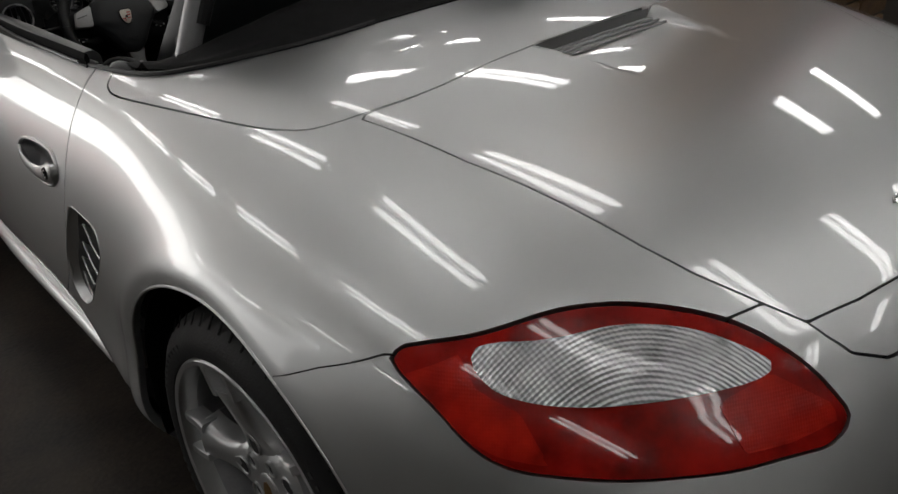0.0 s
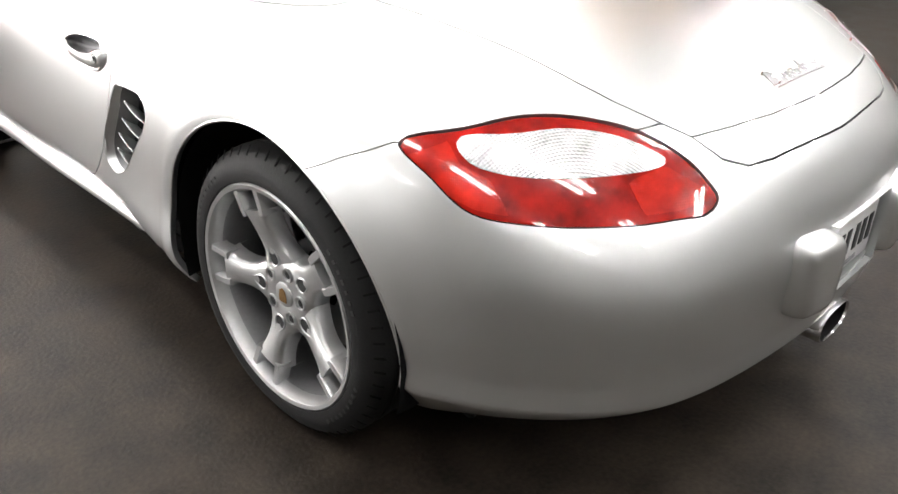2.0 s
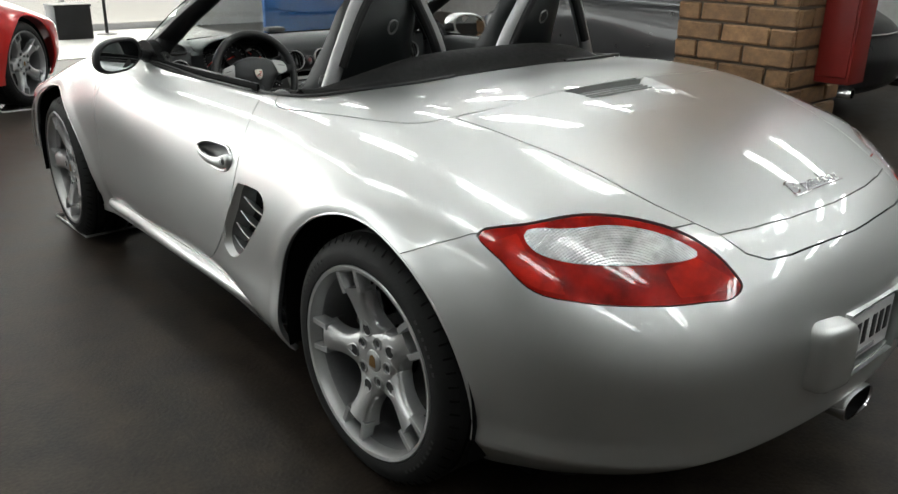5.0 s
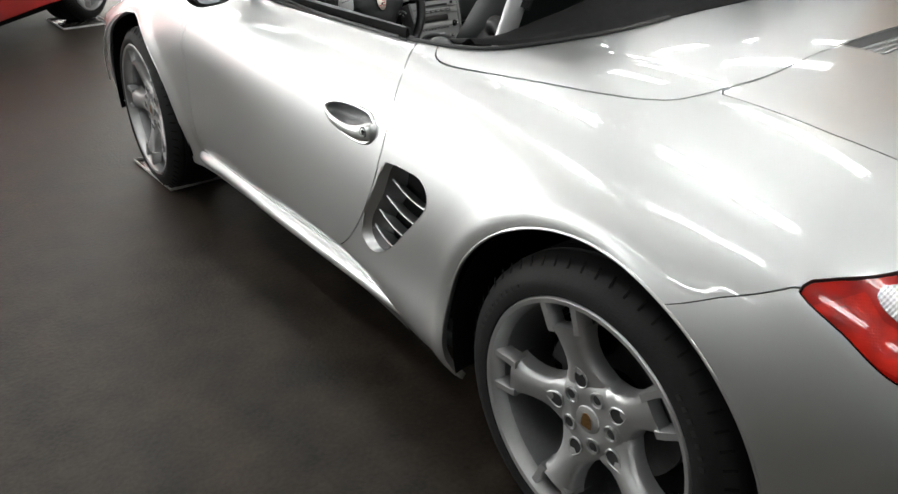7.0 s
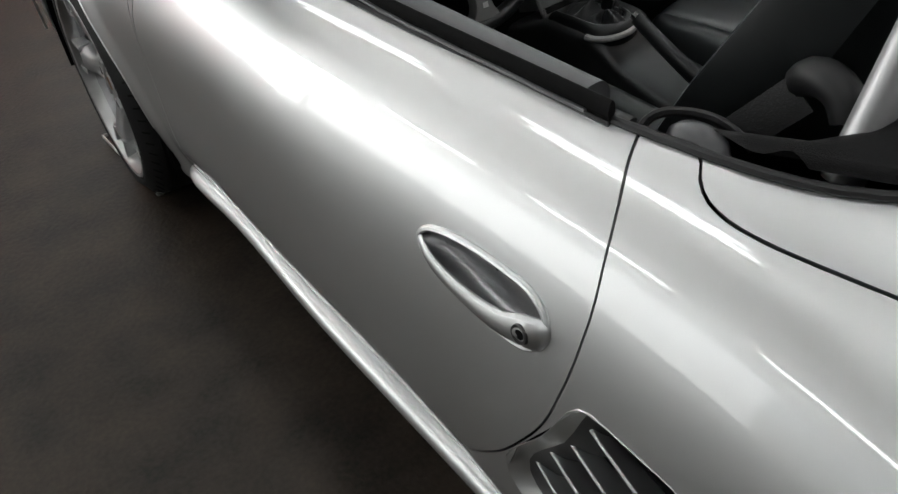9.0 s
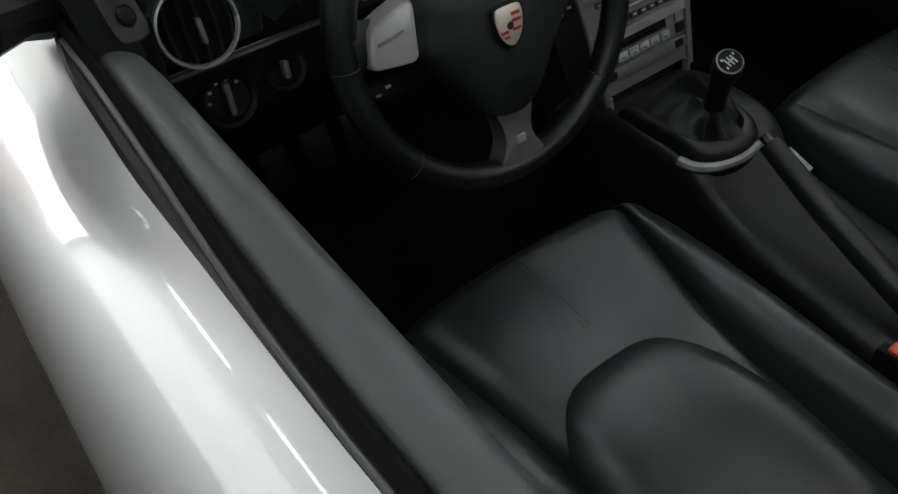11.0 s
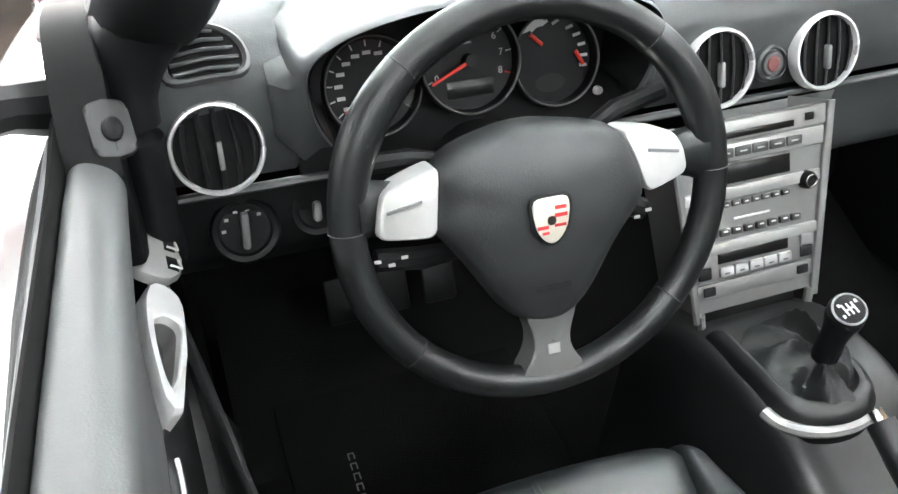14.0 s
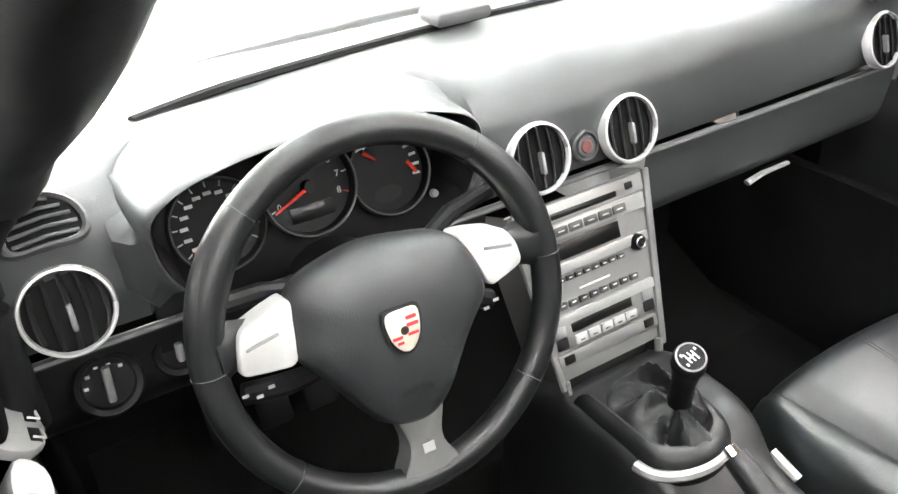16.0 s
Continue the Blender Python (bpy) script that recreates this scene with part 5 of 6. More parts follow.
def dial(dash, c, r, name):
    m = axes(c, (1, 0, 0), (0, -.93, .37))
    ob = part(name, lathe([(r, -.012), (r, .002), (r - .0015, .0035), (r - .0035, .002), (r - .005, -.010), (0, -.011)], m, 48), DIAL, dash, "round black dial with pale marks")
    part("dial_ring", lathe([(r - .0005, .0028), (r - .0015, .0042), (r - .0028, .0028)], m, 48), CONSOLE, ob, "thin grey ring")
    return ob, m


def instruments(dash):
    # the hood: an arched cowl that runs back into the dashboard
    def arch(k, w, y, drop=0.0):
        ring = []
        for a in np.linspace(-.9, math.pi + .9, 71):
            ca, sa = math.cos(a), math.sin(a)
            s = max(0, -a, a - math.pi) / .9
            x = .172 * k * (ca if s == 0 else math.copysign(1 - .10 * s * s, ca))
            z = .908 + (.062 * k * sa ** .8 - drop * sa if sa > 0 else .075 * k * sa)
            if s > 0:
                # low on the sides the cowl spreads into the square opening
                side = math.copysign(1, ca)
                far = (side * .195, .908 - .1 * min(1, s / .6))
                x, z = x + (far[0] - x) * w, z + (far[1] - z) * w
            ring.append((-.333 + x, y + .012 * (1 - max(sa, 0)) * (k < 1.015), z))
        return ring
    rows = [arch(k, 0, y, d) for y, k, d in ((1.552, .965, 0), (1.575, .955, .003), (1.61, .95, .010), (1.655, .94, .020))]
    part("hood_lining", loft(rows), PLASTIC, dash, "black inside of the instrument hood")
    outer = []
    for y, k, drop, w in ((1.553, .972, 0, 0), (1.549, .985, 0, 0), (1.551, .997, 0, 0), (1.560, 1.010, 0, .1), (1.58, 1.02, .001, .45), (1.602, 1.03, .004, 1), (1.62, 1.035, .006, 1), (1.64, 1.04, .008, 1), (1.67, 1.05, .011, 1), (1.70, 1.055, .017, 1), (1.73, 1.06, .025, 1), (1.76, 1.06, .037, 1), (1.79, 1.05, .055, 1)):
        deck = float(np.interp(y, (1.56, 1.600, 1.628, 1.665, 1.72, 1.80, 1.85), (.60, .880, .9225, .9365, .9412, .9352, .926)))
        ring = []
        for x, yy, z in arch(k, w, y, drop):
            if deck > .88:
                d = .016 - abs(z - deck)
                if d > 0:
                    z = max(z, deck) + d * d / .064
                elif z < deck:
                    z = deck - .6 * (deck - .016 - z)
            ring.append((x, yy, z))
        outer.append(ring)
    part("instrument_hood", loft(outer), SOFT, dash, "arched dark grey hood over the instruments")
    m = axes((-.333, 1.645, .865), (1, 0, 0), (0, -.93, .37))
    part("cluster_panel", box((.35, .145, .006), (0, -.0125, 0), .003), PLASTIC, dash).data.transform(m)
    tach, tm = dial(dash, (-.334, 1.618, .884), .0515, "rev_counter")
    part("needle", tube([tm @ Vector((0, 0, .0005)), tm @ Vector((-.041, -.017, .0005))], (.0022, .0014), 6), NEEDLE, tach, "red needle")
    part("needle_hub", lathe([(0, .003), (.006, .003), (.007, -.008)], tm, 16), PLASTIC, tach)
    for k, deg in enumerate(np.linspace(202, -22, 9)):
        a = radians(float(deg))
        part("tick", box((.006, .0012, .0006), (0, 0, 0), 0), NEEDLE if k == 8 else PRINT, tach).data.transform(tm @ Matrix.Rotation(a, 4, "Z") @ Matrix.Translation((.0435, 0, -.0095)))
        line_mesh("numeral", str(k), .0095, tm @ Matrix.Translation((.0355 * math.cos(a), .0355 * math.sin(a), -.0095)), PRINT, tach)
    part("legend", box((.012, .002, .0005), (0, 0, 0), 0), PRINT, tach).data.transform(tm @ Matrix.Translation((0, .017, -.0095)))
    part("display", box((.048, .016, .001), (0, 0, 0), .0003), SCREEN, tach).data.transform(tm @ Matrix.Translation((0, -.026, -.0095)))
    speed, sm = dial(dash, (-.428, 1.628, .868), .0485, "speedometer")
    for k, deg in enumerate(np.linspace(215, -35, 13)):
        a = radians(float(deg))
        part("tick", box((.007, .0012, .0006), (0, 0, 0), 0), PRINT, speed).data.transform(sm @ Matrix.Rotation(a, 4, "Z") @ Matrix.Translation((.041, 0, -.0095)))
        part("mark", box((.008, .0035, .0005), (0, 0, 0), 0), PRINT, speed).data.transform(sm @ Matrix.Translation((.0315 * math.cos(a), .0315 * math.sin(a), -.0095)))
    part("needle", tube([sm @ Vector((0, 0, .0005)), sm @ Vector((-.030, -.021, .0005))], (.002, .0013), 6), NEEDLE, speed, "red needle")
    right, rm = dial(dash, (-.238, 1.628, .868), .0485, "temperature_dial")
    for px, py, qx, qy in ((-.022, .026, -.010, .015), (.026, .004, .034, -.010)):
        part("needle", tube([rm @ Vector((px, py, -.008)), rm @ Vector((qx, qy, -.008))], (.0024, .0018), 6), NEEDLE, right, "short red needle")
    for deg in (118, 98, 78, 52, 34, 16, -2, -18):
        a = radians(deg)
        part("mark", box((.0085, .003, .0005), (0, 0, 0), 0), PRINT, right).data.transform(rm @ Matrix.Translation((.036 * math.cos(a), .036 * math.sin(a), -.0095)) @ Matrix.Rotation(a * .3, 4, "Z"))
    part("small_display", lathe([(0, 0), (.017, 0)], rm @ Matrix.Translation((-.004, -.024, -.0098)) @ Matrix.Diagonal((1, .55, 1, 1)), 24), SCREEN, right)
    part("bright_reading", box((.026, .010, .0005), (0, 0, 0), 0), PRINT, right).data.transform(rm @ Matrix.Translation((-.018, .036, -.0095)) @ Matrix.Rotation(.25, 4, "Z"))
    part("reset_button", lathe([(0, .006), (.004, .006), (.005, 0)], axes((-.190, 1.622, .828), (1, 0, 0), (0, -.93, .37)), 12), PRINT, dash)


def steering_wheel():
    c, tilt = Vector((-.331, 1.459, .820)), radians(17.5)
    z = Vector((-.03, -math.cos(tilt), math.sin(tilt)))
    m = axes(c, (1, -.03, 0), z)
    R = .1674
    n = 120
    path, rad = [], []
    for a in np.linspace(0, 2 * np.pi, n, endpoint=False):
        path.append(m @ Vector((R * math.cos(a), R * math.sin(a), 0)))
        d = math.degrees(a) % 360
        grip = sum(math.exp(-((d - g) / 18) ** 2) for g in (28, 152))
        rad.append(.0151 + .0022 * grip)
    rim = part("steering_wheel", tube(path, rad, 16, closed=True, up=z), RIM_LEATHER, CAR, "black leather three-spoke steering wheel")
    for a in (222, 318, 50, 130, 178, 2):
        a = radians(a)
        q, t = m @ Vector((R * math.cos(a), R * math.sin(a), 0)), m.to_3x3() @ Vector((-math.sin(a), math.cos(a), 0))
        part("seam", lathe([(.0147, -.0008), (.0161, 0), (.0147, .0008)], axes(q, z, t), 20), STITCH, rim)
    # airbag pad: a rounded shield
    edge = [(-.0915, .050), (-.0955, .022), (-.0985, -.003), (-.091, -.015), (-.057, -.067), (-.034, -.094), (-.013, -.101), (.007, -.101), (.021, -.094), (.054, -.050), (.076, -.020), (.089, .000), (.083, .030), (.069, .056), (.029, .070), (-.011, .0755), (-.055, .069)]
    edge = smooth_path(edge, 4, closed=True)
    mid = np.array((-.004, 0))
    rows = [[m @ Vector((*(mid + (q - mid) * k), h)) for q in edge]
            for k, h in ((.90, -.022), (.985, -.012), (1.0, .002), (.992, .012), (.965, .021), (.90, .0285), (.75, .0345), (.5, .0385), (.25, .0402), (.02, .0406))]
    pad = part("airbag_cover", loft(rows, closed=True), mat("airbag_black", (.018, .019, .020), .42, vary=.1, bump=.14, grain=520), rim, "dark moulded airbag cover")
    arms = ([(-.089, .0525), (-.115, .0445), (-.1385, .0350), (-.1435, .019), (-.1465, -.003), (-.123, -.0062), (-.0965, -.0090), (-.0935, .02)],
            [(.067, .0585), (.095, .0545), (.121, .0475), (.1320, .0325), (.1365, .0085), (.115, .0015), (.093, -.004), (.0815, .030)])
    for s, q in zip((-1, 1), arms):
        q = soften(q, 3)
        cx, cy = q.mean(0)
        rows = [[m @ Vector((cx + (x - cx) * k, cy + (y - cy) * k, h + .012 * (1 - abs(x) / .15))) for x, y in q] for k, h in ((1.0, -.018), (1.0, .0065), (.985, .0100), (.955, .0120), (.91, .0130))]
        part("spoke_base", tube([m @ Vector((s * .125, .022, -.006)), m @ Vector((s * .148, .022, -.004)), m @ Vector((s * .162, .022, 0))], (.018, .024, .032), 10, flat=.5, up=z), RIM_LEATHER, rim)
        spoke = part("spoke", loft(rows, closed=True, caps=True), ALU, rim, "silver side spoke")
        part("horn_mark", box((.030, .0030, .0012), (0, 0, 0), .0004), GREY_BUTTON, spoke).data.transform(m @ Matrix.Translation((cx + .004 * s, cy + .004, .0178)) @ Matrix.Rotation(-s * .18, 4, "Z"))
    q = smooth_path([(-.024, -.088), (-.020, -.112), (-.0215, -.140), (-.030, -.157), (.030, -.157), (.0215, -.140), (.020, -.112), (.024, -.088)], 3, closed=True)
    cx, cy = q.mean(0)
    rows = [[m @ Vector((cx + (x - cx) * k, cy + (y - cy) * k, h + .07 * max(0, y + .13) * .25)) for x, y in q] for k, h in ((1, -.014), (1, .006), (.95, .011), (.8, .0125), (.02, .013))]
    low = part("lower_spoke", loft(rows, closed=True), CONSOLE, rim, "grey lower spoke")
    part("spoke_button", box((.012, .010, .001), (0, 0, 0), .0004), ALU, low).data.transform(m @ Matrix.Translation((0, -.132, .0138)))
    # badge: a small shield in gold, red and black
    shield = [(-.0145, .0175), (.0, .0195), (.0145, .0175), (.0152, .003), (.0113, -.0105), (.0, -.0195), (-.0113, -.0105), (-.0152, .003)]
    sm = m @ Matrix.Translation((-.010, .000, .0455))
    badge = part("badge", prism(smooth_path(shield, 3, closed=True), .0018, sm, .0006), mat("badge_pale_gold", (.58, .55, .47), .3, metal=.4), rim, "small enamel shield badge")
    rim_b = prism(smooth_path([(x * 1.16, y * 1.14) for x, y in shield], 3, closed=True), .0012, m @ Matrix.Translation((-.010, .000, .0448)), .0004)
    part("badge_bed", rim_b, PLASTIC, badge)
    reds = mat("badge_red", (.45, .02, .02), .4)
    for x, y, w, h in ((.0078, .0105, .010, .0032), (.0080, .004, .011, .0032), (-.0080, -.005, .0095, .0028), (-.006, -.010, .006, .0024), (.0072, -.0045, .010, .0024)):
        part("enamel_bar", box((w, h, .0006), (0, 0, 0), 0), reds, badge).data.transform(sm @ Matrix.Translation((x, y, .0021)))
    part("enamel_centre", lathe([(0, .0008), (.0036, .0006), (.004, 0)], sm @ Matrix.Translation((0, 0, .0018)), 14), mat("badge_black", (.02, .015, .01), .4), badge)
    part("airbag_mark", box((.030, .0045, .0004), (0, 0, 0), 0), GAITER, pad).data.transform(m @ Matrix.Translation((-.008, -.060, .0402)))
    # column and stalks
    col = part("steering_column", tube([m @ Vector((0, -.01, -.03)), m @ Vector((0, -.01, -.10)), m @ Vector((0, -.012, -.16))], (.05, .058, .06), 20), PLASTIC, CAR, "black steering column shroud")
    for pts, r, name in (([(-.05, .035, -.045), (-.10, .045, -.05), (-.135, .047, -.045)], .0095, "indicator_stalk"), ([(.05, .035, -.045), (.10, .06, -.05), (.145, .072, -.045)], .0095, "wiper_stalk"),
                         ([(-.05, -.042, -.04), (-.10, -.043, -.04), (-0.141, -0.037, -.038)], .011, "cruise_stalk"), ([(.05, -.02, -.04), (.09, -.024, -.04), (0.12, -0.037, -.038)], .011, "trip_stalk")):
        st = part(name, tube([m @ Vector(q) for q in pts], (r * .7, r, r * .95), 10), PLASTIC, col)
        end = m @ Vector(pts[-1])
        for k in range(3 if name in ("cruise_stalk", "trip_stalk") else 0):
            part("stalk_mark", box((.006, .003, .0006), (0, 0, 0), 0), PRINT, st).data.transform(Matrix.Translation(end) @ m.to_3x3().to_4x4() @ Matrix.Translation((-.012 * math.copysign(1, pts[-1][0]) * k, (.002, -.003, .002)[k], r * .97)))


def centre_stack():
    """The sloping panel of radio and climate controls."""
    top, low = Vector((.002, 1.602, .776)), Vector((.002, 1.520, .566))
    m = axes(top, (1, 0, 0), (0, -(top - low).z, (top - low).y))
    long = (top - low).length
    rows = []
    for s in np.linspace(0, 1, 9):
        half = .105 - .024 * s
        rows.append([m @ Vector((x, -long * s, h)) for x, h in ((-half - .004, -.07), (-half - .004, -.004), (-half, .0), (half, .0), (half + .004, -.004), (half + .004, -.07))])
    stack = part("centre_console", loft(rows), CONSOLE, CAR, "satin grey centre console panel with radio and climate keys")
    for s in (-1, 1):
        edge = [m @ Vector((s * (.108 - .024 * q), -long * q, .003)) for q in np.linspace(0, 1.04, 8)] 
        part("side_rail", tube(edge, .0055, 8, flat=.7), CONSOLE, stack)

    def full(d):
        """The width of the panel at this depth, inside its rails."""
        return 2 * (.1025 - .024 * d / long)

    def put_box(name, x, d, w, h, mtl, proud=.0025, label="", bevel=.0012, thick=.006):
        ob = part(name, box((w, h, thick), (0, 0, 0), bevel), mtl, stack, label)
        ob.data.transform(m @ Matrix.Translation((x, -d, proud - thick / 2)))
        return ob
    put_box("disc_bezel", 0, .014, full(.014), .022, STRIP, .003, "bright strip above the disc slot")
    put_box("disc_slot", -.012, .0185, .135, .008, SCREEN, .0042, "dark disc slot")
    put_box("eject_key", .077, .014, .012, .009, PLASTIC, .0045)
    put_box("radio_strip", 0, .0385, full(.0385), .020, STRIP, .0028)
    for k in range(6):
        put_box("radio_key", -.062 + .0235 * k, .0385, .021, .011, DARK_KEY, .005, "dark grey radio key")
        put_box("key_mark", -.062 + .0235 * k, .0385, .010, .0016, PRINT, .0056)
    put_box("radio_display", -.012, .0635, .125, .022, SCREEN, .003, "dark radio display")
    put_box("radio_bezel", 0, .085, full(.085), .013, STRIP, .0035)
    for k in range(9):
        put_box("small_key", -.066 + .0138 * k, .0985, .0115, .007, DARK_KEY, .0035)
        put_box("key_mark", -.066 + .0138 * k, .0985, .005, .0012, PRINT, .0041)
    knob = part("tuning_knob", lathe([(0, .011), (.0085, .011), (.0105, .008), (.0112, 0)], m @ Matrix.Translation((.074, -.089, 0)), 22), PLASTIC, stack, "black tuning knob")
    part("knob_ring", lathe([(.0062, .0112), (.0070, .0120), (.0078, .0112)], m @ Matrix.Translation((.074, -.089, 0)), 22), CHROME, knob)
    put_box("pale_strip", -.002, .1175, .050, .0028, PRINT, .0012, "thin pale strip")
    for k in range(8):
        put_box("preset_key", -.058 + .0166 * k, .131, .0128, .0085, DARK_KEY, .0045)
        put_box("key_mark", -.058 + .0166 * k, .1295, .0065, .0022, PRINT, .0051)
    put_box("climate_bezel", 0, .148, full(.148), .013, STRIP, .0055, "bright bar over the climate keys")
    put_box("climate_body", 0, .1685, full(.1685), .032, CONSOLE, .0035)
    put_box("climate_display", -.004, .1605, .098, .013, SCREEN, .0055, "dark climate display")
    for k in range(5):
        put_box("climate_key", -.042 + .0205 * k, .1775, .0185, .012, PALE_KEY, .0065, "pale climate key")
        put_box("key_mark", -.042 + .0205 * k, .1795, .008, .0025, DARK_KEY, .0071)
    for s in (-1, 1):
        put_box("fan_key", s * .0715, .160, .017, .014, GREY_BUTTON, .006)
        put_box("heat_key", s * .0715, .176, .017, .014, PLASTIC, .006)
    put_box("lower_strip", 0, .1985, full(.1985), .018, CONSOLE, .004)
    for s in (-1, 1):
        put_box("seat_heat_key", s * .066, .1985, .016, .011, PLASTIC, .006)
    # flat dark sheet set back in place of the unlit void
    put_box("ashtray_void", 0, .245, .135, .058, SCREEN, -.012, "dark sheet painting the shaded void below the keys")
    for s in (-1, 1):
        a, b = m @ Vector((s * .079, -long, .002)), m @ Vector((s * .072, -long - .062, -.006))
        part("tray_leg", tube([a, b], .006, 8), CONSOLE, stack)


def gear_console():
    rows = []
    for y, half, top in ((1.62, .086, .50), (1.54, .088, .535), (1.50, .090, .556), (1.44, .092, .560), (1.39, .090, .560), (1.352, .084, .550), (1.322, .078, .525), (1.28, .080, .506), (1.25, .082, .500), (1.15, .085, .485), (1.0, .09, .47), (.85, .095, .47), (.72, .10, .50)):
        ring = []
        for x, z in ((-1.35, -.30), (-1.18, -.10), (-1.08, -.03), (-.98, -.006), (-.8, 0), (-.4, .002), (0, .002), (.4, .002), (.8, 0), (.98, -.006), (1.08, -.03), (1.18, -.10), (1.35, -.30)):
            ring.append((.0 + half * x, y, top + z))
        rows.append(smooth_path(ring, 2))
    rows = np.stack(rows)
    rows = np.stack([smooth_path(rows[:, k], 3) for k in range(rows.shape[1])], 1)
    bm = loft(rows)
    tunnel = part("centre_tunnel", bm, TUNNEL, CAR, "black tunnel between the seats")
    # U-shaped frame round the gaiter
    u = smooth_path([(-.076, 1.485, .570), (-.077, 1.44, .573), (-.076, 1.39, .574), (-.070, 1.360, .574), (-.048, 1.343, .573), (-.022, 1.338, .572), (.006, 1.343, .573), (.026, 1.360, .574), (.034, 1.39, .574), (.034, 1.44, .573), (.032, 1.485, .570)], 4)
    collar = [[(-.022 + (x + .022) * k, 1.42 + (y - 1.42) * k, z + h) for x, y, z in u] for k, h in ((.80, -.014), (.82, -.001), (.86, .003), (.93, .004), (1.02, .001), (1.08, -.004), (1.13, -.012), (1.15, -.036))]
    part("gaiter_frame", loft(collar), TUNNEL, tunnel, "dark sloping frame round the gear gaiter")
    arc = smooth_path([(-.092, 1.374, .557), (-.087, 1.356, .556), (-.074, 1.342, .556), (-.056, 1.333, .556), (-.035, 1.328, .556), (-.011, 1.328, .556), (.008, 1.333, .556)], 5)
    part("bright_arc", tube(arc, .0075, 8, flat=.9), STRIP, tunnel, "bright curved trim at the console's end")
    # leather gaiter with folds
    rows = []
    for s in np.linspace(0, 1, 16):
        ring = []
        for a in np.linspace(0, 2 * np.pi, 56, endpoint=False):
            k, mid = (1 - s) ** 1.1, math.sin(math.pi * s)
            fold = 1 + .13 * math.sin(3 * a + 6 * s) * mid + .05 * math.sin(8 * a - 5 * s) * mid
            rx, ry = .013 + .040 * k * fold, .013 + .062 * k * fold
            crease = .012 * math.sin(4 * a + 1.3 + 3 * s) * mid + .007 * math.sin(9 * a + 5 * s) * mid + .016 * max(0, math.sin(a)) * mid
            ring.append((-.020 + .017 * s + rx * math.cos(a), 1.410 - .012 * s + ry * math.sin(a), .566 + .020 * s ** .7 + crease))
        rows.append(ring)
    part("gear_gaiter", loft(rows, closed=True), GAITER, tunnel, "creased black leather gaiter")
    way = Vector((.03, -.10, 1.0)).normalized()
    m = axes((-.003, 1.392, .661), (1, 0, 0), way) @ Matrix.Translation((0, 0, -.071))
    lever = part("gear_lever", lathe([(.0120, -.025), (.0135, .006), (.0140, .03), (.0165, .045), (.0195, .053), (.0200, .058), (.0160, .066), (0, .068)], m, 28), PLASTIC, CAR, "black gear lever with a round top plate")
    top = axes((-.005, 1.390, .660), (1, 0, 0), (-.24, -.40, .88)) @ Matrix.Scale(.88, 4)
    part("knob_head", lathe([(.0130, -.026), (.0195, -.018), (.0222, -.009), (.0218, -.002), (.0200, .001)], top, 28), PLASTIC, lever)
    part("knob_plate", lathe([(.0195, .0005), (.0180, .0016), (0, .0022)], top, 28), DIAL, lever)
    part("knob_ring", lathe([(.0176, .0012), (.0188, .0032), (.0204, .0008)], top, 28), RING, lever, "bright ring on the knob")
    for x, y, w, h in ((-.006, 0, .0022, .015), (0, 0, .0022, .015), (.006, 0, .0022, .015), (0, 0, .014, .0022), (-.0105, -.007, .003, .004), (.0105, .007, .003, .004), (-.0105, .007, .003, .004)):
        part("shift_mark", box((w, h, .0006), (0, 0, 0), 0), PRINT, lever).data.transform(top @ Matrix.Translation((x, y, .0027)) @ Matrix.Rotation(.2, 4, "Z"))
    # hand brake
    pts = smooth_path([(-.030, 1.295, .602), (-.030, 1.26, .585), (-.032, 1.17, .545), (-.034, 1.05, .500), (-.035, .98, .47)], 4)
    hb = part("hand_brake", tube(pts, np.linspace(.014, .020, len(pts)), 12, flat=1.0), TUNNEL, CAR, "black hand-brake lever with a bright button")
    part("release_button", tube([(-.030, 1.287, .599), (-.030, 1.305, .607)], .0085, 10), CHROME, hb, "bright release button")
    part("belt_buckle", box((.022, .055, .09), (-.108, 1.03, .465), .006), PLASTIC, tunnel, "black seat-belt buckle")
    part("buckle_key", box((.018, .022, .008), (-.108, 1.035, .514), .003), mat("buckle_red", (.55, .05, .02), .4), tunnel, "red buckle key")


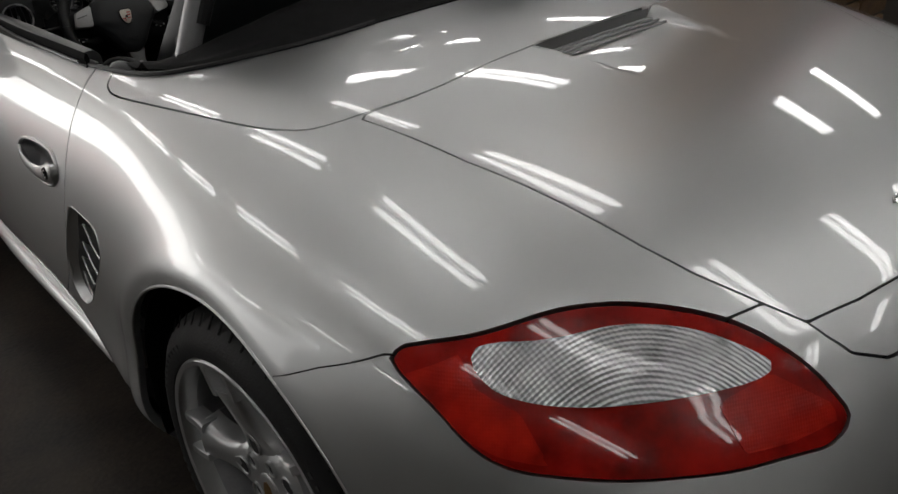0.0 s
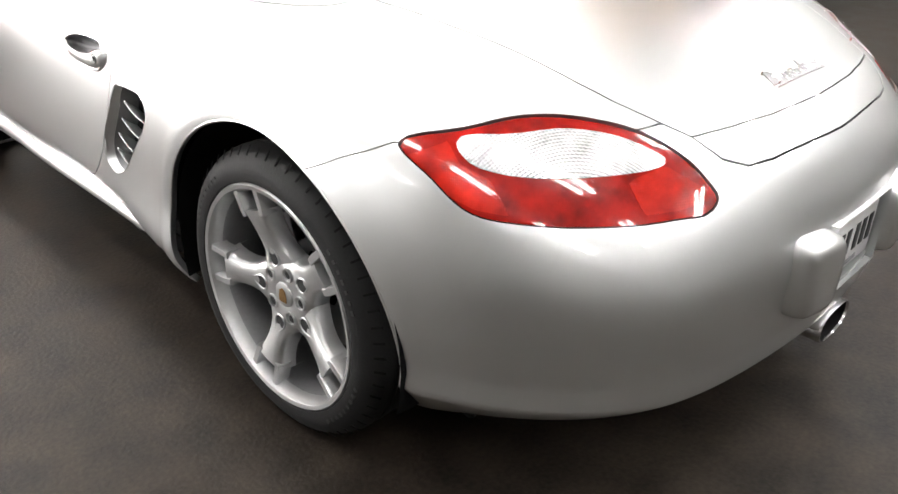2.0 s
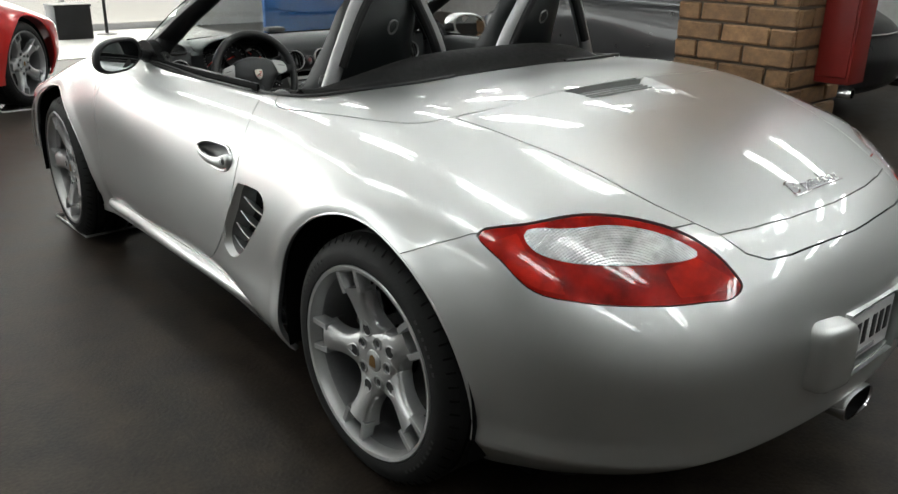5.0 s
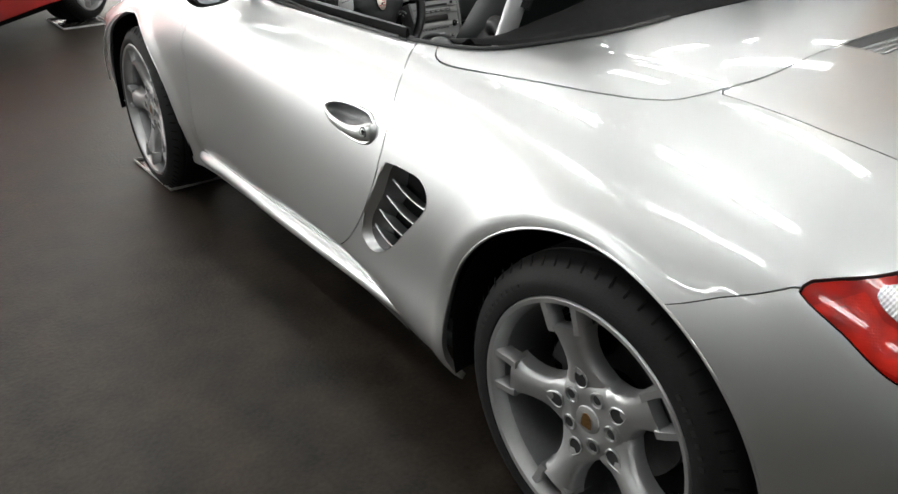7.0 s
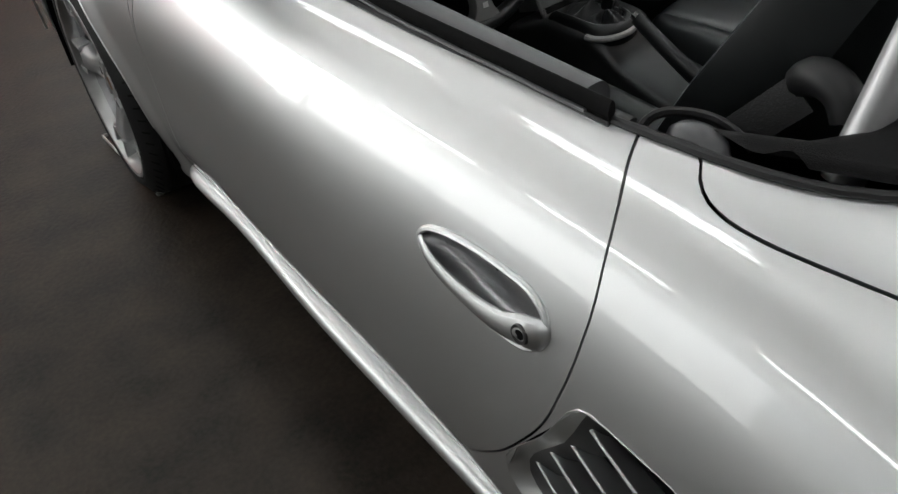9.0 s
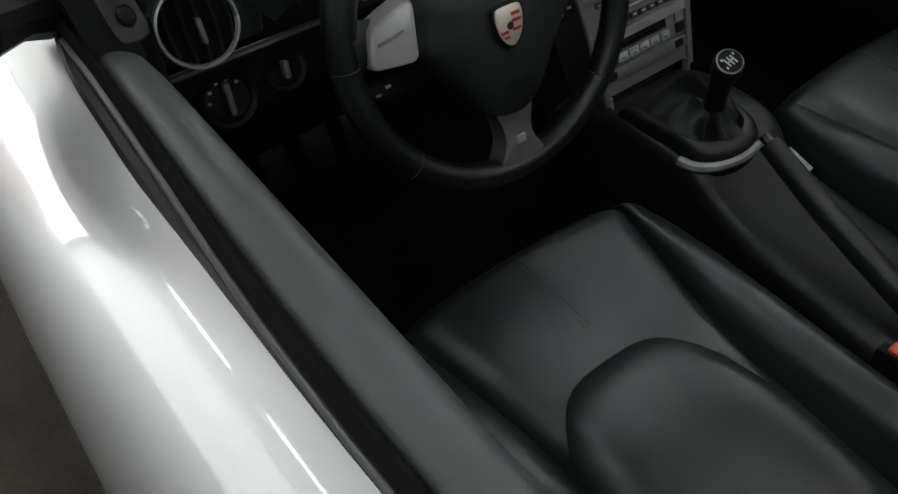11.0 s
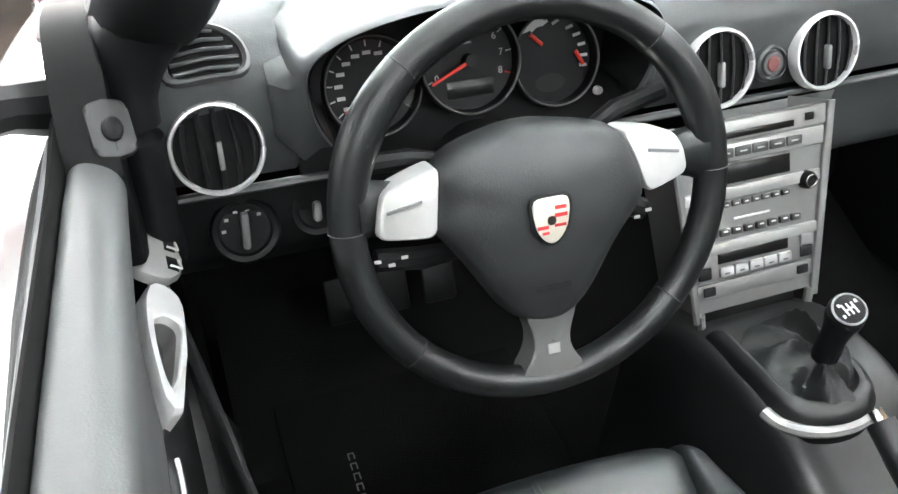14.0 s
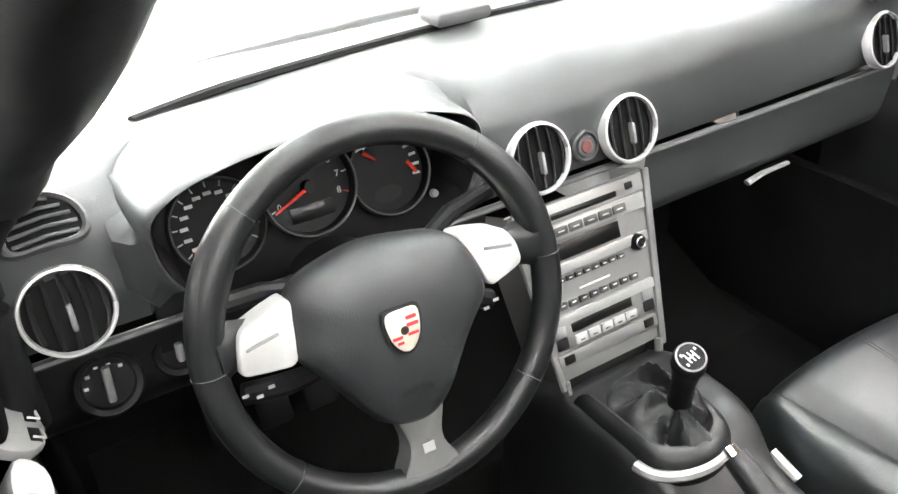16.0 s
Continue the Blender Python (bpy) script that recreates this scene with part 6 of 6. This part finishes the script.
def seat(x, side):
    """A bucket seat: cushion, bolsters, horseshoe insert, backrest with a fixed headrest."""
    def centre(y):
        return .500 + .022 * (y - 1.10) / .28

    def lines():
        """Places along the cushion: over the top, then round its front edge."""
        for t in np.linspace(0, 1, 40):
            if t < .70:
                yield .82 + .545 * t / .70, 0.0
            else:
                a = (t - .70) / .30 * radians(112)
                yield 1.365 + .042 * math.sin(a), .067 * (1 - math.cos(a))

    def bow(y):
        return float(np.clip((y - 1.15) / .22, 0, 1))

    def wide(y):
        return float(np.interp(y, (1.0, 1.12, 1.22, 1.30, 1.375), (.122, .126, .136, .152, .170)))
    rows = []
    for y, drop in lines():
        rows.append([(x - .004 * (1 - bow(y)) + (wide(y) + .007) * q, y + (.022 - .012 * q * q) * bow(y), centre(min(y, 1.39)) + .004 * (1 - q * q) - .020 * abs(q) ** 12 - drop) for q in np.linspace(-1, 1, 33)])
    cush = part("seat", loft(rows), LEATHER, CAR, "black leather bucket seat")
    for d in (-1, 1):
        rows = []
        for y, drop in lines():
            high = float(np.interp(y, (1.0, 1.15, 1.25, 1.36), (.034, .022, .012, -.004)))
            far = float(np.interp(y, (1.0, 1.15, 1.25, 1.32, 1.37, 1.41), (.236, .234, .229, .219, .202, .184)))
            c = centre(min(y, 1.39)) - drop
            near = wide(y)
            prof = [(near + (far - near) * f, h) for f, h in ((0, -.022), (.06, -.006), (.2, high * .6), (.42, high), (.62, high * .8 - .003), (.80, high * .2 - .014), (.95, -.05), (1, -.10), (.96, -.17))]
            rows.append([(x + d * px, y + (.010 - .006 * (px - near) / .09) * bow(y), c + pz) for px, pz in smooth_path(prof, 3)])
        part("bolster", loft(rows), LEATHER, cush, "rounded black leather side bolster")
    insert = []
    for k in (1.0, .985, .96, .92, .86, .76, .6, .4, .2, .06, .005):
        h = -.006 + .026 * (1 - k ** 7)
        ring = []
        for a in np.linspace(0, 2 * np.pi, 48, endpoint=False):
            px, py = .133 * math.copysign(abs(math.cos(a)) ** .62, math.cos(a)), .20 * math.sin(a)
            py = py if py > 0 else py * 1.1
            ring.append((x - .015 + px * k, 1.045 + py * k, .500 + .022 * (py * k - .045) / .28 + h - .004))
        insert.append(ring)
    part("seat_insert", loft(insert, closed=True, caps=True), LEATHER, cush, "raised rounded seat panel")
    for dx in (-.003, .003):
        part("centre_seam", tube([(x + dx, y + .022 * bow(y), centre(y) + .0043) for y in np.linspace(1.262, 1.372, 14)], .0007, 5), STITCH, cush, "twin stitched seam")
    # backrest
    rows = []
    for t in np.linspace(0, 1, 22):
        y, z = .90 - .27 * t - .03 * t * t, .50 + .70 * t
        half = float(np.interp(t, (0, .3, .52, .68, .78, .9, .96, 1), (.20, .215, .205, .172, .152, .142, .125, .085)))
        thick = float(np.interp(t, (0, .5, .8, 1), (.11, .10, .075, .05)))
        ring = []
        for s in np.linspace(-1, 1, 23):
            wing = .050 * max(0, abs(s) - .6) / .4 * (1 - t) ** .3
            ring.append((x + half * s, y + wing + thick * .5 * (1 - abs(s) ** 4) ** .5 * .6, z))
        for s in np.linspace(1, -1, 13):
            ring.append((x + half * s * .99, y - thick * (1 - abs(s) ** 3) ** .5, z - .01))
        rows.append(ring)
    back = part("backrest", loft(rows, closed=True, caps=True), LEATHER, cush, "black leather backrest with a fixed headrest")
    m = axes((x, .562, 1.09), (-1, 0, 0), (0, -.92, -.30))
    oval = [m @ Vector((.017 * math.cos(a), .025 * math.sin(a) * (1 if math.sin(a) > 0 else .8), .002)) for a in np.linspace(0, 2 * np.pi, 28, endpoint=False)]
    part("headrest_emblem", tube(oval, .0032, 6, closed=True), mat("embossed_leather", (.12, .12, .12), .4), back, "pale embossed oval on the headrest")
    # side lever
    part("seat_lever", tube([(x - .235, 1.30, .475), (x - .238, 1.34, .49)], .007, 8), ALU, cush, "bright seat lever")
    return cush


OUTER_Y, OUTER_X = (.77, 1.1, 1.2, 1.3, 1.47, 1.53, 1.64), (-.702, -.706, -.705, -.701, -.694, -.693, -.692)
RIM_X = (-.590, -.592, -.596, -.600, -.605, -.611, -.634, -.657)


def door_trim(side):
    """The inside of the door: padded top, card, pull, switches, pocket and armrest."""
    door = PANEL["door_left" if side < 0 else "door_right"]
    rows = []
    for y in np.linspace(.815, 1.522, 26):
        e = .0 + .006 * (y - .8)
        c = float(np.interp(y, (1.33, 1.40), (0, .013)))
        h = float(np.interp(y, (.8, 1.2, 1.46, 1.522), (.008, .006, .001, -.008)))
        o = float(np.interp(y, OUTER_Y, OUTER_X))
        rows.append(smooth_path([(o, y, .868), (o - .0005, y, .893 + h * .8), (o + .004, y, .901 + h), (o * .5 - .341 + .004, y, .9035 + h), (-.670, y, .901 + h), (-.662 + e, y, .892 + h), (-.659 + e, y, .874 + h * .5), (-.659 + e - c * .6, y, .845), (-.660 + e - c, y, .80), (-.664 - c, y, .745)], 3))
    bm = loft(rows)
    bm.faces.new([v for v in list(bm.verts)[:len(rows[0])]])
    trim = part("door_trim", mirrored(bm, side), DOOR_GREY, door, "grey padded door trim")
    slot = [(float(np.interp(y, OUTER_Y, OUTER_X)) - .0050, y, .896 + .010 * float(np.interp(y, (.8, 1.46), (1, 0)))) for y in np.linspace(.77, 1.64, 12)]
    part("window_slot", mirrored(tube(slot, .0055, 8, flat=2.5), side), DARK, door, "black slot of the lowered window")
    seal = [(float(np.interp(y, OUTER_Y, OUTER_X)) - .0075, y, .8925) for y in np.linspace(.77, 1.64, 12)]
    part("inner_seal", mirrored(tube(seal, .0035, 6), side), RUBBER, door)
    # lower card with pocket and armrest
    rows = []
    for y in np.linspace(.80, 1.74, 40):
        r = float(np.interp(y, (.80, 1.0, 1.1, 1.2, 1.3, 1.4, 1.5, 1.6), RIM_X))
        z = float(np.interp(y, (.80, 1.15, 1.3, 1.4, 1.5, 1.6), (.585, .59, .60, .62, .70, .745)))
        f = float(np.interp(z - .60, (0, .145), (1, .1)))
        rows.append([(-.662, y, .752), (-.658, y, .742), (-.655, y, z + .02 - .06 * f), (-.650, y, z - .10 * f), (r - .022 * f, y, z - .11 * f), (r - .007, y, z - .006), (r - .003, y, z - .001), (r, y, z), (r + .004, y, z - .004),
                     (r + .006, y, z - .03), (r - .004, y, .46), (-.615, y, .34)])
    card = part("door_card", mirrored(loft(rows), side), TUNNEL, trim, "black lower door card with an open pocket")
    part("pull_seam", mirrored(tube([(-.6565, 1.352, .745), (-.6555, 1.335, .740), (-.6550, 1.315, .735)], .0020, 6), side), RING, card, "small bright catch below the door pull")
    part("armrest_end", mirrored(box((.060, .44, .15), (-.633, 1.062, .517), .012), side), TUNNEL, card, "dark grey ledge that closes the pocket")
    # pull handle: a silver teardrop with a hollow
    m = axes((-.6575, 1.452, .757), (-.03, -1, -.03), (.60, -.05, .80)) @ Matrix.Diagonal((1.12, -.84, 1, 1))
    edge = smooth_path([(-.062, .012), (-.050, .019), (-.025, .021), (.010, .018), (.045, .011), (.066, .002), (.068, -.004), (.045, -.012), (.010, -.018), (-.025, -.019), (-.055, -.014), (-.063, 0)], 4, closed=True)
    hollow = smooth_path([(-.026, .000), (-.021, .011), (-.005, .0125), (.022, .0085), (.046, .000), (.022, -.008), (-.005, -.0125), (-.021, -.012)], 6, closed=True)
    ang = lambda v: math.atan2(v[1], v[0])
    hs = hollow[np.argsort([ang(v) for v in hollow])]
    es = edge[np.argsort([ang(v) for v in edge])]

    def at_angle(poly, t):
        t_all = np.array([ang(v) for v in poly])
        return np.array([np.interp(t, t_all, poly[:, 0], period=2 * np.pi), np.interp(t, t_all, poly[:, 1], period=2 * np.pi)])
    ts = np.linspace(-np.pi, np.pi, 48, endpoint=False)
    rows = []
    for k, h in ((1.0, -.012), (1.0, .008), (.985, .0125), (.95, .0148)):
        rows.append([m @ Vector((*(at_angle(es, t) * k), h)) for t in ts])
    inner = [[m @ Vector((*(at_angle(hs, t) * k), h)) for t in ts] for k, h in ((1.12, .0150), (1.0, .0135), (.97, .006), (.93, -.006), (.85, -.018), (.4, -.022), (.001, -.022))]
    pull = part("door_pull", mirrored(loft(rows + inner[:3], closed=True), side), RING, trim, "bright teardrop door pull with a hollow")
    # a darker grey than the pull carries the hollow's shade
    part("pull_hollow", mirrored(loft(inner[2:], closed=True), side), CONSOLE, pull, "shaded grey hollow of the pull")
    m2 = axes((-.660, 1.575, .772), (0, -1, -.06), (.60, 0, .80)) @ Matrix.Diagonal((1, -1, 1, 1))
    part("switch_panel", mirrored(prism(smooth_path([(-.045, .014), (.045, .018), (.046, -.016), (-.030, -.016)], 4, closed=True), .010, m2, .003), side), STRIP, trim, "satin silver window-switch panel")
    for k in range(2):
        sw = prism([(-.010, -.005), (.010, -.005), (.010, .006), (-.010, .006)], .010, m2 @ Matrix.Translation((-.004 + .028 * k, -.020, .001)), .002)
        ob = part("window_switch", mirrored(sw, side), PLASTIC, trim, "black window switch")
        hook = tube([m2 @ Vector((-.010 + .028 * k, -.0255, .0115)), m2 @ Vector((.003 + .028 * k, -.0265, .0125)), m2 @ Vector((.003 + .028 * k, -.016, .0125))], .0012, 5)
        part("switch_mark", mirrored(hook, side), PRINT, trim)
    # sail panel with the mirror switch
    sail = smooth_path([(1.514, .80), (1.512, .88), (1.518, .892), (1.540, .918), (1.575, .948), (1.64, .966), (1.74, .945), (1.88, .90), (1.88, .85), (1.72, .80)], 3, closed=True)
    part("sail_panel", mirrored(prism(sail, .040, Matrix(((0, 0, 1, -.694), (1, 0, 0, 0), (0, 1, 0, 0), (0, 0, 0, 1))), .004), side), MATTE, trim, "black triangular panel behind the mirror")
    m3 = axes((-.6575, 1.5415, .908), (.88, .30, -.17), (.26, -.70, .62)) @ Matrix.Diagonal((.60, .70, .72, 1))
    sq = smooth_path([(-.018, -.031), (.016, -.031), (.023, -.027), (.025, -.018), (.025, .018), (.023, .027), (.016, .031), (-.018, .031), (-.025, .027), (-.027, .018), (-.027, -.018), (-.025, -.027)], 2, closed=True)
    base = part("mirror_switch", mirrored(prism(sq, .012, m3, .003), side), mat("dark_grey_button", (.014, .014, .0145), .45, vary=.1), trim, "dark grey mirror adjuster")
    part("mirror_knob", mirrored(lathe([(.0135, 0), (.0125, .008), (.0095, .0105), (0, .0115)], m3 @ Matrix.Translation((0, -.002, .011)), 20), side), PLASTIC, base)
    part("door_sill", mirrored(box((.075, .62, .03), (-.60, 1.18, .335), .01), side), PLASTIC, CAR, "black door sill plate")



def cabin_shell():
    part("cabin_floor", box((1.32, 1.75, .03), (0, 1.22, .205), .005), CARPET, CAR, "black carpeted cabin floor")
    part("rear_bulkhead", box((1.34, .04, .70), (0, .47, .55), .01), CARPET, CAR)
    rows = []
    for x in np.linspace(-.62, .62, 9):
        rows.append([(x, 1.62, .215), (x, 1.85, .225), (x, 2.02, .30), (x, 2.12, .45), (x, 2.14, .70)])
    part("footwell", loft(rows), CARPET, CAR, "black carpeted footwell")
    for s in (-1, 1):
        part("side_carpet", box((.03, 1.75, .42), (s * .655, 1.25, .36), .01), CARPET, CAR)
    for x in (-.42, -.34, -.26):
        part("pedal", box((.055, .012, .075), (x, 1.93, .36), .006, Matrix.Rotation(radians(-25), 3, "X")), PLASTIC, CAR, "black pedal")
    mat_ob = part("floor_mat", box((.40, .46, .012), (-.36, 1.66, .226), .005), CARPET, CAR, "black floor mat")
    for k in range(7):
        for dx, dy, w, d in ((-.004, 0, .0016, .012), (.004, 0, .0016, .012), (0, .0055, .009, .0016)):
            part("mat_mark", box((w, d, .001), (-.468 + dx - .0005 * k, 1.728 - .019 * k + dy, .2325), 0), PALE_KEY, mat_ob, "woven pale mark on the mat")
    part("mat_edge", tube([(.12, 1.60, .240), (.22, 1.50, .242), (.30, 1.46, .242)], .004, 6), STITCH, CAR, "grey edging of the passenger mat")


DASH = dashboard()
for p, lean in (((-.580, 1.602, .845), -.05), ((-.068, 1.590, .847), 0), ((.068, 1.590, .847), 0), ((.580, 1.602, .845), .05)):
    air_vent(DASH, p, lean)
_m = axes((.0, 1.592, .842), (1, 0, 0), (0, -.95, .30))
_h = part("hazard_switch", lathe([(.020, -.004), (.019, .005), (.0165, .007), (.0155, .003), (.0135, .003), (.012, .0065), (0, .0075)], _m, 28), SOFT, DASH, "round hazard switch with a red centre")
part("hazard_lens", lathe([(.0085, .0068), (.007, .0082), (0, .0085)], _m, 20), BUTTON_RED, _h)
for (x, y, z, r) in ((-.568, 1.612, .748, .034), (-.497, 1.616, .752, .027)):
    _m = axes((x, y, z), (1, 0, 0), (0, -.93, .33))
    _s = part("rotary_switch", lathe([(r, -.006), (r, .004), (r - .003, .008), (r - .008, .006), (r - .010, .002), (0, .002)], _m, 36), PLASTIC, DASH, "round black rotary switch")
    part("switch_bar", box((.008, .036 if r > .03 else .02, .012), (0, 0, 0), .003), GREY_BUTTON, _s).data.transform(_m @ Matrix.Translation((0, 0, .007)) @ Matrix.Rotation(-.08, 4, "Z"))
    for k in range(5 if r > .03 else 2):
        _a = radians(40 + 34 * k)
        part("switch_mark", box((.004, .003, .0005), (0, 0, 0), 0), PRINT, _s).data.transform(_m @ Matrix.Translation(((r - .014) * math.cos(_a), (r - .014) * math.sin(_a), .0028)))
instruments(DASH)
steering_wheel()
centre_stack()
gear_console()
seat(-.345, -1)
seat(.345, 1)
for side in (-1, 1):
    door_trim(side)
cabin_shell()




# ---- other cars and loose things ----
GLASS_DARK = mat("dark_car_glass", (.01, .011, .012), .05, coat=1.0, vary=.05)


def other_car(name, colour, m, label, trim=False):
    """A closed two-door car, seen in part and from afar."""
    root = tagged(new(name), label, "car")
    body = body_panels(root, colour, full=False)["body"]
    bm = loft([[(-w, y, z) for w, z in ((-ww, .86), (-ww * .97, .93), (-ww * .82, z0 - .06), (-ww * .6, z0 - .01), (0, z0), (ww * .6, z0 - .01), (ww * .82, z0 - .06), (ww * .97, .93), (ww, .86))]
               for y, ww, z0 in ((2.05, .50, .90), (1.95, .62, .95), (1.70, .68, 1.08), (1.35, .69, 1.22), (1.0, .69, 1.27), (.6, .69, 1.25), (.2, .67, 1.15), (-.15, .62, 1.0), (-.35, .5, .92))])
    part("glasshouse", bm, GLASS_DARK, root, "dark tinted windows")
    for s in (-1, 1):
        for y, z, r, _ in HUBS:
            arch = Matrix.Translation((s * .80, y, z)) @ Matrix.Rotation(radians(90 * s), 4, "Y")
            bm = lathe([(r + .016, .0), (r + .02, -.30), (0, -.30)], arch, 28)
            bmesh.ops.bisect_plane(bm, geom=bm.verts[:] + bm.edges[:] + bm.faces[:], plane_co=(0, 0, .2), plane_no=(0, 0, 1), clear_inner=True)
            part("wheel_arch_liner", bm, DARK, root)
    part("underside", box((1.4, 3.4, .12), (0, 1.2, .20), .02), DARK, root)
    if trim:
        for y0, y1 in ((.55, .98), (1.02, 1.40), (1.44, 1.75)):
            part("window_trim", tube([(-.716, y, .905) for y in np.linspace(y0, y1, 5)], .012, 8, flat=.6), CHROME, root, "bright trim below the windows")
        part("rear_trim", tube([(-.55, -.70, .70), (-.3, -.80, .69), (0, -.83, .69), (.3, -.80, .69), (.55, -.70, .70)], .010, 8), CHROME, root)
        for s in (-1, 1):
            part("exhaust_pipe", lathe([(.035, 0), (.042, .0), (.042, .14), (.034, .14), (.034, .02)], axes((s * .5, -.70, .27), (1, 0, 0), (0, -1, 0)), 20), CHROME, root, "round chrome exhaust pipe")
    bpy.context.view_layer.update()
    w = wheel(root, .334, .24, 0, .865)
    copy_thing(w, Matrix.Translation((.865, 0, .334)) @ Matrix.Rotation(math.pi, 4, "Z"))
    copy_thing(w, Matrix.Translation((-.822, 2.415, .334)))
    copy_thing(w, Matrix.Translation((.822, 2.415, .334)) @ Matrix.Rotation(math.pi, 4, "Z"))
    root.matrix_world = m
    return root


_turn = Matrix.Rotation(radians(-46), 4, "Z")
_hub = _turn @ Vector((.88, 2.415, 0))
other_car("red_car", RED_PAINT, Matrix.Translation((.01 - _hub.x, 5.80 - _hub.y, 0)) @ _turn @ Matrix.Diagonal((1.06, 1, 1, 1)), "glossy red coupe parked by the shop window")
other_car("black_car", BLACK_PAINT, Matrix.Translation((5.1, 2.0, 0)), "glossy black coupe parked behind the brick pier", trim=True)


def planter():
    root = tagged(new("dark_box"), "dark square box standing on the floor by the window", "box")
    root.location = (1.80, 10.25, 0)
    bpy.context.view_layer.update()
    part("shell", box((.46, .40, .42), (1.80, 10.25, .215), .015), PLASTIC, root)
    part("rim", box((.48, .42, .03), (1.80, 10.25, .435), .008), PLASTIC, root)


def post():
    root = tagged(new("barrier_post"), "slim dark post standing by the window", "post")
    root.location = (2.35, 10.45, 0)
    bpy.context.view_layer.update()
    part("foot", lathe([(0, 0), (.14, 0), (.14, .015), (.03, .03), (0, .03)], Matrix.Translation((2.35, 10.45, 0)), 28), PLASTIC, root)
    part("pole", lathe([(.022, .03), (.022, .92), (.03, .93), (.03, .97), (0, .98)], Matrix.Translation((2.35, 10.45, 0)), 18), PLASTIC, root)


planter()
post()
